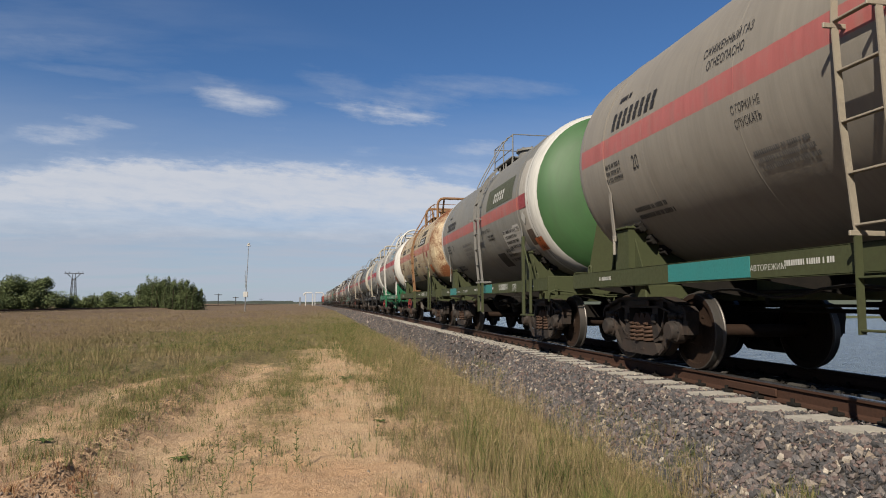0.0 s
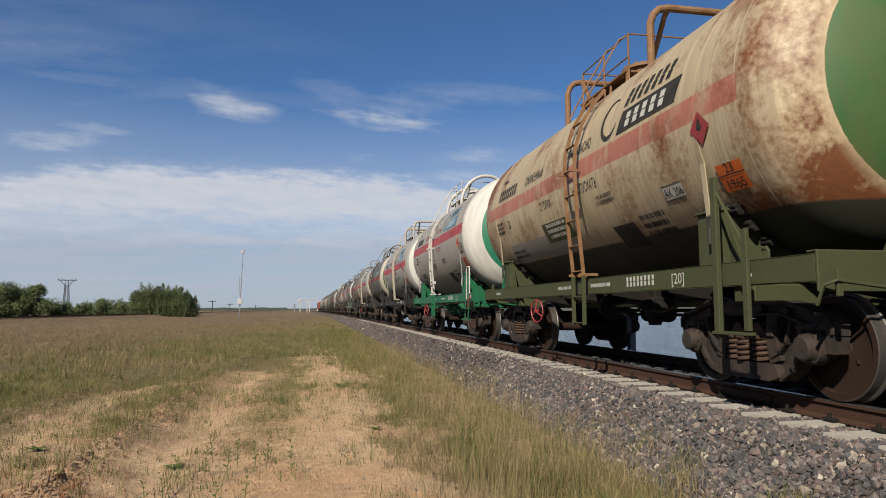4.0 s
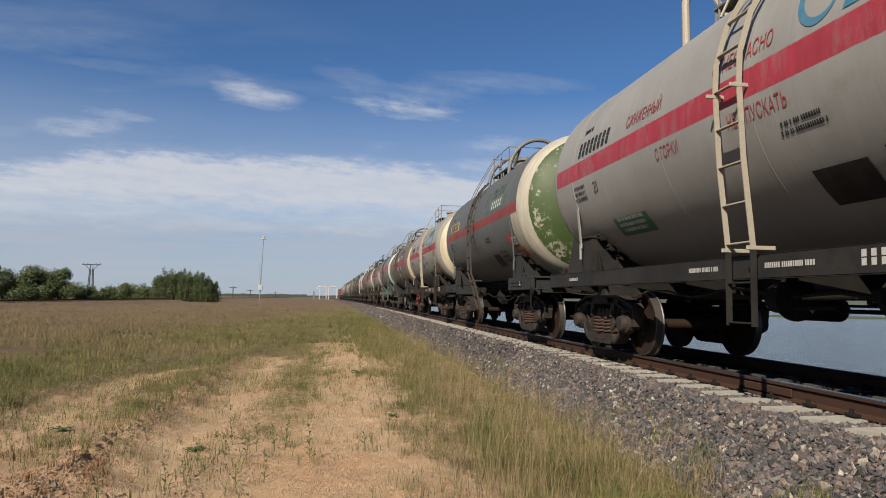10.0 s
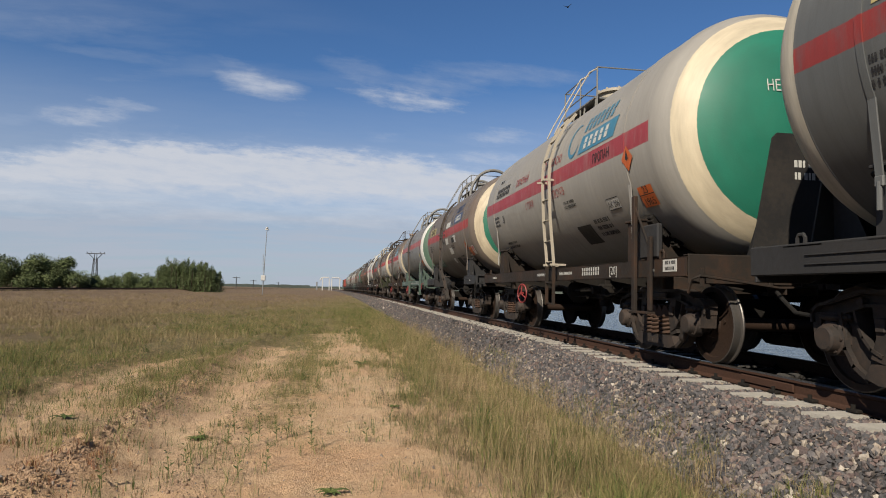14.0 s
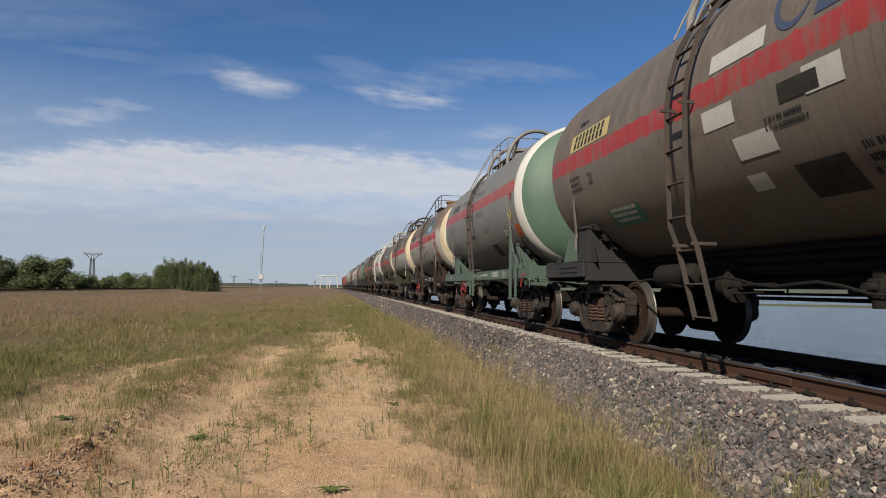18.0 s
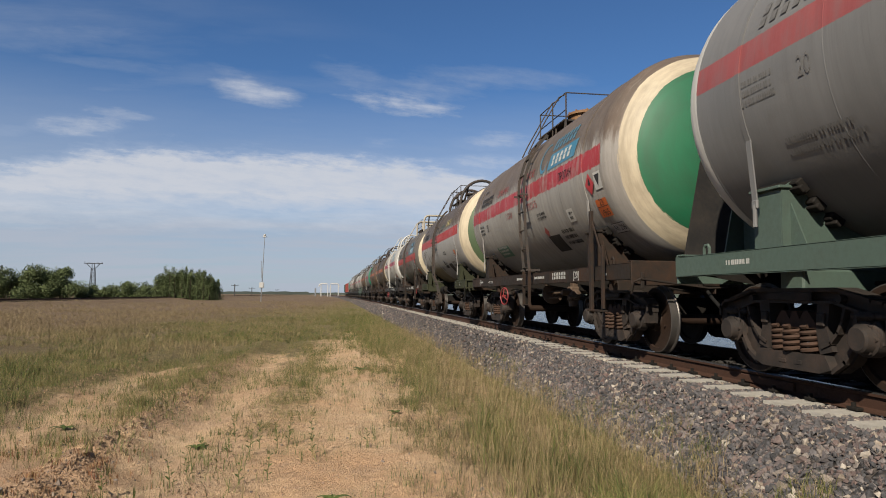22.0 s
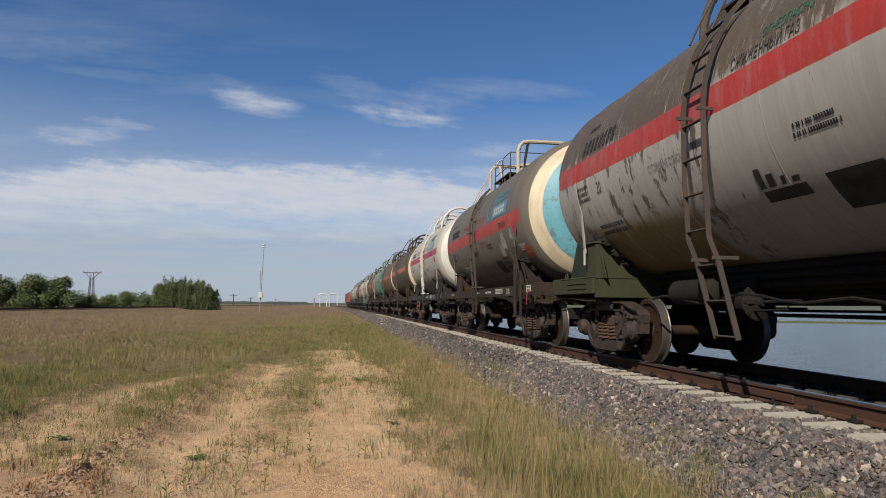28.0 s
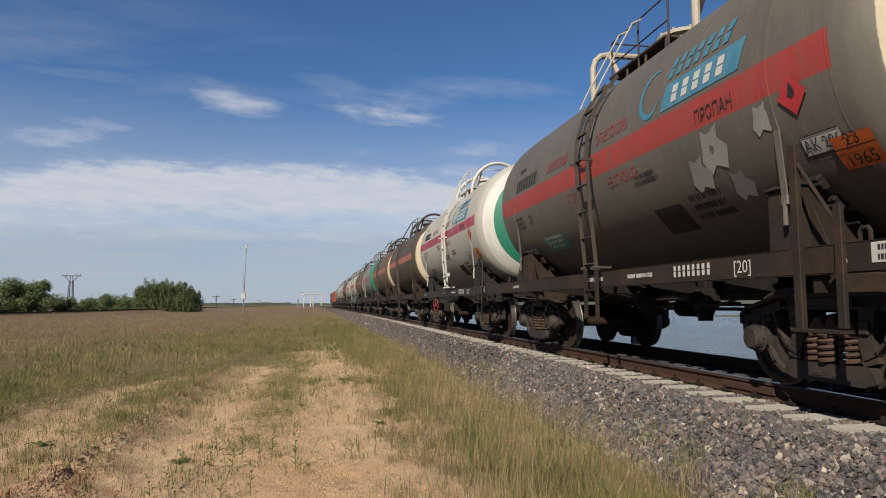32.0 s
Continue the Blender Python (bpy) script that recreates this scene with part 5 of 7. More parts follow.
def dress_brown(car, st):
    writing(car, st, M_LETTER, M_LETTER, number_ground=M_SIGNY, gas=False, hump=False, owner=M_SIGNG)
    logo(car, -2.5, st, plate=plain("worn_blue", (0.07, 0.10, 0.19), 0.6))
    plates(car, -3.80, card=-0.12, drop=0.40, on=(-0.46, 1.96), card_z=1.86)
    p = part("triangle_card", on_side(panel(0.32, 0.30), -4.64, 1.98, 1.0, 0.012), M_SIGNW, car, "white card with a red triangle")
    part("triangle_mark", on_side(([(0.0, 0.21), (0.23, 0.21), (0.115, 0.0)], [(2, 1, 0)], 0.23), -4.64, 2.03, 1.0, 0.016), M_SIGNR, p)
    part("dark_panel", on_side(panel(0.5, 0.17), -1.75, 2.52, 1.0, 0.009), M_SIGND, car, "dark painted rectangle")
    for y, z, w, h in ((-0.9, 3.10, 0.9, 0.20), (-0.55, 2.52, 0.55, 0.22), (-1.0, 2.15, 0.6, 0.24), (-2.05, 2.50, 0.45, 0.24), (-0.8, 1.85, 0.3, 0.2)):
        part("paint_patch", on_side(panel(w, h), y, z, 1.0, 0.0065), M_SIGNW, car, "patch of pale paint")
    end_writing(car)


def dress_sage(car, st):
    writing(car, st, M_FADED, M_FADED)
    plates(car, -4.15, rhomb=M_SIGNY, tri=True, drop=0.14)
    sill_writing(car)
    brake_notice(car, -0.52, 0.075)
    end_writing(car)


def dress_weathered(car, st):
    dress_logo(car, st, rhomb=M_SIGNR, owner=M_SIGNG, at=-4.18, card=-0.32, drop=0.12, on=(-0.22, 2.05), card_z=1.80)
    brake_notice(car)
    p = part("triangle_card", on_side(panel(0.27, 0.27), -4.50, 2.45, 1.0, 0.012), M_SIGNW, car, "white card with a dark triangle")
    part("triangle_mark", on_side(([(0.0, 0.19), (0.20, 0.19), (0.10, 0.0)], [(2, 1, 0)], 0.20), -4.50, 2.49, 1.0, 0.016), M_LETTER, p)
    p = part("label_card", on_side(panel(0.30, 0.24), -3.00, 2.12, 1.0, 0.008), M_SIGNW, car, "small white card with a dark border")
    part("small_writing", on_side(lines(2, 4), -3.00, 2.24, 0.05, 0.012), M_LETTER, p)
    part("danger_label", on_side(diamond(), -1.42, 1.98, 0.24, 0.009), M_LETTERR, car, "small worn red label")
    part("ring_mark", on_sill(crescent(), 4.25, 1.10, 0.14), M_LETTERW, car)


def dress_grimy(car, st):
    writing(car, st, M_LETTER, M_SIGNG, gas=False, hump=False)
    part("gas_notice", on_side(glyphs("ОГНЕОПАСНО"), -1.25, st[1] + 0.19, 0.11, 0.008, squeeze=0.66), M_SIGNG, car, "stencilled notice")
    part("gas_notice", on_side(glyphs("СЖИЖЕННЫЙ ГАЗ"), -0.95, st[1] + 0.02, 0.13, 0.008, squeeze=0.62), M_LETTER, car, "stencilled notice")
    part("hump_notice", on_side(glyphs("С ГОРКИ НЕ СПУСКАТЬ"), 0.9, st[0] - 0.32, 0.10, 0.008, squeeze=0.62), M_FADED, car, "stencilled shunting notice")
    part("dark_panel", on_side(panel(0.60, 0.13), -0.80, 1.87, 1.0, 0.007), M_SIGND, car, "worn remains of a dark panel")
    for dy, w, h in ((0.26, 0.09, 0.22), (0.12, 0.10, 0.14), (-0.04, 0.06, 0.09), (-0.20, 0.10, 0.06)):
        part("dark_flake", on_side(panel(w, h, 4, 0.02), -0.80 + dy, 1.995, 1.0, 0.007), M_SIGND, car)
    part("bar_writing", on_side(bars(5), -2.6, st[1] + 0.14, 0.22, 0.011, 0.2, 1.6), M_SIGNY, car)
    part("flame_disc", on_side(panel(0.26, 0.26), -3.5, 2.15, 1.0, 0.008), M_SIGNO, car)
    plates(car, -4.2, rhomb=None, orange=False, tri=False)


def dress_blue(car, st):
    dress_logo(car, st, rhomb=M_SIGNR, at=-4.20, card=-0.12, drop=0.12, on=(-0.40, 1.90), card_z=2.06, owner=M_SIGNT)
    end_label(car)
    scuffed = plain("scuffed_paint", (0.40, 0.40, 0.39), 0.6, 0, 0.5, 6)
    for y, z, size in ((-2.62, 2.02, 0.42), (-2.98, 2.16, 0.50), (-3.16, 1.86, 0.36), (-3.78, 2.34, 0.30)):
        part("scuffed_patch", on_side(([(0.0, 0.3), (0.15, 0.0), (0.4, 0.18), (0.72, 0.05), (0.95, 0.5), (0.7, 0.72), (0.78, 1.0), (0.42, 0.84), (0.2, 0.95), (0.12, 0.55)], [tuple(range(10))], 1.0), y, z, size, 0.0065), scuffed, car, "scuffed pale blot of paint")


RED1, RED2, RED3 = (0.47, 0.065, 0.075), (0.50, 0.16, 0.15), (0.36, 0.05, 0.045)
tank_wagon("grey-beige tank wagon with a faded pink stripe on an olive frame", tank_paint("beige_tank", (0.42, 0.385, 0.33), (0.55, 0.17, 0.16), (0.42, 0.385, 0.33), None, 0.22, stripe_z=(2.83, 3.1)),
           F_OLIVE, T_BEIGE, 0, wheel_red=False, dress=dress_first, stripe=(2.83, 3.1), ladder_y=-0.69)
tank_wagon("grey tank wagon with a green end and white ring", tank_paint("grey_tank", (0.33, 0.325, 0.295), (0.52, 0.15, 0.13), WHITE, (0.060, 0.165, 0.055), 0.3, ring_at=4.48, disc=1.52, stripe_z=(2.7, 2.97), cap=(4.08, (0.56, 0.53, 0.47), True), stain=0.45),
           F_OLIVE, T_GREY, 1, posts=True, wheel_red=False, dress=dress_olive, stripe=(2.7, 2.97), ladder_y=-0.69)
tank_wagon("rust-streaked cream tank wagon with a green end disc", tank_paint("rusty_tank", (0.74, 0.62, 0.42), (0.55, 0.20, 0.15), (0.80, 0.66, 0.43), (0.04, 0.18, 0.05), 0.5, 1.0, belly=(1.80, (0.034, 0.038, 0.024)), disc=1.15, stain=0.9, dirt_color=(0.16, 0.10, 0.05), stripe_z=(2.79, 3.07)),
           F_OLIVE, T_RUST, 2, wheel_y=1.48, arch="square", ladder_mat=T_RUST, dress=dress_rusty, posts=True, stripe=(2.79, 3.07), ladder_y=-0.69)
tank_wagon("pale tank wagon with white ends on a bright green frame", tank_paint("pale_tank", (0.50, 0.475, 0.43), RED1, WHITE, (0.015, 0.24, 0.13), 0.18, ring_at=4.58, disc=1.20, stripe_z=(2.93, 3.22)),
           F_GREEN, T_WHITE, 3, rail_mat=T_WHITE, wheel_y=2.0, red_lever=True, gear=F_GREEN, arch="round", dress=dress_green, lever=True, stripe=(2.93, 3.22))
tank_wagon("clean light grey tank wagon on a black frame", tank_paint("light_tank", (0.48, 0.475, 0.455), (0.50, 0.05, 0.08), WHITE, (0.01, 0.22, 0.125), 0.12, disc=1.27, stripe_z=(2.78, 3.07)),
           F_BLACK, T_CREAM, 4, rails=T_GREY, arch="square", dress=dress_black, posts=True, wheel_red=False, stripe=(2.78, 3.07), ladder_y=-0.69)
tank_wagon("dark grey frameless tank wagon with a flaking olive end", tank_paint("dark_tank", (0.185, 0.195, 0.197), RED3, (0.68, 0.63, 0.52), (0.065, 0.115, 0.024), 0.3, flake=0.75, flake_at=0.42, ring_at=4.62, disc=1.45, stripe_z=(2.76, 2.99), cap=(4.1, (0.62, 0.57, 0.46), False), stain=0.5),
           F_GREY, T_GREY, 5, framed=False, arch="round", ladder_mat=T_DARK, dress=dress_dark, wheel_red=False, stripe=(2.76, 2.99))
tank_wagon("pale tank wagon with a cream ring on a brown frame", tank_paint("soft_grey_tank", (0.47, 0.45, 0.41), (0.42, 0.06, 0.08), CREAM, (0.01, 0.22, 0.14), 0.2, disc=1.24, stripe_z=(2.79, 3.07)),
           F_BROWN, T_CREAM, 6, wheel_y=1.48, rails=T_GREY, dress=dress_green, posts=True, stripe=(2.79, 3.07), ladder_y=-0.69)
tank_wagon("brown weathered frameless tank wagon with a cream ring and green disc", tank_paint("brown_tank", (0.25, 0.215, 0.185), (0.48, 0.05, 0.055), CREAM, (0.01, 0.20, 0.125), 0.3, 0.15, disc=1.24, stripe_z=(2.79, 3.07), rag=0.16, stain=0.95, peel=0.3),
           F_GREY, T_GREY, 7, framed=False, arch="round", ladder_mat=T_DARK, dress=dress_brown, wheel_red=False, stripe=(2.79, 3.07))
tank_wagon("slate grey tank wagon on a sage green frame", tank_paint("slate_tank", (0.29, 0.29, 0.29), (0.42, 0.11, 0.11), WHITE, (0.115, 0.20, 0.145), 0.2, ring_at=4.64, disc=1.52, stripe_z=(3.0, 3.29)),
           F_SAGE, T_GREY, 8, red_lever=True, arch="round", ladder_mat=T_DARK, dress=dress_sage, posts=True, stripe=(3.0, 3.29))
tank_wagon("streaked grey tank wagon with a rusty dome on a brown frame", tank_paint("streaked_tank", (0.54, 0.52, 0.48), (0.52, 0.045, 0.06), CREAM, (0.012, 0.19, 0.085), 0.42, 0.1, peel=0.35, top=(0.19, 0.145, 0.11), disc=1.24, stripe_z=(2.79, 3.11), rag=0.14, stain=0.8),
           F_BROWN, T_DARK, 9, wheel_y=1.48, gear=T_RUSTED, dome=T_RUST, dress=dress_weathered, posts=True, stripe=(2.79, 3.11), ladder_y=-0.69)
tank_wagon("grimy silver frameless tank wagon with a bright red stripe", tank_paint("grimy_tank", (0.56, 0.55, 0.53), (0.50, 0.045, 0.04), CREAM, (0.10, 0.16, 0.075), 0.26, 0.1, peel=0.95, ochre=0.85, top=(0.16, 0.13, 0.10), ring_at=4.80, disc=1.34, stripe_z=(2.84, 3.17), stain=0.28),
           F_MOSS, T_DARK, 10, framed=False, shield=F_PINE, arch="round", dress=dress_grimy, wheel_red=False, stripe=(2.84, 3.17))
tank_wagon("brown-grey tank wagon with a worn light blue end disc", tank_paint("umber_tank", (0.20, 0.18, 0.155), (0.48, 0.06, 0.05), CREAM, (0.16, 0.48, 0.62), 0.3, flake=0.6, flake_color=(0.16, 0.15, 0.12), peel=0.2, disc=1.24, stripe_z=(2.64, 2.97)),
           F_BROWN, T_CREAM, 11, shield=F_PINE, ladder_mat=T_DARK, rails=T_DARK, red_lever=True, arch="square", dress=dress_blue, posts=True, wheel_red=False, stripe=(2.64, 2.97))
tank_wagon("white tank wagon with a crimson stripe and green end", tank_paint("white_tank", (0.62, 0.60, 0.55), (0.42, 0.05, 0.10), WHITE, (0.01, 0.22, 0.14), 0.15, disc=1.24, stripe_z=(2.85, 3.12)),
           F_BLACK, T_WHITE, 12, arch="round", dress=dress_green, lever=True, stripe=(2.85, 3.12), ladder_y=-0.69)
far_paint = {
    "brown": tank_paint("far_brown_tank", (0.115, 0.085, 0.06), (0.50, 0.16, 0.08), CREAM, (0.05, 0.075, 0.04), 0.3),
    "rust": tank_paint("far_rust_tank", (0.17, 0.12, 0.08), (0.48, 0.17, 0.09), CREAM, (0.05, 0.075, 0.04), 0.3, 0.2),
    "grey": tank_paint("far_grey_tank", (0.30, 0.30, 0.29), (0.42, 0.09, 0.12), (0.02, 0.30, 0.18), (0.02, 0.30, 0.18), 0.25, ring_at=4.3),
    "white": tank_paint("far_white_tank", (0.55, 0.53, 0.48), (0.42, 0.07, 0.10), WHITE, (0.01, 0.22, 0.14), 0.2),
}
for k, tone, fr in ((13, "brown", F_BROWN), (14, "rust", F_BROWN), (15, "grey", F_BLACK), (16, "rust", F_BLACK), (17, "white", F_SAGE), (18, "white", F_GREY), (19, "brown", F_BLACK),
                    (20, "white", F_BLACK), (21, "white", F_GREY), (22, "grey", F_BLACK)):
    tank_wagon("weathered %s tank wagon far along the train" % tone, far_paint[tone], fr, T_DARK if tone in ("brown", "rust") else T_GREY, k, arch="round" if k % 3 else "square", fine=False, wheel_red=False)


def covered_wagon(label, paint, k):
    """High-sided goods wagon with ribbed walls at the train's far end."""
    car = thing("goods_wagon", label, "goods wagon", "goods wagons at the far end of the train")
    s = Shape().box((0, 0, 1.2), (2.9, 11.0, 0.3), 0.02)
    part("underframe", s, M_IRON, car, "", None, "box_frame")
    for q in (-1, 1):
        s = Shape().box((0, 0, 2.55), (0.06, 11.0, 2.4), 0.02)
        for i in range(9):
            s.box((q * 0.07, -5.4 + i * 1.35, 2.55), (0.10, 0.12, 2.4), 0.02)
        part("side_wall", s, paint, car, "", pose(q * 1.45, 0, 0), ("box_side", q))
        part("end_wall", Shape().box((0, 0, 2.55), (2.84, 0.06, 2.4), 0.02), paint, car, "", pose(0, q * 5.47, 0), "box_end")
    part("roof", Shape().prism([(3.75, -1.5), (4.0, -0.8), (4.08, 0), (4.0, 0.8), (3.75, 1.5)], -5.5, 5.5, "y"), paint, car, "", None, "box_roof")
    for y in AXLES:
        wheelset(car, y)
    for y in (-3.9, 3.9):
        bogie(car, y)
    wagons.append((car, k))


OXIDE = plain("red_oxide", (0.33, 0.055, 0.04), 0.6, 0, 0.2, 1.5, GRIME, 0.3)
covered_wagon("dark red goods wagon with ribbed walls", OXIDE, 23)
covered_wagon("dark red goods wagon with ribbed walls", OXIDE, 24)
covered_wagon("dull green goods wagon with ribbed walls", plain("dull_green", (0.05, 0.10, 0.085), 0.6), 25)


# ---- ground ----
def hash_noise(x, y, scale, seed=0.0):
    return noise.noise((x * scale + seed, y * scale - seed, seed * 0.37))


def ground_height(x, y):
    """Sandy verge by the track, a low bank with a second line far to the side, and the lake bed."""
    z = GROUND
    if x > 9.2:
        z -= min(1.0, (x - 9.2) / 2.2) * 2.6
    if x < 1.5:
        near = max(0.0, 1 - math.hypot(x, y) / 60)
        z += near * (0.05 * hash_noise(x, y, 0.6, 3) + 0.030 * hash_noise(x, y, 2.3, 7) + 0.022 * hash_noise(x, y, 6.1, 13) + 0.012 * hash_noise(x, y, 14.0, 17))
        for rut in (-1.65, -3.65):
            d = (x - rut - 0.08 * math.sin(y * 0.4)) / 0.30
            z -= near * 0.11 * math.exp(-d * d)
            d = (x - rut + 0.62 + 0.06 * hash_noise(x, y, 1.2, 8)) / 0.17
            z += near * 0.13 * math.exp(-d * d) * (0.6 + 0.8 * hash_noise(x, y, 3.0, 5) + 0.45 * hash_noise(x, y, 9.0, 6))
    b = min(1.0, max(0.0, 1 - (abs(x + 36) - 2.2) / 3.0))
    z += 0.45 * b * b * (3 - 2 * b)
    return z


def axis_steps(cuts):
    out = []
    for a, b, step in cuts:
        n = max(1, round((b - a) / step))
        out += [a + (b - a) * i / n for i in range(n)]
    return out + [cuts[-1][1]]


m, g = material("sandy_ground")
x, y, z = g.xyz(g.obj)
big, mid, small, grit = g.noise(g.obj, 0.07, 5), g.noise(g.obj, 0.9, 6, 0.6), g.noise(g.obj, 9.0, 6, 0.7), g.noise(g.obj, 85.0, 4, 0.7)
sand = g.mix(g.step(mid, 0.3, 0.7), (0.92, 0.58, 0.33), (1.0, 0.74, 0.46))
sand = g.mix(g.step(small, 0.48, 0.72, 0.0, 0.6), sand, (0.66, 0.40, 0.22))
sand = g.mix(g.step(g.noise(g.obj, 2.6, 5, 0.6), 0.52, 0.72, 0.0, 0.6), sand, (0.62, 0.42, 0.27))
sand = g.mix(g.step(grit, 0.58, 0.68, 0.0, 0.5), sand, (0.98, 0.80, 0.60))
sand = g.mix(g.step(g.noise(g.obj, 38.0, 5, 0.7), 0.60, 0.68, 0.0, 0.6), sand, (0.36, 0.23, 0.14))
turf = g.mix(g.step(mid, 0.3, 0.7), (0.20, 0.175, 0.055), (0.40, 0.29, 0.15))
turf = g.mix(g.step(small, 0.45, 0.62, 0.0, 0.8), turf, (0.085, 0.088, 0.028))
turf = g.mix(g.step(grit, 0.56, 0.66, 0.0, 0.5), turf, (0.50, 0.40, 0.22))
heath = g.mix(g.step(mid, 0.35, 0.65), (0.19, 0.125, 0.075), (0.34, 0.24, 0.145))
heath = g.mix(g.step(small, 0.45, 0.65, 0.0, 0.7), heath, (0.10, 0.075, 0.045))
side = g.math("ADD", x, g.math("MULTIPLY", g.math("SUBTRACT", mid, 0.5), 5.0))
field = g.mix(g.step(g.math("ADD", side, g.math("MULTIPLY", y, -0.10)), -6.0, -14.0), turf, heath)
away = g.math("ADD", g.math("MULTIPLY", g.math("SUBTRACT", -1.0, x), 0.45), g.math("MULTIPLY", g.math("SUBTRACT", y, 13.0), 0.22))
# the bare middle lane reaches farther out
lane = g.step(g.math("ABSOLUTE", g.math("SUBTRACT", x, g.math("ADD", 0.1, g.math("MULTIPLY", y, 0.03)))), 0.4, 2.0, 3.6, 0.0)
lane = g.math("MULTIPLY", lane, g.step(y, 40.0, 18.0))
# the wheel ruts stay bare for a while, with a grassed strip between them
wander = g.math("ADD", x, g.math("MULTIPLY", g.math("SUBTRACT", mid, 0.5), 0.5))
for rut, wide, end in ((1.65, 0.62, 19.0), (3.60, 0.60, 16.0)):
    lane = g.math("MAXIMUM", lane, g.math("MULTIPLY", g.step(g.math("ABSOLUTE", g.math("ADD", wander, rut)), wide * 0.4, wide, 4.0, 0.0), g.step(y, end, end - 5.0)))
strip = g.math("MULTIPLY", g.math("MULTIPLY", g.step(g.math("ABSOLUTE", g.math("ADD", wander, 0.68)), 0.42, 0.18), g.step(y, 7.2, 9.5)), g.math("MULTIPLY", g.step(y, 21.0, 16.0), g.step(small, 0.36, 0.60, 0.1, 0.7)))
grown = g.step(g.math("SUBTRACT", g.math("ADD", away, g.math("MULTIPLY", g.math("SUBTRACT", mid, 0.5), 7.0)), lane), -0.6, 1.2)
# grassed soil of the verge, along the foot of the ballast
# browner soil between and beside the ruts
soil = g.math("MULTIPLY", g.step(g.math("ADD", g.noise(g.obj, 0.6, 5, 0.65), g.math("MULTIPLY", small, 0.25)), 0.52, 0.70), g.step(x, -0.4, -1.9, 0.12, 0.55))
sand = g.mix(soil, sand, (0.56, 0.37, 0.235))
foot = g.math("MULTIPLY", g.step(g.math("ADD", x, g.math("MULTIPLY", g.math("SUBTRACT", mid, 0.5), 2.4)), 1.15, 1.85), g.step(small, 0.34, 0.60, 0.15, 0.75))
grown = g.math("MAXIMUM", g.math("MAXIMUM", grown, strip), foot)
g.surface(g.mix(grown, sand, field), 0.95, 0, g.math("ADD", g.math("MULTIPLY", small, 1.0), g.math("MULTIPLY", grit, 0.45)), 0.055, 1.0, 0.2)
M_GROUND = m

xs = axis_steps([(-2500, -300, 550), (-300, -60, 22), (-60, -44, 4.0), (-44, -28, 0.8), (-28, -8, 1.5), (-8, -4, 0.4), (-4, 2.4, 0.045), (2.4, 9.2, 0.5), (9.2, 12, 0.4), (12, 2500, 600)])
ys = axis_steps([(-400, -6, 40), (-6, 1.5, 0.6), (1.5, 4.8, 0.5), (4.8, 9.5, 0.045), (9.5, 15, 0.12), (15, 26, 0.4), (26, 120, 4.0), (120, 400, 40), (400, 3500, 500)])
vs = [(a, b, ground_height(a, b)) for b in ys for a in xs]
nx = len(xs)
fs = [(j * nx + i, j * nx + i + 1, (j + 1) * nx + i + 1, (j + 1) * nx + i) for j in range(len(ys) - 1) for i in range(nx - 1)]
me = bpy.data.meshes.new("ground")
me.from_pydata(vs, [], fs)
me.shade_smooth()
me.materials.append(M_GROUND)
ground = tagged(new("ground", me), "sandy verge with wheel ruts running into dry grassland", "ground", kind="structure")

# ---- water ----
m, g = material("lake_water")
wave = g.noise(g.vmath("MULTIPLY", g.obj, (1.0, 0.55, 1.0)), 0.9, 7, 0.7)
swell = g.noise(g.obj, 0.05, 4)
# pale ripple streaks painted into the colour, in place of broken reflections
painted_chop = g.step(g.noise(g.vmath("MULTIPLY", g.obj, (0.5, 1.6, 1.0)), 0.8, 6, 0.65), 0.42, 0.62, 0.0, 0.55)
p = g.surface(g.mix(painted_chop, g.mix(swell, (0.07, 0.105, 0.16), (0.12, 0.17, 0.24)), (0.26, 0.33, 0.43)), 0.10, 0, wave, 0.5, 1.0, 0.5)
s = Shape().add([(10.5, -600, 0), (2600, -600, 0), (2600, 3000, 0), (10.5, 3000, 0)], [(0, 1, 2, 3)])
part("water", s, m, None, "", pose(0, 0, -2.4))
tagged(bpy.data.objects["water"], "rippled grey-blue lake beside the embankment", "water", kind="structure")

# ---- track ----
m, g = material("ballast_bed")
a, b = g.noise(g.obj, 22, 5, 0.7), g.noise(g.obj, 1.2, 4)
v = g.n("ShaderNodeTexVoronoi")
g.put(v.inputs["Vector"], g.obj)
v.inputs["Scale"].default_value = 19.0
tone = g.mix(g.step(g.xyz(v.outputs["Color"])[0], 0.1, 0.9), (0.105, 0.096, 0.093), (0.26, 0.23, 0.21))
# gaps between the stones darkened in the colour, for the shade in them
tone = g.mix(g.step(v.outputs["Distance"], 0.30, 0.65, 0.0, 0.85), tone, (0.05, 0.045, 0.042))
tone = g.mix(g.math("MULTIPLY", b, 0.4), tone, (0.20, 0.15, 0.12))
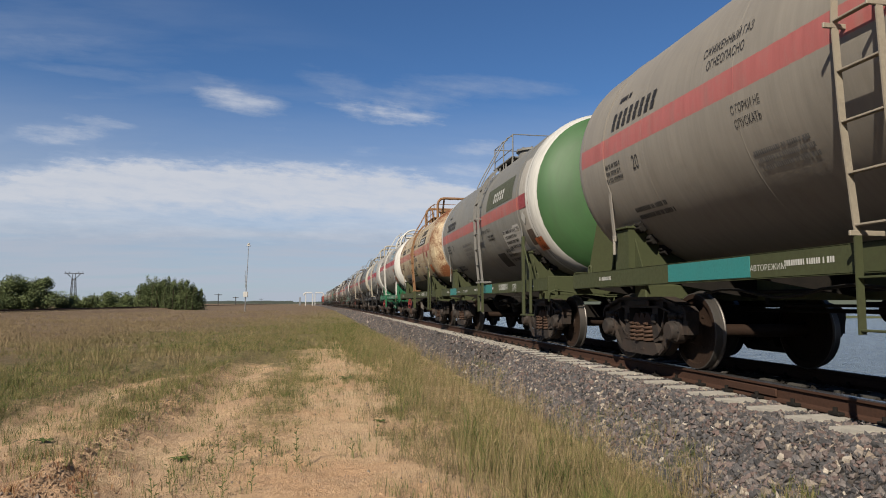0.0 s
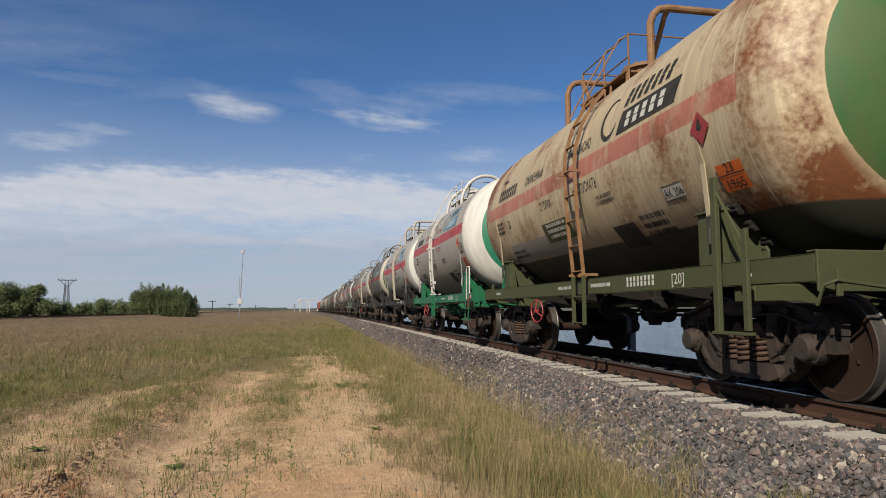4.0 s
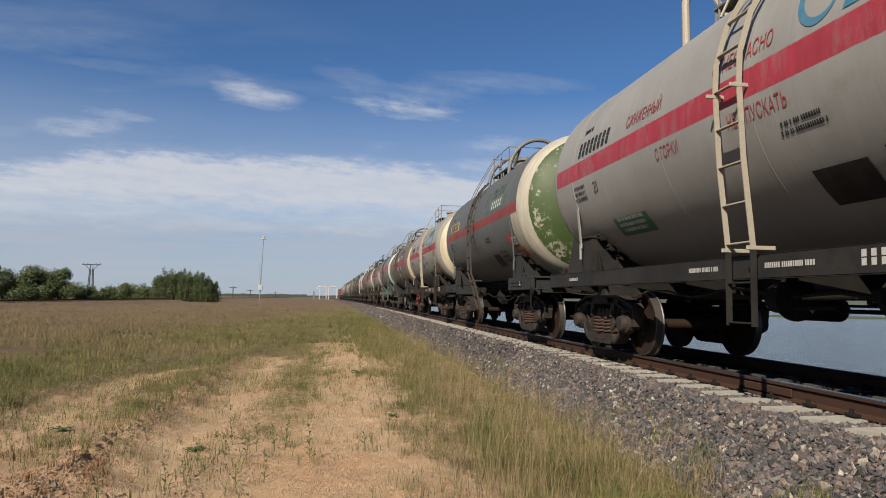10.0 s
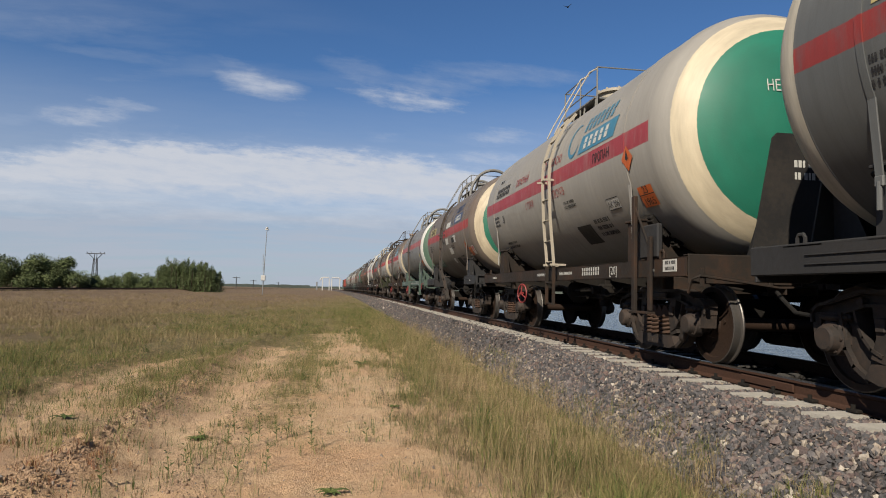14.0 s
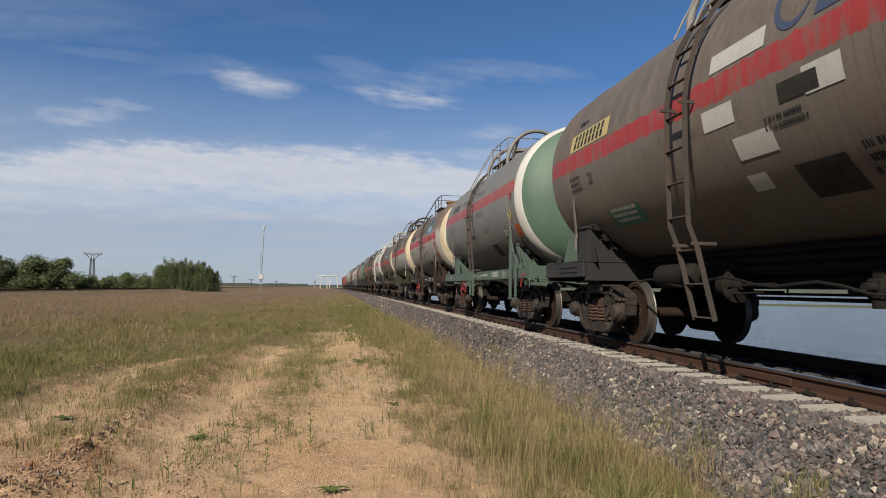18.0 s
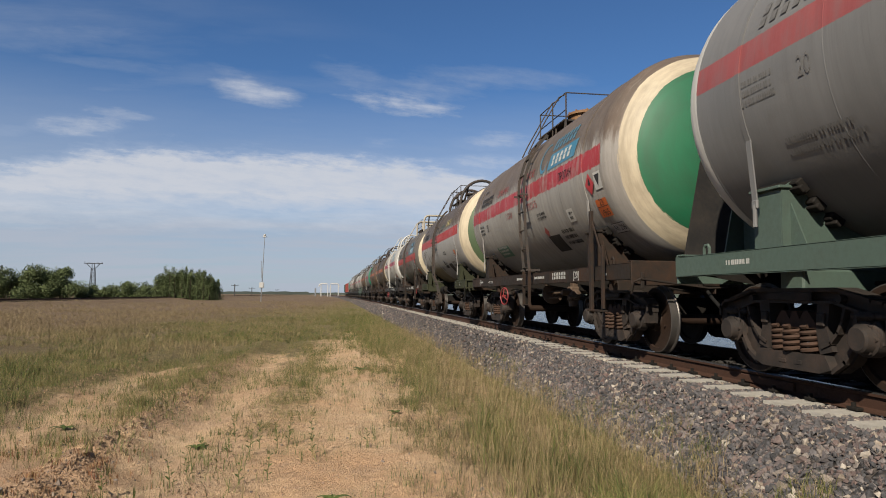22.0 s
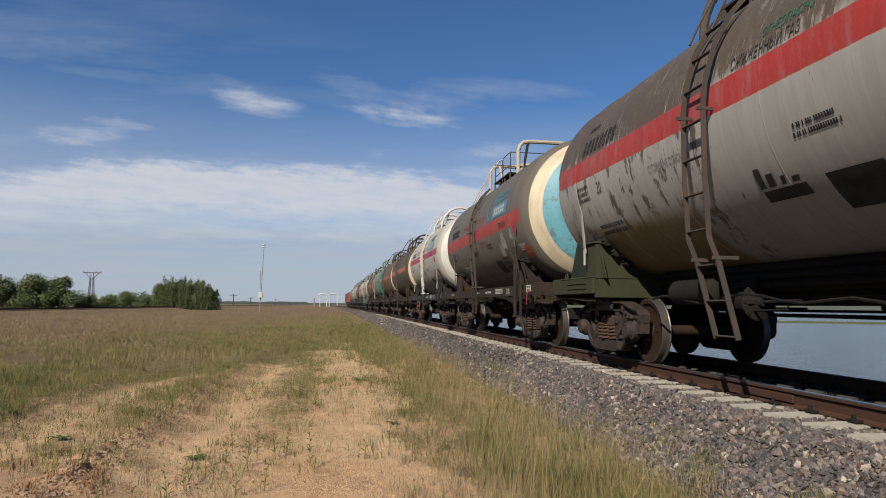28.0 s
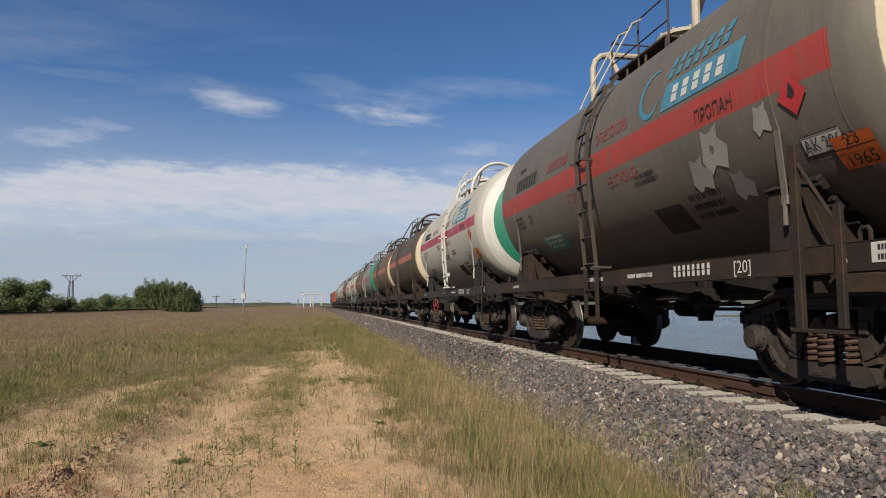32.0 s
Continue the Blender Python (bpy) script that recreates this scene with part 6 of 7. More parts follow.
# painted-in shade of the train, with oily brake dust, past the near rail
oily_shade = g.step(g.math("SUBTRACT", g.xyz(g.obj)[0], TRACK), -0.95, -0.75, 0.0, 0.93)
g.surface(g.mix(oily_shade, tone, (0.02, 0.018, 0.016)), 0.9, 0, v.outputs["Distance"], -0.06, 1.0, 0.25)
M_BALLAST = m
m, g = material("ballast_stone")
rnd = g.n("ShaderNodeNewGeometry").outputs["Random Per Island"]
ramp = g.n("ShaderNodeValToRGB")
g.put(ramp.inputs[0], rnd)
el = ramp.color_ramp.elements
el[0].color, el[1].color = (0.050, 0.047, 0.050, 1), (0.78, 0.70, 0.59, 1)
for at, c in ((0.28, (0.095, 0.090, 0.096)), (0.50, (0.158, 0.141, 0.142)), (0.66, (0.215, 0.132, 0.112)), (0.86, (0.28, 0.245, 0.232)), (0.965, (0.46, 0.36, 0.27))):
    e = el.new(at)
    e.color = (*c, 1)
ramp.color_ramp.interpolation = "LINEAR"
grain = g.noise(g.obj, 55, 4, 0.7)
g.surface(g.mix(g.step(grain, 0.3, 0.7), g.mix(0.45, ramp.outputs[0], (0, 0, 0)), g.mix(0.06, ramp.outputs[0], (1, 1, 1))), 0.85, 0, grain, 0.006, 0.6, 0.3)
M_STONE = m

SHOULDER, TOE = 3.55, 2.75          # the ballast's upper and lower edges on the near side
RAILBED = -0.212


def ballast_height(x):
    """Height of the ballast across the track."""
    q = abs(x - TRACK)
    top, foot = TRACK - SHOULDER, TRACK - TOE
    if q < 1.40:
        return RAILBED
    if q < top:
        return RAILBED + 0.012 * min(1.0, (q - 1.40) / 0.20)
    k = min(1.0, (q - top) / (foot - top))
    return RAILBED + (GROUND - 0.06 - RAILBED) * (k ** 1.15)


s = Shape()
cut = [TRACK - 3.1, TOE, 2.95, 3.15, 3.35, SHOULDER, TRACK - 1.6, TRACK - 1.4, TRACK, 6.8, 7.35, 7.6, 8.15, TRACK + 3.4]
line = [(x, ballast_height(x)) for x in cut]
line[0], line[-1] = (cut[0], GROUND - 0.12), (cut[-1], GROUND - 0.12)
yy = [-60, 0, 3, 6, 9, 12, 15, 24, 40, 60, 80, 100, 130, 160, 200, 250, 300, 350, 400, 500, 600]
s.add([(x + middle(y) - TRACK, y, z) for y in yy for x, z in line], [(j * len(line) + i, j * len(line) + i + 1, (j + 1) * len(line) + i + 1, (j + 1) * len(line) + i) for j in range(len(yy) - 1) for i in range(len(line) - 1)])
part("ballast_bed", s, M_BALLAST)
tagged(bpy.data.objects["ballast_bed"], "grey crushed-stone ballast of the railway line", "ballast", kind="structure")

RAIL_PROFILE = [(-0.0375, -0.012), (-0.030, -0.001), (0.030, -0.001), (0.0375, -0.012), (0.036, -0.036), (0.010, -0.052), (0.009, -0.145), (0.022, -0.160), (0.075, -0.172), (0.075, -0.180), (-0.075, -0.180), (-0.075, -0.172), (-0.022, -0.160), (-0.009, -0.145), (-0.010, -0.052), (-0.036, -0.036)]
for q in (-1, 1):
    s = Shape()
    n = len(RAIL_PROFILE)
    cuts = [-60, 0, 6.62, 6.63, 15, 31.6, 31.61, 45, 60, 80, 100, 130, 160, 200, 250, 300, 350, 400, 500, 600]
    for y0, y1 in zip(cuts, cuts[1:]):
        if y1 - y0 < 0.02:
            continue
        o = [(x + middle(y0) - TRACK, y0, z) for x, z in RAIL_PROFILE] + [(x + middle(y1) - TRACK, y1, z) for x, z in RAIL_PROFILE]
        s.slot = 0
        ends = [tuple(range(n)), tuple(range(n, 2 * n))[::-1]] if y0 in (-60, 6.63, 31.61) or y1 in (6.62, 31.6) else []
        s.add(o, [(i, (i + 1) % n, n + (i + 1) % n, n + i) for i in range(n) if i > 2] + ends)
        s.slot = 1
        s.add(o, [(i, (i + 1) % n, n + (i + 1) % n, n + i) for i in range(3)])
    rail = tagged(part("rail", s, [M_RAIL, M_RAILTOP], None, "", pose(TRACK + q * 0.797, 0, 0)), "rusty steel rail with a worn bright top", "rail", "rails", "structure")
    for side in (-1, 1):
        part("fishplate", Shape().box((side * 0.028, 6.625, -0.10), (0.022, 0.9, 0.085), 0.008), M_RAIL, rail)

SLEEPER, FOOT = 0.543, 0.403


def sleeper_shape():
    s = Shape()
    s.prism([(-0.22, -1.35), (0.0, -1.33), (0.0, -0.4), (-0.06, -0.35), (-0.06, 0.35), (0.0, 0.4), (0.0, 1.33), (-0.22, 1.35)], -0.125, 0.125, "y")
    return s


def clip_shape():
    s = Shape()
    for q in (-1, 1):
        s.box((q * 0.105, 0, 0.02), (0.07, 0.13, 0.03), 0.006)
        s.lathe([(0.0, 0.02), (0.075, 0.02), (0.075, 0.001)], "z", (q * 0.115, 0, 0.0), 8)
    return s


sleepers = thing("sleepers", "row of pale concrete sleepers under the rails", "sleepers", kind="structure")
for i in range(-4, 130):
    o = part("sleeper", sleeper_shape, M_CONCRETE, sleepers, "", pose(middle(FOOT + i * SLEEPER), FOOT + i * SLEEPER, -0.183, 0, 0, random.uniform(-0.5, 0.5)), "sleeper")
    if i < 40:
        for q in (-1, 1):
            part("rail_clip", clip_shape, M_IRON, o, "", pose(q * 0.797, 0, 0.004), "clip")


def scatter(name, count, place, size, label, category, mat, seed, sides=7):
    """Many small angular stones in one mesh."""
    rnd = np.random.RandomState(seed)
    base = []
    for i in range(12):
        pts = rnd.normal(size=(9, 3))
        pts /= np.linalg.norm(pts, axis=1)[:, None]
        bm = bmesh.new()
        for p in pts * rnd.uniform(0.75, 1.1, (9, 1)):
            bm.verts.new(p * (1.0, 0.8, 0.62))
        bmesh.ops.convex_hull(bm, input=bm.verts)
        for v in [v for v in bm.verts if not v.link_faces]:
            bm.verts.remove(v)
        bm.verts.index_update()
        bm.normal_update()
        base.append((np.array([v.co for v in bm.verts]), [tuple(v.index for v in f.verts) for f in bm.faces]))
        bm.free()
    vs, fs, o = [], [], 0
    for i in range(count):
        p = place(rnd)
        b, f = base[rnd.randint(12)]
        r = Euler(rnd.uniform(0, 6.28, 3)).to_matrix()
        vs.append(b @ np.array(r).T * (size * rnd.lognormal(0, 0.32)) + p)
        fs += [tuple(o + k for k in q) for q in f]
        o += len(b)
    me = bpy.data.meshes.new(name)
    me.from_pydata(np.concatenate(vs).tolist(), [], fs)
    me.materials.append(mat)
    return tagged(new(name, me), label, category, kind="stuff")


def off_sleeper(x, y):
    """True between the sleepers or beyond their ends."""
    if abs(x - TRACK) > 1.40:
        return True
    k = (y - FOOT) / SLEEPER
    return abs(k - round(k)) * SLEEPER > 0.172


def bed(x0, y0, deep, power):
    def place(rnd):
        while True:
            x, y = rnd.uniform(x0, 4.62), y0 + deep * rnd.uniform() ** power
            if off_sleeper(x, y):
                break
        edge = (x - TOE) * 3.0
        if edge < 0.6 and rnd.uniform() > 0.35 + edge:
            x += 0.4
        return (x + middle(y) - TRACK, y, ballast_height(x) + rnd.uniform(-0.012, 0.020 if x < 3.95 else 0.008))
    return place


def inner_bed(rnd):
    x, y = rnd.uniform(4.75, 8.0), rnd.uniform(2.5, 26)
    while not off_sleeper(x, y):
        x, y = rnd.uniform(4.75, 8.0), rnd.uniform(2.5, 26)
    return (x, y, ballast_height(x) + rnd.uniform(-0.01, 0.02))


scatter("ballast_stones", 27000, bed(TOE - 0.35, 3.1, 9.5, 1.0), 0.0285, "loose grey and pinkish crushed stones", "gravel", M_STONE, 1)
scatter("ballast_stones", 5000, bed(TOE - 0.3, -9.0, 12.0, 1.0), 0.036, "loose grey and pinkish crushed stones", "gravel", M_STONE, 11)
scatter("ballast_stones", 3600, bed(3.95, 3.4, 18.0, 1.2), 0.027, "loose grey crushed stones between the sleeper ends", "gravel", M_STONE, 10)
scatter("ballast_stones", 9000, bed(TOE - 0.2, 12.0, 30.0, 1.3), 0.034, "loose grey and pinkish crushed stones", "gravel", M_STONE, 2)
scatter("ballast_stones", 7000, bed(TOE - 0.1, 40.0, 90.0, 1.3), 0.055, "loose grey and pinkish crushed stones", "gravel", M_STONE, 4)


def sand_bits(rnd):
    y = 5.0 + 11 * rnd.uniform() ** 1.4
    x = rnd.uniform(-0.75 * y, 2.4)
    return (x, y, ground_height(x, y) + rnd.uniform(-0.004, 0.004))


def rut_bits(rnd):
    y = 5.0 + 10 * rnd.uniform() ** 1.3
    x = rnd.choice((-2.27, -2.27, -2.35, -4.25, -1.1)) + rnd.normal(0, 0.15)
    return (x, y, ground_height(x, y) + rnd.uniform(-0.005, 0.01))


def ridge_bits(rnd):
    y = 5.4 + 11 * rnd.uniform() ** 1.1
    x = -2.27 + rnd.normal(0, 0.17) - 0.05 * math.sin(y)
    return (x, y, ground_height(x, y) + rnd.uniform(-0.005, 0.012))


# stones under the train: oily, and darkened further to hold its shade
M_OILY_SHADE = plain("oily_shaded_stone", (0.032, 0.029, 0.027), 0.8, 0, 0.4, 9, (0.07, 0.055, 0.045), 0.4)
M_LUMP = plain("sand_lumps", (0.80, 0.54, 0.32), 0.95, 0, 0.2, 9, (0.45, 0.28, 0.16), 0.5)
M_PEBBLE = plain("pebbles", (0.33, 0.26, 0.21), 0.85, 0, 0.3, 9, (0.2, 0.14, 0.09), 0.5)
M_CLOD = plain("dry_clods", (0.46, 0.31, 0.20), 0.95, 0, 0.3, 9, (0.20, 0.13, 0.085), 0.5)
scatter("sand_lumps", 6000, sand_bits, 0.008, "crumbs and lumps of dry sand", "sand", M_LUMP, 8)
scatter("pebbles", 3000, sand_bits, 0.007, "small pale pebbles on the sand", "pebbles", M_PEBBLE, 5)
scatter("pebbles", 260, sand_bits, 0.02, "larger pale stones on the sand", "pebbles", M_PEBBLE, 6)
scatter("soil_clods", 5200, sand_bits, 0.008, "dark crumbs of soil on the sand", "soil", M_CLOD, 9)
scatter("soil_clods", 3600, rut_bits, 0.014, "dry clods along the wheel ruts", "soil", M_CLOD, 7)
scatter("soil_clods", 3600, ridge_bits, 0.013, "dry clods turned up in a ridge beside the rut", "soil", M_CLOD, 71)
scatter("pebbles", 140, ridge_bits, 0.018, "pale stones in the turned-up ridge", "pebbles", M_PEBBLE, 72)
scatter("ballast_stones", 5000, inner_bed, 0.030, "oily crushed stones under the train, darkened for its shade", "gravel", M_OILY_SHADE, 3)

# ---- grass ----
m, g = material("dry_grass")
rnd = g.n("ShaderNodeNewGeometry").outputs["Random Per Island"]
x, y, z = g.xyz(g.obj)
ramp = g.n("ShaderNodeValToRGB")
clump = g.noise(g.obj, 1.3, 4, 0.6)
g.put(ramp.inputs[0], g.math("ADD", g.math("MULTIPLY", g.math("POWER", rnd, 1.3), 0.66), g.math("ADD", g.step(clump, 0.38, 0.68, -0.06, 0.26), g.step(g.noise(g.obj, 6.0, 3, 0.6), 0.35, 0.65, -0.10, 0.14))))
el = ramp.color_ramp.elements
el[0].color, el[1].color = (0.070, 0.100, 0.026, 1), (0.78, 0.62, 0.38, 1)
for at, c in ((0.22, (0.140, 0.170, 0.045)), (0.46, (0.270, 0.250, 0.082)), (0.66, (0.34, 0.25, 0.125)), (0.82, (0.55, 0.43, 0.23))):
    e = el.new(at)
    e.color = (*c, 1)
# browner heath away from the track
brown = g.mix(rnd, (0.20, 0.135, 0.085), (0.52, 0.38, 0.24))
far = g.step(g.math("ADD", g.math("ADD", x, g.math("MULTIPLY", y, -0.16)), g.math("MULTIPLY", g.math("SUBTRACT", g.noise(g.obj, 0.16, 4), 0.5), 26.0)), -9.0, -18.0, 0.0, 0.75)
p = g.surface(g.mix(far, ramp.outputs[0], brown), 0.8, 0, None)
p.inputs["Specular IOR Level"].default_value = 0.2
M_GRASS = m


def grass(name, label, count, place, height, width, seed, mat=None, blades=6, lean=0.35):
    """Tufts of bent blades in one mesh."""
    rnd = np.random.RandomState(seed)
    vs, fs, o = [], [], 0
    for i in range(count):
        p = place(rnd)
        if p is None:
            continue
        px, py, k = p
        pz = max(ground_height(px, py), ballast_height(px) if px > TOE - 0.3 else -9)
        for j in range(blades):
            h = height * k * rnd.uniform(0.5, 1.15)
            a, l = rnd.uniform(0, 6.28), lean * rnd.uniform(0.1, 1.0) * h
            bx, by = px + rnd.normal(0, 0.035), py + rnd.normal(0, 0.035)
            w = width * rnd.uniform(0.5, 1.5) * max(1.0, py / 10.0) ** 0.25
            t = rnd.uniform(0, 3.14)
            dx, dy = math.cos(t) * w, math.sin(t) * w
            lx, ly = math.cos(a) * l, math.sin(a) * l
            vs += [(bx - dx, by - dy, pz - 0.01), (bx + dx, by + dy, pz - 0.01), (bx + dx * 0.7 + lx * 0.35, by + dy * 0.7 + ly * 0.35, pz + h * 0.6), (bx - dx * 0.7 + lx * 0.35, by - dy * 0.7 + ly * 0.35, pz + h * 0.6), (bx + lx, by + ly, pz + h)]
            fs += [(o, o + 1, o + 2, o + 3), (o + 3, o + 2, o + 4)]
            o += 5
    me = bpy.data.meshes.new(name)
    me.from_pydata(vs, [], fs)
    me.materials.append(mat or M_GRASS)
    return tagged(new(name, me), label, "grass", kind="stuff")


def verge_place(rnd):
    y = 3.6 + 45 * rnd.uniform() ** 1.7
    left = 1.15 + 0.40 * hash_noise(0, y, 0.45, 2) - max(0, y - 7) * 0.03
    right = 2.55 + 0.25 * hash_noise(3, y, 0.9, 4)
    x = rnd.normal((left + right) / 2 - 0.05, (right - left) * 0.33)
    if x > right + 0.15:
        return None
    c = hash_noise(x, y, 1.7, 9) + 0.5 * hash_noise(x, y, 4.5, 19)
    if rnd.uniform() > (0.08 + 1.5 * c if y < 11 else 0.35 + 1.4 * c):
        return None
    return x + middle(y) - TRACK, y, (0.30 + 0.9 * rnd.uniform() ** 2) * (0.8 + 0.7 * max(-0.3, c))


def thatch_place(rnd):
    """Low dry growth over the whole verge and in among the first stones."""
    y = 4.0 + 26 * rnd.uniform() ** 1.5
    x = rnd.uniform(0.55, 3.0)
    c = hash_noise(x, y, 1.1, 51) + 0.6 * hash_noise(x, y, 3.6, 53) - max(0.0, 1.0 - x) * 0.7 - max(0.0, x - 2.6) * 0.7
    return (x + middle(y) - TRACK, y, 0.4 + 0.9 * rnd.uniform() ** 1.5) if c > -0.08 else None


def wiry_place(rnd):
    """Thin dark weeds where the sand meets the verge."""
    y = 4.9 + 7 * rnd.uniform() ** 1.3
    x = rnd.normal(1.0, 0.32)
    return (x, y, 0.5 + 0.8 * rnd.uniform()) if hash_noise(x, y, 2.2, 57) > -0.05 else None


def stalk_place(rnd):
    y = 4.8 + 24 * rnd.uniform() ** 1.6
    x = rnd.uniform(1.2, 3.0)
    return (x, y, 0.6 + 0.6 * rnd.uniform()) if hash_noise(x, y, 0.9, 23) > -0.1 else None


def ballast_place(rnd):
    y = 3.6 + 11 * rnd.uniform() ** 1.8
    x = rnd.uniform(2.4, 3.25)
    return (x, y, 0.3 + 0.6 * rnd.uniform()) if hash_noise(x, y, 2.0, 14) > -0.08 + 0.26 * (x - 2.6) else None


def field_density(x, y):
    far = min(1.0, max(0.0, (y - 8.0 + max(0.0, -x - 2.2) * 1.9) / 7.0))
    lane = math.exp(-((x - 0.1 - 0.03 * y) / (0.8 + 0.02 * y)) ** 2) * max(0.0, 1 - y / 42)
    rut = sum(math.exp(-((x - r) / 0.45) ** 2) for r in (-1.65, -3.60)) * max(0.0, 1 - y / 20)
    tuft = (math.exp(-((x + 0.65) / 0.33) ** 2) * (0.16 if y < 8 else 0.75 if y < 17 else 0.3) + math.exp(-((x + 2.75) / 0.4) ** 2) * 0.6) * min(1.0, max(0.0, (y - 4.5) / 3))
    return max(far, tuft) * (1 - 0.97 * lane) * (1 - 0.85 * min(1, rut)) * (0.42 + 1.5 * max(-0.3, hash_noise(x, y, 0.42, 12)) + 0.9 * hash_noise(x, y, 1.5, 21))


def field_place(rnd):
    y = 5.0 + 60 * rnd.uniform() ** 1.5
    x = rnd.uniform(-0.62 * y - 1, 1.6)
    k = 0.55 + 0.9 * max(-0.2, hash_noise(x, y, 0.7, 27)) + 0.5 * rnd.uniform() ** 2
    return (x, y, k) if rnd.uniform() < field_density(x, y) else None


def weed_place(rnd):
    y = 5.0 + 8 * rnd.uniform()
    x = rnd.uniform(-0.6 * y, 1.7)
    return (x, y, 0.4 + 0.8 * rnd.uniform()) if hash_noise(x, y, 0.9, 31) > -0.05 else None


def far_place(rnd):
    y = 22 + 110 * rnd.uniform() ** 1.3
    x = rnd.uniform(-0.62 * y, 2.4)
    k = 0.6 + 1.1 * max(-0.25, hash_noise(x, y, 0.3, 28)) + 0.4 * rnd.uniform()
    return (x, y, k) if rnd.uniform() < 0.45 + 1.3 * hash_noise(x, y, 0.14, 17) else None


m, g = material("green_weeds")
rnd = g.n("ShaderNodeNewGeometry").outputs["Random Per Island"]
g.surface(g.mix(rnd, (0.075, 0.12, 0.025), (0.16, 0.19, 0.05)), 0.75, 0, None, spec=0.2)
M_WEED = m
m, g = material("straw")
rnd = g.n("ShaderNodeNewGeometry").outputs["Random Per Island"]
g.surface(g.mix(rnd, (0.24, 0.175, 0.08), (0.50, 0.39, 0.22)), 0.8, 0, None, spec=0.2)
M_STRAW = m
m, g = material("dry_thatch")
rnd = g.n("ShaderNodeNewGeometry").outputs["Random Per Island"]
tone = g.mix(g.step(g.noise(g.obj, 3.0, 4), 0.35, 0.65), g.mix(rnd, (0.16, 0.105, 0.06), (0.50, 0.37, 0.22)), g.mix(rnd, (0.12, 0.13, 0.045), (0.36, 0.30, 0.13)))
g.surface(tone, 0.85, 0, None, spec=0.15)
M_THATCH = m
M_WIRY = plain("wiry_stems", (0.13, 0.085, 0.06), 0.8, 0, 0.4, 9, (0.12, 0.14, 0.05), 0.6, 0.0005)
grass("verge_grass", "tall green and dry grass along the foot of the ballast", 12500, verge_place, 0.36, 0.0021, 11, blades=8, lean=1.15)
grass("verge_thatch", "low dry brown grass and litter along the verge", 7500, thatch_place, 0.13, 0.0017, 61, M_THATCH, blades=8, lean=1.7)
grass("wiry_weeds", "thin dark wiry weeds at the edge of the sand", 330, wiry_place, 0.24, 0.0013, 62, M_WIRY, blades=5, lean=0.8)
grass("verge_stalks", "thin dry stalks among the verge grass", 2000, stalk_place, 0.42, 0.0013, 16, M_STRAW, blades=4, lean=0.5)
grass("ballast_grass", "sparse tufts growing through the ballast edge", 2400, ballast_place, 0.20, 0.0016, 15, blades=6, lean=0.8)
grass("field_grass", "patchy green and dry grass on the sandy field", 52000, field_place, 0.21, 0.0022, 12, blades=7, lean=1.2)
grass("sand_weeds", "single green weeds and stalks on bare sand", 1500, weed_place, 0.14, 0.0022, 14, M_WEED, blades=5, lean=0.6)


def seed_heads(name, label, count, seed):
    """Thin bent stems that end in a loose tuft of seeds, in one mesh."""
    rnd = np.random.RandomState(seed)
    vs, fs = [], []

    def blade(p, q, w):
        d = np.array((q[1] - p[1], p[0] - q[0], 0.0))
        d = d / (np.linalg.norm(d) + 1e-6) * w
        if abs(d[0]) + abs(d[1]) < w * 0.2:
            d = np.array((w, 0.0, 0.0))
        o = len(vs)
        vs.extend([tuple(p - d), tuple(p + d), tuple(q + d * 0.5), tuple(q - d * 0.5)])
        fs.append((o, o + 1, o + 2, o + 3))
    for i in range(count):
        y = 4.7 + 13 * rnd.uniform() ** 1.5
        x = rnd.normal(1.95, 0.42)
        if x > 3.0 or hash_noise(x, y, 1.3, 9) < -0.15:
            continue
        z = max(ground_height(x, y), ballast_height(x) if x > TOE - 0.3 else -9)
        h = rnd.uniform(0.22, 0.50)
        a, l = rnd.uniform(0, 6.28), h * rnd.uniform(0.1, 0.45)
        p0 = np.array((x, y, z))
        p1 = p0 + (math.cos(a) * l * 0.3, math.sin(a) * l * 0.3, h * 0.6)
        p2 = p0 + (math.cos(a) * l, math.sin(a) * l, h)
        blade(p0, p1, 0.0012)
        blade(p1, p2, 0.0010)
        for j in range(7):
            c = p1 + (p2 - p1) * (0.45 + 0.55 * j / 6)
            blade(c, c + rnd.normal(0, 0.013, 3) + (0, 0, 0.012), 0.0018)
    me = bpy.data.meshes.new(name)
    me.from_pydata(vs, [], fs)
    me.materials.append(M_STRAW)
    return tagged(new(name, me), label, "grass", kind="stuff")


seed_heads("seed_heads", "dry grass stems with loose seed heads on the verge", 1500, 63)


def sorrel_place(rnd):
    x, y = rnd.normal(-2.6, 0.5), rnd.normal(6.2, 0.6)
    return (x, y, 0.4 + 0.6 * rnd.uniform()) if y > 5.0 and hash_noise(x, y, 1.8, 33) > 0.0 else None


def near_verge(rnd):
    y = -9.0 + 12.6 * rnd.uniform()
    x = rnd.normal(2.0, 0.45)
    return (x, y, 0.4 + 0.7 * rnd.uniform() ** 2) if x < 2.8 and hash_noise(x, y, 1.7, 9) > -0.12 else None


def left_place(rnd):
    x, y = rnd.uniform(-9.0, -1.0), 5.0 + 8 * rnd.uniform() ** 1.2
    rut = min(abs(x + 1.65), abs(x + 3.65))
    return (x, y, 0.5 + 0.7 * rnd.uniform()) if hash_noise(x, y, 1.1, 37) > 0.24 and rut > 0.25 else None


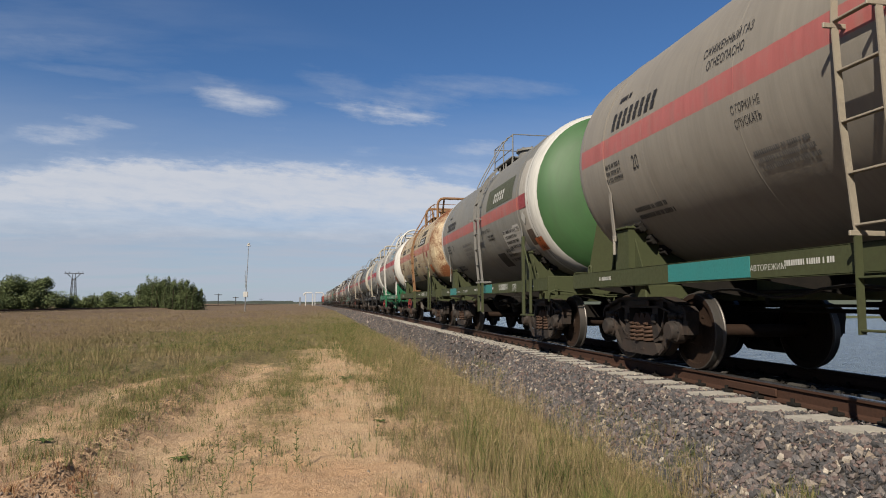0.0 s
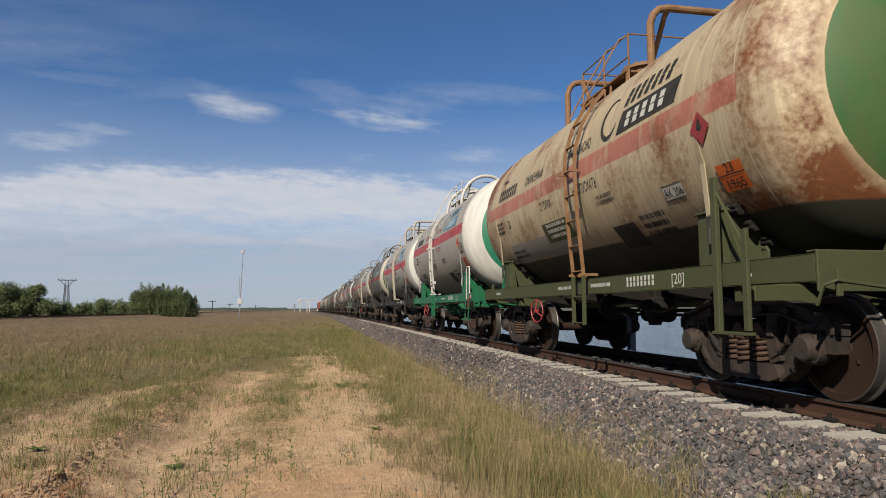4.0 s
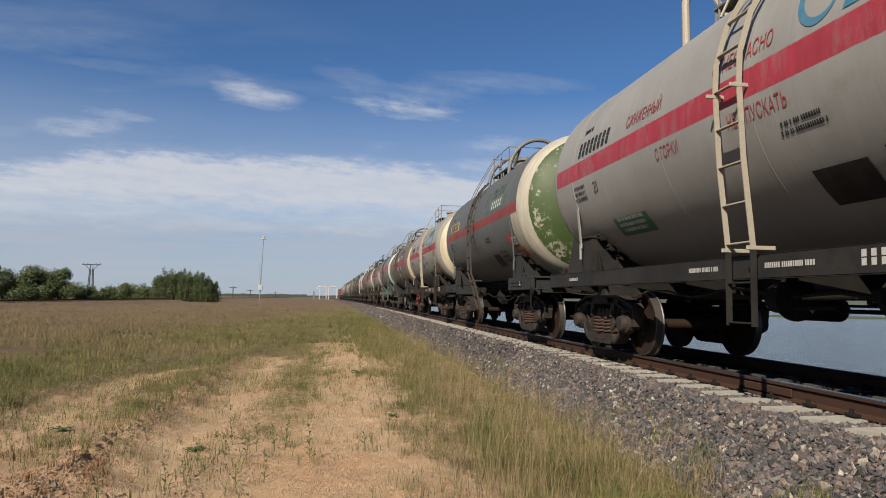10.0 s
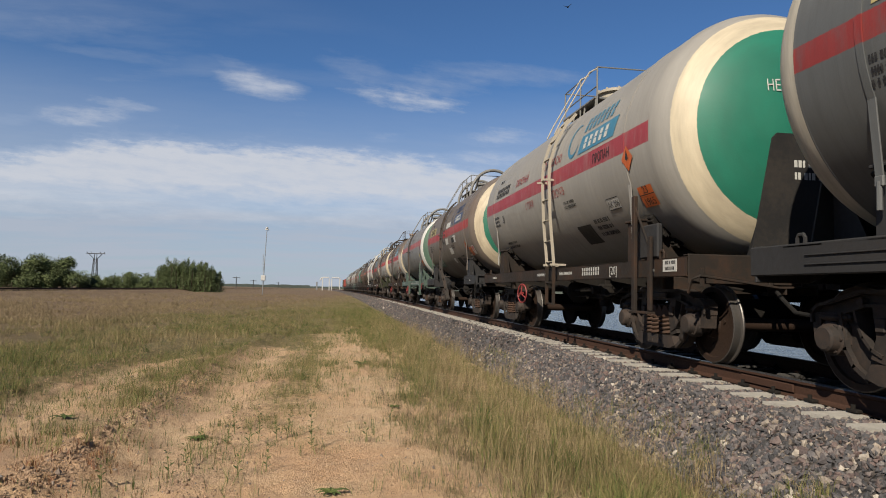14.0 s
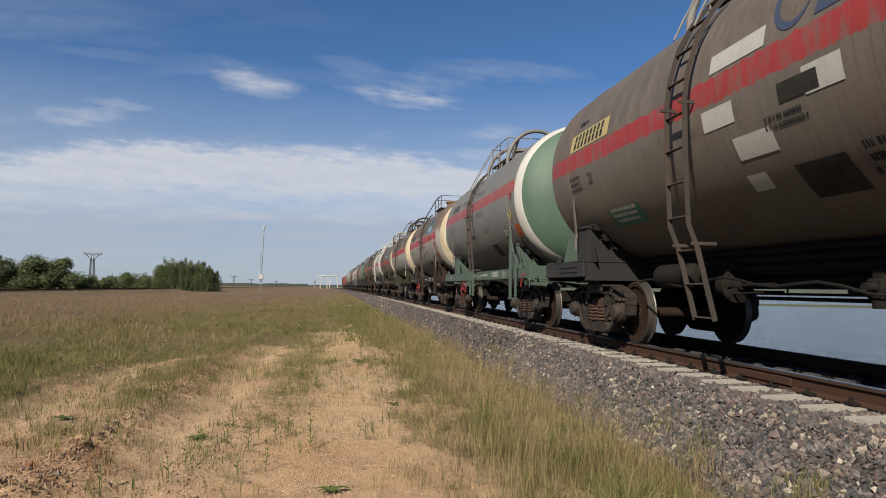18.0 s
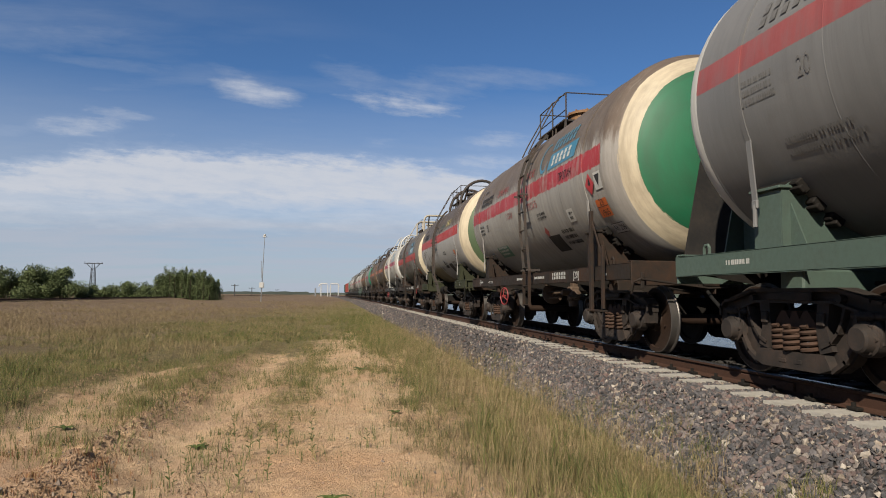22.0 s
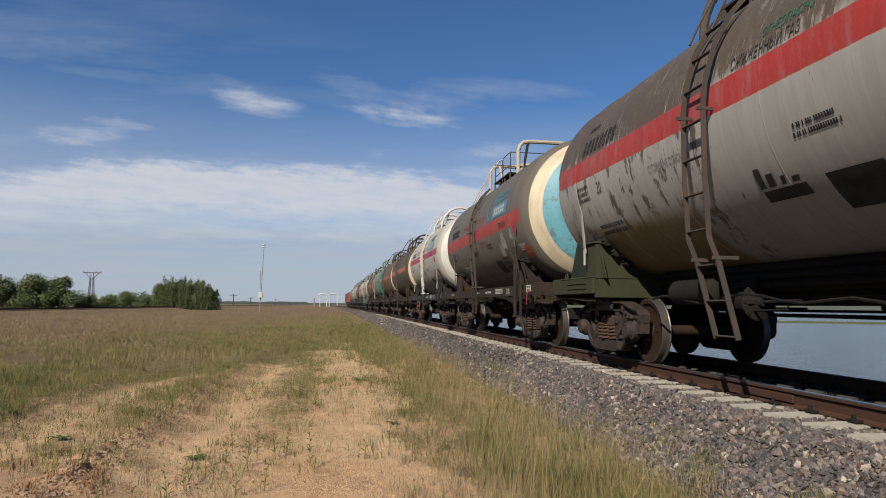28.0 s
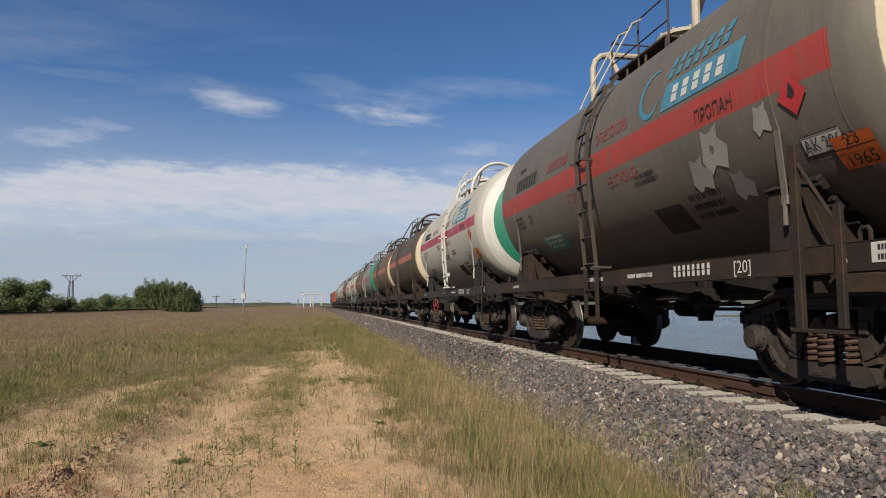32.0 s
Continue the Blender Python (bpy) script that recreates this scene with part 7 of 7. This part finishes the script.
def strip_place(rnd):
    y = 7.2 + 11 * rnd.uniform()
    x = rnd.normal(-0.70 + 0.012 * y, 0.30)
    return (x, y, 0.3 + 0.9 * rnd.uniform() ** 1.6) if hash_noise(x, y, 1.6, 81) + 0.5 * hash_noise(x, y, 5.0, 82) > 0.0 else None


def ridge_place(rnd):
    y = 6.8 + 11 * rnd.uniform()
    x = rnd.normal(-2.60, 0.30)
    return (x, y, 0.3 + 0.9 * rnd.uniform() ** 1.6) if hash_noise(x, y, 1.6, 83) > 0.12 else None


def tall_place(rnd):
    y = 12.0 + 70 * rnd.uniform() ** 1.4
    x = rnd.uniform(-0.62 * y, -3.0 + 0.05 * y)
    return (x, y, 0.5 + 0.7 * rnd.uniform()) if hash_noise(x, y, 0.22, 87) + 0.5 * hash_noise(x, y, 0.9, 88) > 0.16 else None


m, g = material("reddish_sorrel")
rnd = g.n("ShaderNodeNewGeometry").outputs["Random Per Island"]
g.surface(g.mix(rnd, (0.30, 0.10, 0.055), (0.36, 0.24, 0.10)), 0.8, 0, None, spec=0.2)
grass("sorrel", "low reddish weeds beside the wheel ruts", 260, sorrel_place, 0.09, 0.003, 18, m, blades=7, lean=0.9)
grass("verge_grass", "tall green and dry grass along the foot of the ballast", 4500, near_verge, 0.33, 0.0019, 19, blades=7, lean=1.1)
grass("rut_grass", "green tufts between the wheel ruts", 1500, left_place, 0.15, 0.0026, 20, blades=9, lean=0.9)
grass("strip_grass", "thin green growth on the strip between the ruts", 2400, strip_place, 0.17, 0.0017, 84, blades=5, lean=1.0)
grass("ridge_grass", "green tufts on the ridge beside the rut", 1500, ridge_place, 0.18, 0.0019, 85, None, blades=7, lean=1.1)
grass("tall_grass", "taller bleached grass in patches on the field", 9000, tall_place, 0.30, 0.0035, 86, M_STRAW, blades=5, lean=0.8)
grass("far_grass", "dry grass farther out on the field", 30000, far_place, 0.17, 0.005, 13, blades=5, lean=1.6)


def stalk(x, y, h, lean, seed):
    """A single weed with small leaves up its stem."""
    rnd = random.Random(seed)
    t = thing("weed", "upright green weed with small leaves on sand", "weed", "weeds on the sand", at=pose(x, y, ground_height(x, y)))
    part("stem", Shape().tube([(0, 0, -0.02), (lean * 0.4, 0, h * 0.5), (lean, 0, h)], [0.0035, 0.003, 0.0015], 5), M_WEED, t)
    vs, fs = [], []
    for i in range(int(h / 0.02)):
        z, a = 0.04 + i * 0.02, i * 2.4
        l, w = 0.065 * rnd.uniform(0.6, 1.2) * (1.2 - z / h * 0.6), 0.011
        c, sn, o = math.cos(a), math.sin(a), len(vs)
        bx = lean * (z / h) ** 1.5
        vs += [(bx, 0, z), (bx + c * l * 0.5 - sn * w, sn * l * 0.5 + c * w, z + l * 0.35), (bx + c * l, sn * l, z + l * 0.45), (bx + c * l * 0.5 + sn * w, sn * l * 0.5 - c * w, z + l * 0.35)]
        fs.append((o, o + 1, o + 2, o + 3))
    part("leaves", Shape().add(vs, fs), M_WEED, t)


for i, (x, y, h) in enumerate(((-1.34, 7.03, 0.12), (-1.02, 6.6, 0.2), (-1.02, 7.12, 0.24), (-0.81, 6.57, 0.22), (-0.75, 6.84, 0.26), (-0.57, 6.82, 0.22), (-0.48, 6.93, 0.26), (-0.22, 6.43, 0.36), (0.31, 6.71, 0.16), (0.61, 7.65, 0.2), (-1.24, 5.97, 0.2), (0.08, 10.56, 0.16), (-0.29, 9.77, 0.2), (-1.32, 5.72, 0.22), (-0.57, 5.8, 0.2), (-0.78, 5.66, 0.18), (-1.8, 5.63, 0.2), (-4.28, 15.14, 0.2), (-2.72, 16.29, 0.22), (0.53, 14.75, 0.25))):
    l = 0.03 * math.sin(i * 2.3)
    stalk(x, y, h, l, 300 + i)


def rosette(x, y, r, seed):
    """A flat weed whose toothed leaves spread over the sand."""
    rnd = random.Random(seed)
    t = thing("rosette_weed", "low spreading green weed with toothed leaves on sand", "weed", "weeds on the sand", at=pose(x, y, ground_height(x, y)))
    for i in range(9):
        a, l = i * 0.7 + rnd.uniform(-0.2, 0.2), r * rnd.uniform(0.6, 1.1)
        vs, fs = [], []
        for k in range(7):
            u = k / 6
            w = l * 0.16 * math.sin(math.pi * (0.12 + 0.85 * u)) * (1.25 if k % 2 else 0.75)
            px, pz = l * u, 0.012 + l * 0.22 * math.sin(u * 2.6)
            vs += [(px, -w, pz), (px, 0, pz - 0.006), (px, w, pz)]
            if k:
                o = 3 * (k - 1)
                fs += [(o, o + 3, o + 4, o + 1), (o + 1, o + 4, o + 5, o + 2)]
        part("leaf", Shape().add(vs, fs), M_WEED, t, "", pose(0, 0, 0, 0, 0, math.degrees(a)))


for i, (x, y, r) in enumerate(((-0.02, 5.05, 0.13), (-1.40, 7.10, 0.14), (0.47, 13.4, 0.24), (-2.95, 7.9, 0.15), (0.75, 8.6, 0.10))):
    rosette(x, y, r, 500 + i)
t = thing("flat_stone", "flat grey stone half sunk in the sand", "stone", at=pose(-2.58, 5.5, ground_height(-2.58, 5.5), 8, -6, 25))
part("stone_body", Shape().prism([(-0.11, -0.03), (-0.07, -0.06), (0.05, -0.07), (0.11, -0.02), (0.09, 0.04), (0.0, 0.07), (-0.09, 0.04)], -0.02, 0.045, "z"), plain("grey_stone", (0.30, 0.28, 0.25), 0.85, 0, 0.3, 12), t)

# ---- distance ----
m, g = material("foliage")
rnd = g.n("ShaderNodeNewGeometry").outputs["Random Per Island"]
tone = g.mix(rnd, (0.11, 0.15, 0.055), (0.19, 0.23, 0.09))
g.surface(tone, 0.7, 0, None, spec=0.2)
M_LEAF = m
M_BARK = plain("bark", (0.10, 0.075, 0.055), 0.9)


def tree(name, label, x, y, height, spread, seed, bushy=False, leaf=0.35, count=2600):
    """Trunk, limbs and a crown of many leaf clumps with an uneven outline."""
    rnd = random.Random(seed)
    z0 = ground_height(x, y)
    t = thing(name, label, "bush" if bushy else "tree", "trees and bushes by the far line", at=pose(x, y, z0))
    s = Shape()
    lobes = []
    stems = 26 if bushy else 1
    for k in range(stems):
        bx, by = (rnd.uniform(-0.45, 0.45) * spread, rnd.uniform(-0.2, 0.2) * spread) if bushy else (0, 0)
        s.tube([(bx, by, -0.2), (bx + rnd.uniform(-.2, .2), by, height * 0.3), (bx + rnd.uniform(-.4, .4), by, height * 0.75)], [0.05 * height / 2, 0.035 * height / 2, 0.012 * height / 2], 7)
        tall = height * rnd.uniform(0.62, 1.0)
        for j in range(9 if bushy else 0):
            h = tall * (0.12 + 0.88 * j / 8)
            lobes.append((bx + rnd.uniform(-0.6, 0.6), by + rnd.uniform(-0.5, 0.5), h, spread * (0.19 - 0.11 * (j / 8) ** 1.3)))
        for j in range(0 if bushy else 11):
            a, h = rnd.uniform(0, 6.28), rnd.uniform(0.10, 0.80) * height
            r = spread * 0.5 * rnd.uniform(0.35, 0.95) * (1 if not bushy else 0.5) * math.sqrt(max(0.05, 1 - ((h / height - 0.42) / 0.62) ** 2))
            e = (bx + r * math.cos(a), by + r * math.sin(a), h + rnd.uniform(0, 0.15) * height)
            s.tube([(bx, by, h * 0.7), e], [0.02 * height / 2, 0.006 * height / 2], 5)
            lobes.append((*e, spread * (rnd.uniform(0.07, 0.12) if bushy else rnd.uniform(0.15, 0.25))))
        if not bushy:
            lobes.append((bx, by, height * rnd.uniform(0.66, 0.86), spread * 0.19))
    if not bushy:
        lobes += [(rnd.uniform(-0.4, 0.4) * spread, rnd.uniform(-0.4, 0.4) * spread, height * rnd.uniform(0.10, 0.3), spread * 0.2) for _ in range(7)]
    part("trunk", s, M_BARK, t)
    vs, fs, o = [], [], 0
    for i in range(count):
        cx, cy, cz, r = lobes[rnd.randrange(len(lobes))]
        d = Vector((rnd.gauss(0, 1), rnd.gauss(0, 1), rnd.gauss(0, 1))).normalized() * r * rnd.uniform(0.3, 1.15)
        c = Vector((cx + d.x, cy + d.y, max(0.15, cz + d.z * (1.5 if bushy else 0.9))))
        u = Vector((rnd.gauss(0, 1), rnd.gauss(0, 1), rnd.gauss(0, 1))).normalized()
        w = u.orthogonal().normalized()
        l = leaf * rnd.uniform(0.5, 1.2)
        vs += [c - u * l * 0.6, c + w * l * 0.35, c + u * l * 0.6, c - w * l * 0.35]
        fs.append((o, o + 1, o + 2, o + 3))
        o += 4
    sh = Shape()
    sh.add(vs, fs)
    part("crown", sh, M_LEAF, t)
    return t


for i, (k, d, h, w) in enumerate(((-0.560, 172, 7.0, 9), (-0.520, 170, 7.4, 9), (-0.485, 172, 7.0, 9), (-0.452, 168, 6.8, 9), (-0.425, 170, 7.2, 9), (-0.402, 170, 7.8, 9), (-0.378, 171, 7.4, 8))):
    tree("tree", "round-crowned green tree by the far line", k * d, d, h, w, 20 + i, leaf=0.36, count=9000)
for i, (k, d, h, w) in enumerate(((-0.345, 176, 3.0, 6), (-0.322, 175, 3.2, 6), (-0.304, 175, 4.6, 6), (-0.288, 176, 4.0, 6), (-0.270, 175, 3.2, 6), (-0.255, 176, 3.0, 5))):
    tree("tree", "small green tree by the far line", k * d, d, h, w, 40 + i, leaf=0.32, count=4200)
for i, (k, d, h, w) in enumerate(((-0.247, 150, 5.0, 5.0), (-0.232, 150, 6.6, 5.5), (-0.214, 151, 6.2, 5.5), (-0.198, 150, 6.2, 5.0), (-0.184, 151, 4.6, 4.0))):
    tree("bush", "tall dense green bush of upright stems", k * d, d, h, w, 60 + i, True, 0.26, 9500)

m, g = material("far_woods")
a = g.noise(g.vmath("MULTIPLY", g.obj, (1, 1, 2)), 0.05, 6)
g.surface(g.mix(a, (0.045, 0.065, 0.05), (0.085, 0.105, 0.085)), 0.9, 0, a, 2.0)
M_WOODS = m


def woods(name, line, height, seed, label):
    """A long, low belt of woods with an uneven top and real depth."""
    rnd = random.Random(seed)
    vs, fs, n = [], [], 0
    for (x0, y0), (x1, y1) in zip(line, line[1:]):
        steps = int(math.hypot(x1 - x0, y1 - y0) / 9)
        dx, dy = (y1 - y0), -(x1 - x0)
        l = math.hypot(dx, dy)
        for i in range(steps + 1):
            k = i / steps
            h = height * (0.75 + 0.35 * noise.noise((i * 0.15, seed, 0)) + 0.2 * rnd.random())
            px, py = x0 + (x1 - x0) * k, y0 + (y1 - y0) * k
            for off, z in ((-12, -3), (-8, h * 0.8), (0, h), (14, h * 0.9), (18, -3)):
                vs.append((px + dx / l * off, py + dy / l * off, z + GROUND))
            if i:
                for j in range(4):
                    a = n - 5 + j
                    fs.append((a, a + 1, a + 6, a + 5))
            n += 5
    sh = Shape().add(vs, fs)
    return tagged(part(name, sh, M_WOODS), label, "woods", kind="stuff")


woods("far_woods", [(-1100, 900), (-300, 1150), (-60, 1250)], 6.0, 3, "low dark belt of far woods")
woods("far_woods", [(-60, 1250), (200, 1300)], 4.5, 4, "low dark belt of far woods")
woods("far_shore_woods", [(120, 900), (420, 560), (700, 300), (900, 60)], 9, 5, "wooded far shore of the lake")


def lattice_pylon(x, y, h):
    t = thing("power_pylon", "slim steel lattice pylon with a wide crossarm", "pylon", at=pose(x, y, ground_height(x, y)))
    s = Shape()
    for q in (-1, 1):
        for r in (-1, 1):
            s.tube([(q * 0.75, r * 0.75, -0.2), (q * 0.35, r * 0.35, h * 0.86)], 0.09, 5)
    for i in range(9):
        a, b = i / 9, (i + 1) / 9
        wa, wb = 0.75 - 0.4 * a, 0.75 - 0.4 * b
        for r in (-1, 1):
            s.tube([(-wa, r * wa, a * h * 0.86), (wb, r * wb, b * h * 0.86)], 0.04, 4)
            s.tube([(r * wa, -wa, a * h * 0.86), (r * wb, wb, b * h * 0.86)], 0.04, 4)
    part("mast", s, M_DARKSTEEL, t)
    s = Shape().tube([(-2.3, 0, h), (2.3, 0, h)], 0.11, 5)
    for q in (-1, 1):
        s.tube([(q * 0.35, 0, h * 0.84), (q * 1.7, 0, h)], 0.08, 5)
        s.tube([(q * 0.3, 0, h * 0.84), (q * 0.3, 0, h)], 0.08, 5)
        for d in (1.1, 2.1):
            s.tube([(q * d, 0, h), (q * d, 0, h + 0.45)], 0.07, 5)
    part("crossarm", s, M_DARKSTEEL, t)
    return t


M_DARKSTEEL = plain("dark_steel", (0.10, 0.10, 0.105), 0.6, 0.3)
d = 185
lattice_pylon(-0.3446 * d, d, 9.2)
for k, d, h in ((-0.1503, 420, 7.2), (-0.1259, 520, 6.2), (-0.090, 700, 6)):
    t = thing("power_pole", "distant wooden power pole with a crossarm", "power pole", "distant power poles", at=pose(k * d, d, GROUND))
    part("pole", Shape().tube([(0, 0, -0.3), (0, 0, h)], 0.3, 6), M_DARKSTEEL, t)
    part("crossarm", Shape().box((0, 0, h * 0.9), (4.5, 0.4, 0.35), 0.02), M_DARKSTEEL, t)

# instrument mast on the field
d = 119.5
t = thing("instrument_mast", "thin galvanised mast with a white box and a small head", "mast", at=pose(-0.1127 * d, d, GROUND))
part("pole", Shape().tube([(0, 0, -0.2), (0.14, 0, 4.0), (0.40, 0, 11.6)], [0.09, 0.08, 0.05], 8), M_GALV, t)
part("cabinet", Shape().box((0.10, -0.25, 3.0), (0.75, 0.45, 0.95), 0.05), M_WHITE, t, "white cabinet")
s = Shape().box((0.40, 0, 11.6), (0.55, 0.3, 0.3), 0.06)
s.tube([(-0.05, 0, 11.5), (0.85, 0, 11.5)], 0.04, 6)
s.lathe([(0, 0.02), (0.1, 0.22), (0.25, 0.22), (0.35, 0.02)], "z", (0.40, 0, 11.7), 12)
part("sensor_head", s, M_WHITE, t)
part("bracket", Shape().tube([(0.0, 0.0, 4.2), (-0.1, 0, 7.2)], 0.05, 6), M_GALV, t)

# white loading gauge over the far line
d = 380
t = thing("loading_gauge", "white two-bay steel portal over the far tracks", "portal", at=pose(0, d, GROUND))
for x in (-9.9, -6.1, -4.7, -0.2):
    part("post", Shape().box((x, 0, 3.3), (0.5, 0.5, 7.0), 0.05), M_WHITE, t)
part("crossbeam", Shape().tube([(-11.2, 0, 5.6), (-10.6, 0, 6.9), (-9.6, 0, 7.3), (-6.4, 0, 7.3)], 0.34, 8), M_WHITE, t)
part("crossbeam", Shape().tube([(-4.6, 0, 7.3), (-1.0, 0, 7.3), (-0.3, 0, 7.0), (0.4, 0, 5.6)], 0.34, 8), M_WHITE, t)
part("signal_lamp", Shape().box((-13.0, 0, 2.4), (0.8, 0.6, 4.6), 0.1), M_GALV, t)

# low spit of land out in the lake
s = Shape()
ring = []
for i in range(40):
    a = 2 * math.pi * i / 40
    r = 1 + 0.18 * noise.noise((math.cos(a) * 2, math.sin(a) * 2, 4))
    ring.append((34 * r * math.cos(a), 7 * r * math.sin(a)))
s.add([(x, y, -0.5) for x, y in ring] + [(x * 0.82, y * 0.8, 0.16) for x, y in ring] + [(x * 0.4, y * 0.4, 0.3) for x, y in ring] + [(0, 0, 0.34)],
      [(k * 40 + i, k * 40 + (i + 1) % 40, k * 40 + 40 + (i + 1) % 40, k * 40 + 40 + i) for k in range(2) for i in range(40)] + [(80 + i, 80 + (i + 1) % 40, 120) for i in range(40)])
spit = part("spit", s, plain("reed_green", (0.11, 0.125, 0.04), 0.9, 0, 0.35, 0.3), None, "", pose(112, 132, -2.4, 0, 0, -35))
tagged(spit, "low grassy spit of land in the lake", "spit", kind="structure")

# second line on its low bank
bank = GROUND + 0.45
for q in (-1, 1):
    part("far_rail", Shape().box((-36 + q * 0.76, 250, bank + 0.24), (0.07, 560, 0.16), 0.01), M_RAIL)
    tagged(bpy.data.objects["far_rail" if q < 0 else "far_rail.001"], "rusty rail of the second line across the field", "rail", "rails of the second line", "structure")
far = thing("far_sleepers", "dark sleepers of the second line on its low bank", "sleepers", kind="structure")
for i in range(150):
    part("sleeper", Shape().box((0, 0, 0), (2.7, 0.28, 0.2), 0.02), M_BARK, far, "", pose(-36, 20 + i * 1.1, bank + 0.05), "far_sleeper")


def shore_place(rnd):
    y = rnd.uniform(3, 60)
    return (9.3 + rnd.normal(0, 0.25), y, 0.6 + 0.7 * rnd.uniform()) if hash_noise(0, y, 0.4, 41) > 0.1 else None


grass("shore_grass", "thin weeds at the lake side of the track", 500, shore_place, 0.35, 0.004, 44, M_WEED, blades=4)

t = thing("marker_post", "short grey concrete post at the water's edge", "post", at=pose(9.0, 18.0, ground_height(9.0, 18.0)))
part("shaft", Shape().box((0, 0, 0.35), (0.20, 0.20, 1.3), 0.02), T_GREY, t)

# a small dark bird that crosses
M_BIRD = plain("dark_feathers", (0.025, 0.025, 0.03), 0.6)
bird = thing("bird", "small dark bird in flight with spread wings", "bird")
part("body", Shape().lathe([(-0.11, 0.003), (-0.05, 0.015), (0.0, 0.026), (0.05, 0.022), (0.08, 0.015), (0.10, 0.004)], "y", n=12), M_BIRD, bird)
part("tail", Shape().prism([(-0.018, -0.06), (0.018, -0.06), (0.035, -0.17), (0.0, -0.12), (-0.035, -0.17)], -0.002, 0.002, "z"), M_BIRD, bird)
for q in (-1, 1):
    part("wing", Shape().prism([(q * 0.015, 0.04), (q * 0.08, 0.055), (q * 0.18, 0.0), (q * 0.10, -0.01), (q * 0.015, -0.035)], -0.003, 0.003, "z"), M_BIRD, bird, "", pose(0, 0, 0.005, 0, -q * 28, 0))


# ---- movement ----
# how far the train has come, every two seconds
RUN = [0.0, 9.357, 18.654, 27.956, 37.159, 46.236, 55.268, 64.329, 73.255, 82.045, 90.75, 98.93, 106.327, 112.843, 118.517, 123.539, 127.919]
FIRST = 4.675


def run(t):
    """Metres covered by the train at t seconds."""
    t = min(max(t, 0.0), 32.0)
    i = min(int(t // 2), len(RUN) - 2)
    u = t / 2 - i

    def slope(j):
        a, b = max(j - 1, 0), min(j + 1, len(RUN) - 1)
        return (RUN[b] - RUN[a]) / (b - a)
    return ((2 * u ** 3 - 3 * u ** 2 + 1) * RUN[i] + (u ** 3 - 2 * u ** 2 + u) * slope(i) + (3 * u ** 2 - 2 * u ** 3) * RUN[i + 1] + (u ** 3 - u ** 2) * slope(i + 1))


def motions():
    beats = [i * 0.5 for i in range(65)]
    for car, k in wagons:
        rows = []
        for t in beats:
            y = FIRST + PITCH * k - run(t)
            rows.append((t, pose(middle(y), y, 0, 0, 0, heading(y))))
        walk(car, rows)
    # wheels roll with the run
    steps = [min(i * 4 / FPS, 32.0) for i in range(241)]
    for ax, y in near_wheels:
        walk(ax, [(t, pose(0, y, WHEEL, math.degrees(run(t) / WHEEL))) for t in steps])
    # the bird comes from behind, low over the field, and climbs away over the train
    walk(bird, [(0, pose(-60, -220, 6, 0, 0, -20)), (12.4, pose(-9.0, -5.0, 0.6, 0, 0, -30)), (12.9, pose(-2.55, 5.00, 0.96, 8, -15, -35)), (13.0, pose(-1.36, 7.50, 1.38, 8, 20, -35)), (13.1, pose(-0.55, 9.00, 1.57, 8, -15, -35)), (13.2, pose(1.09, 11.00, 2.45, 8, -15, -35)), (13.3, pose(2.34, 13.00, 3.48, 8, -15, -35)),
                (14.5, pose(11, 28, 15, 12, 0, -30)), (32, pose(90, 330, 30, 5, 0, -15))])


motions()
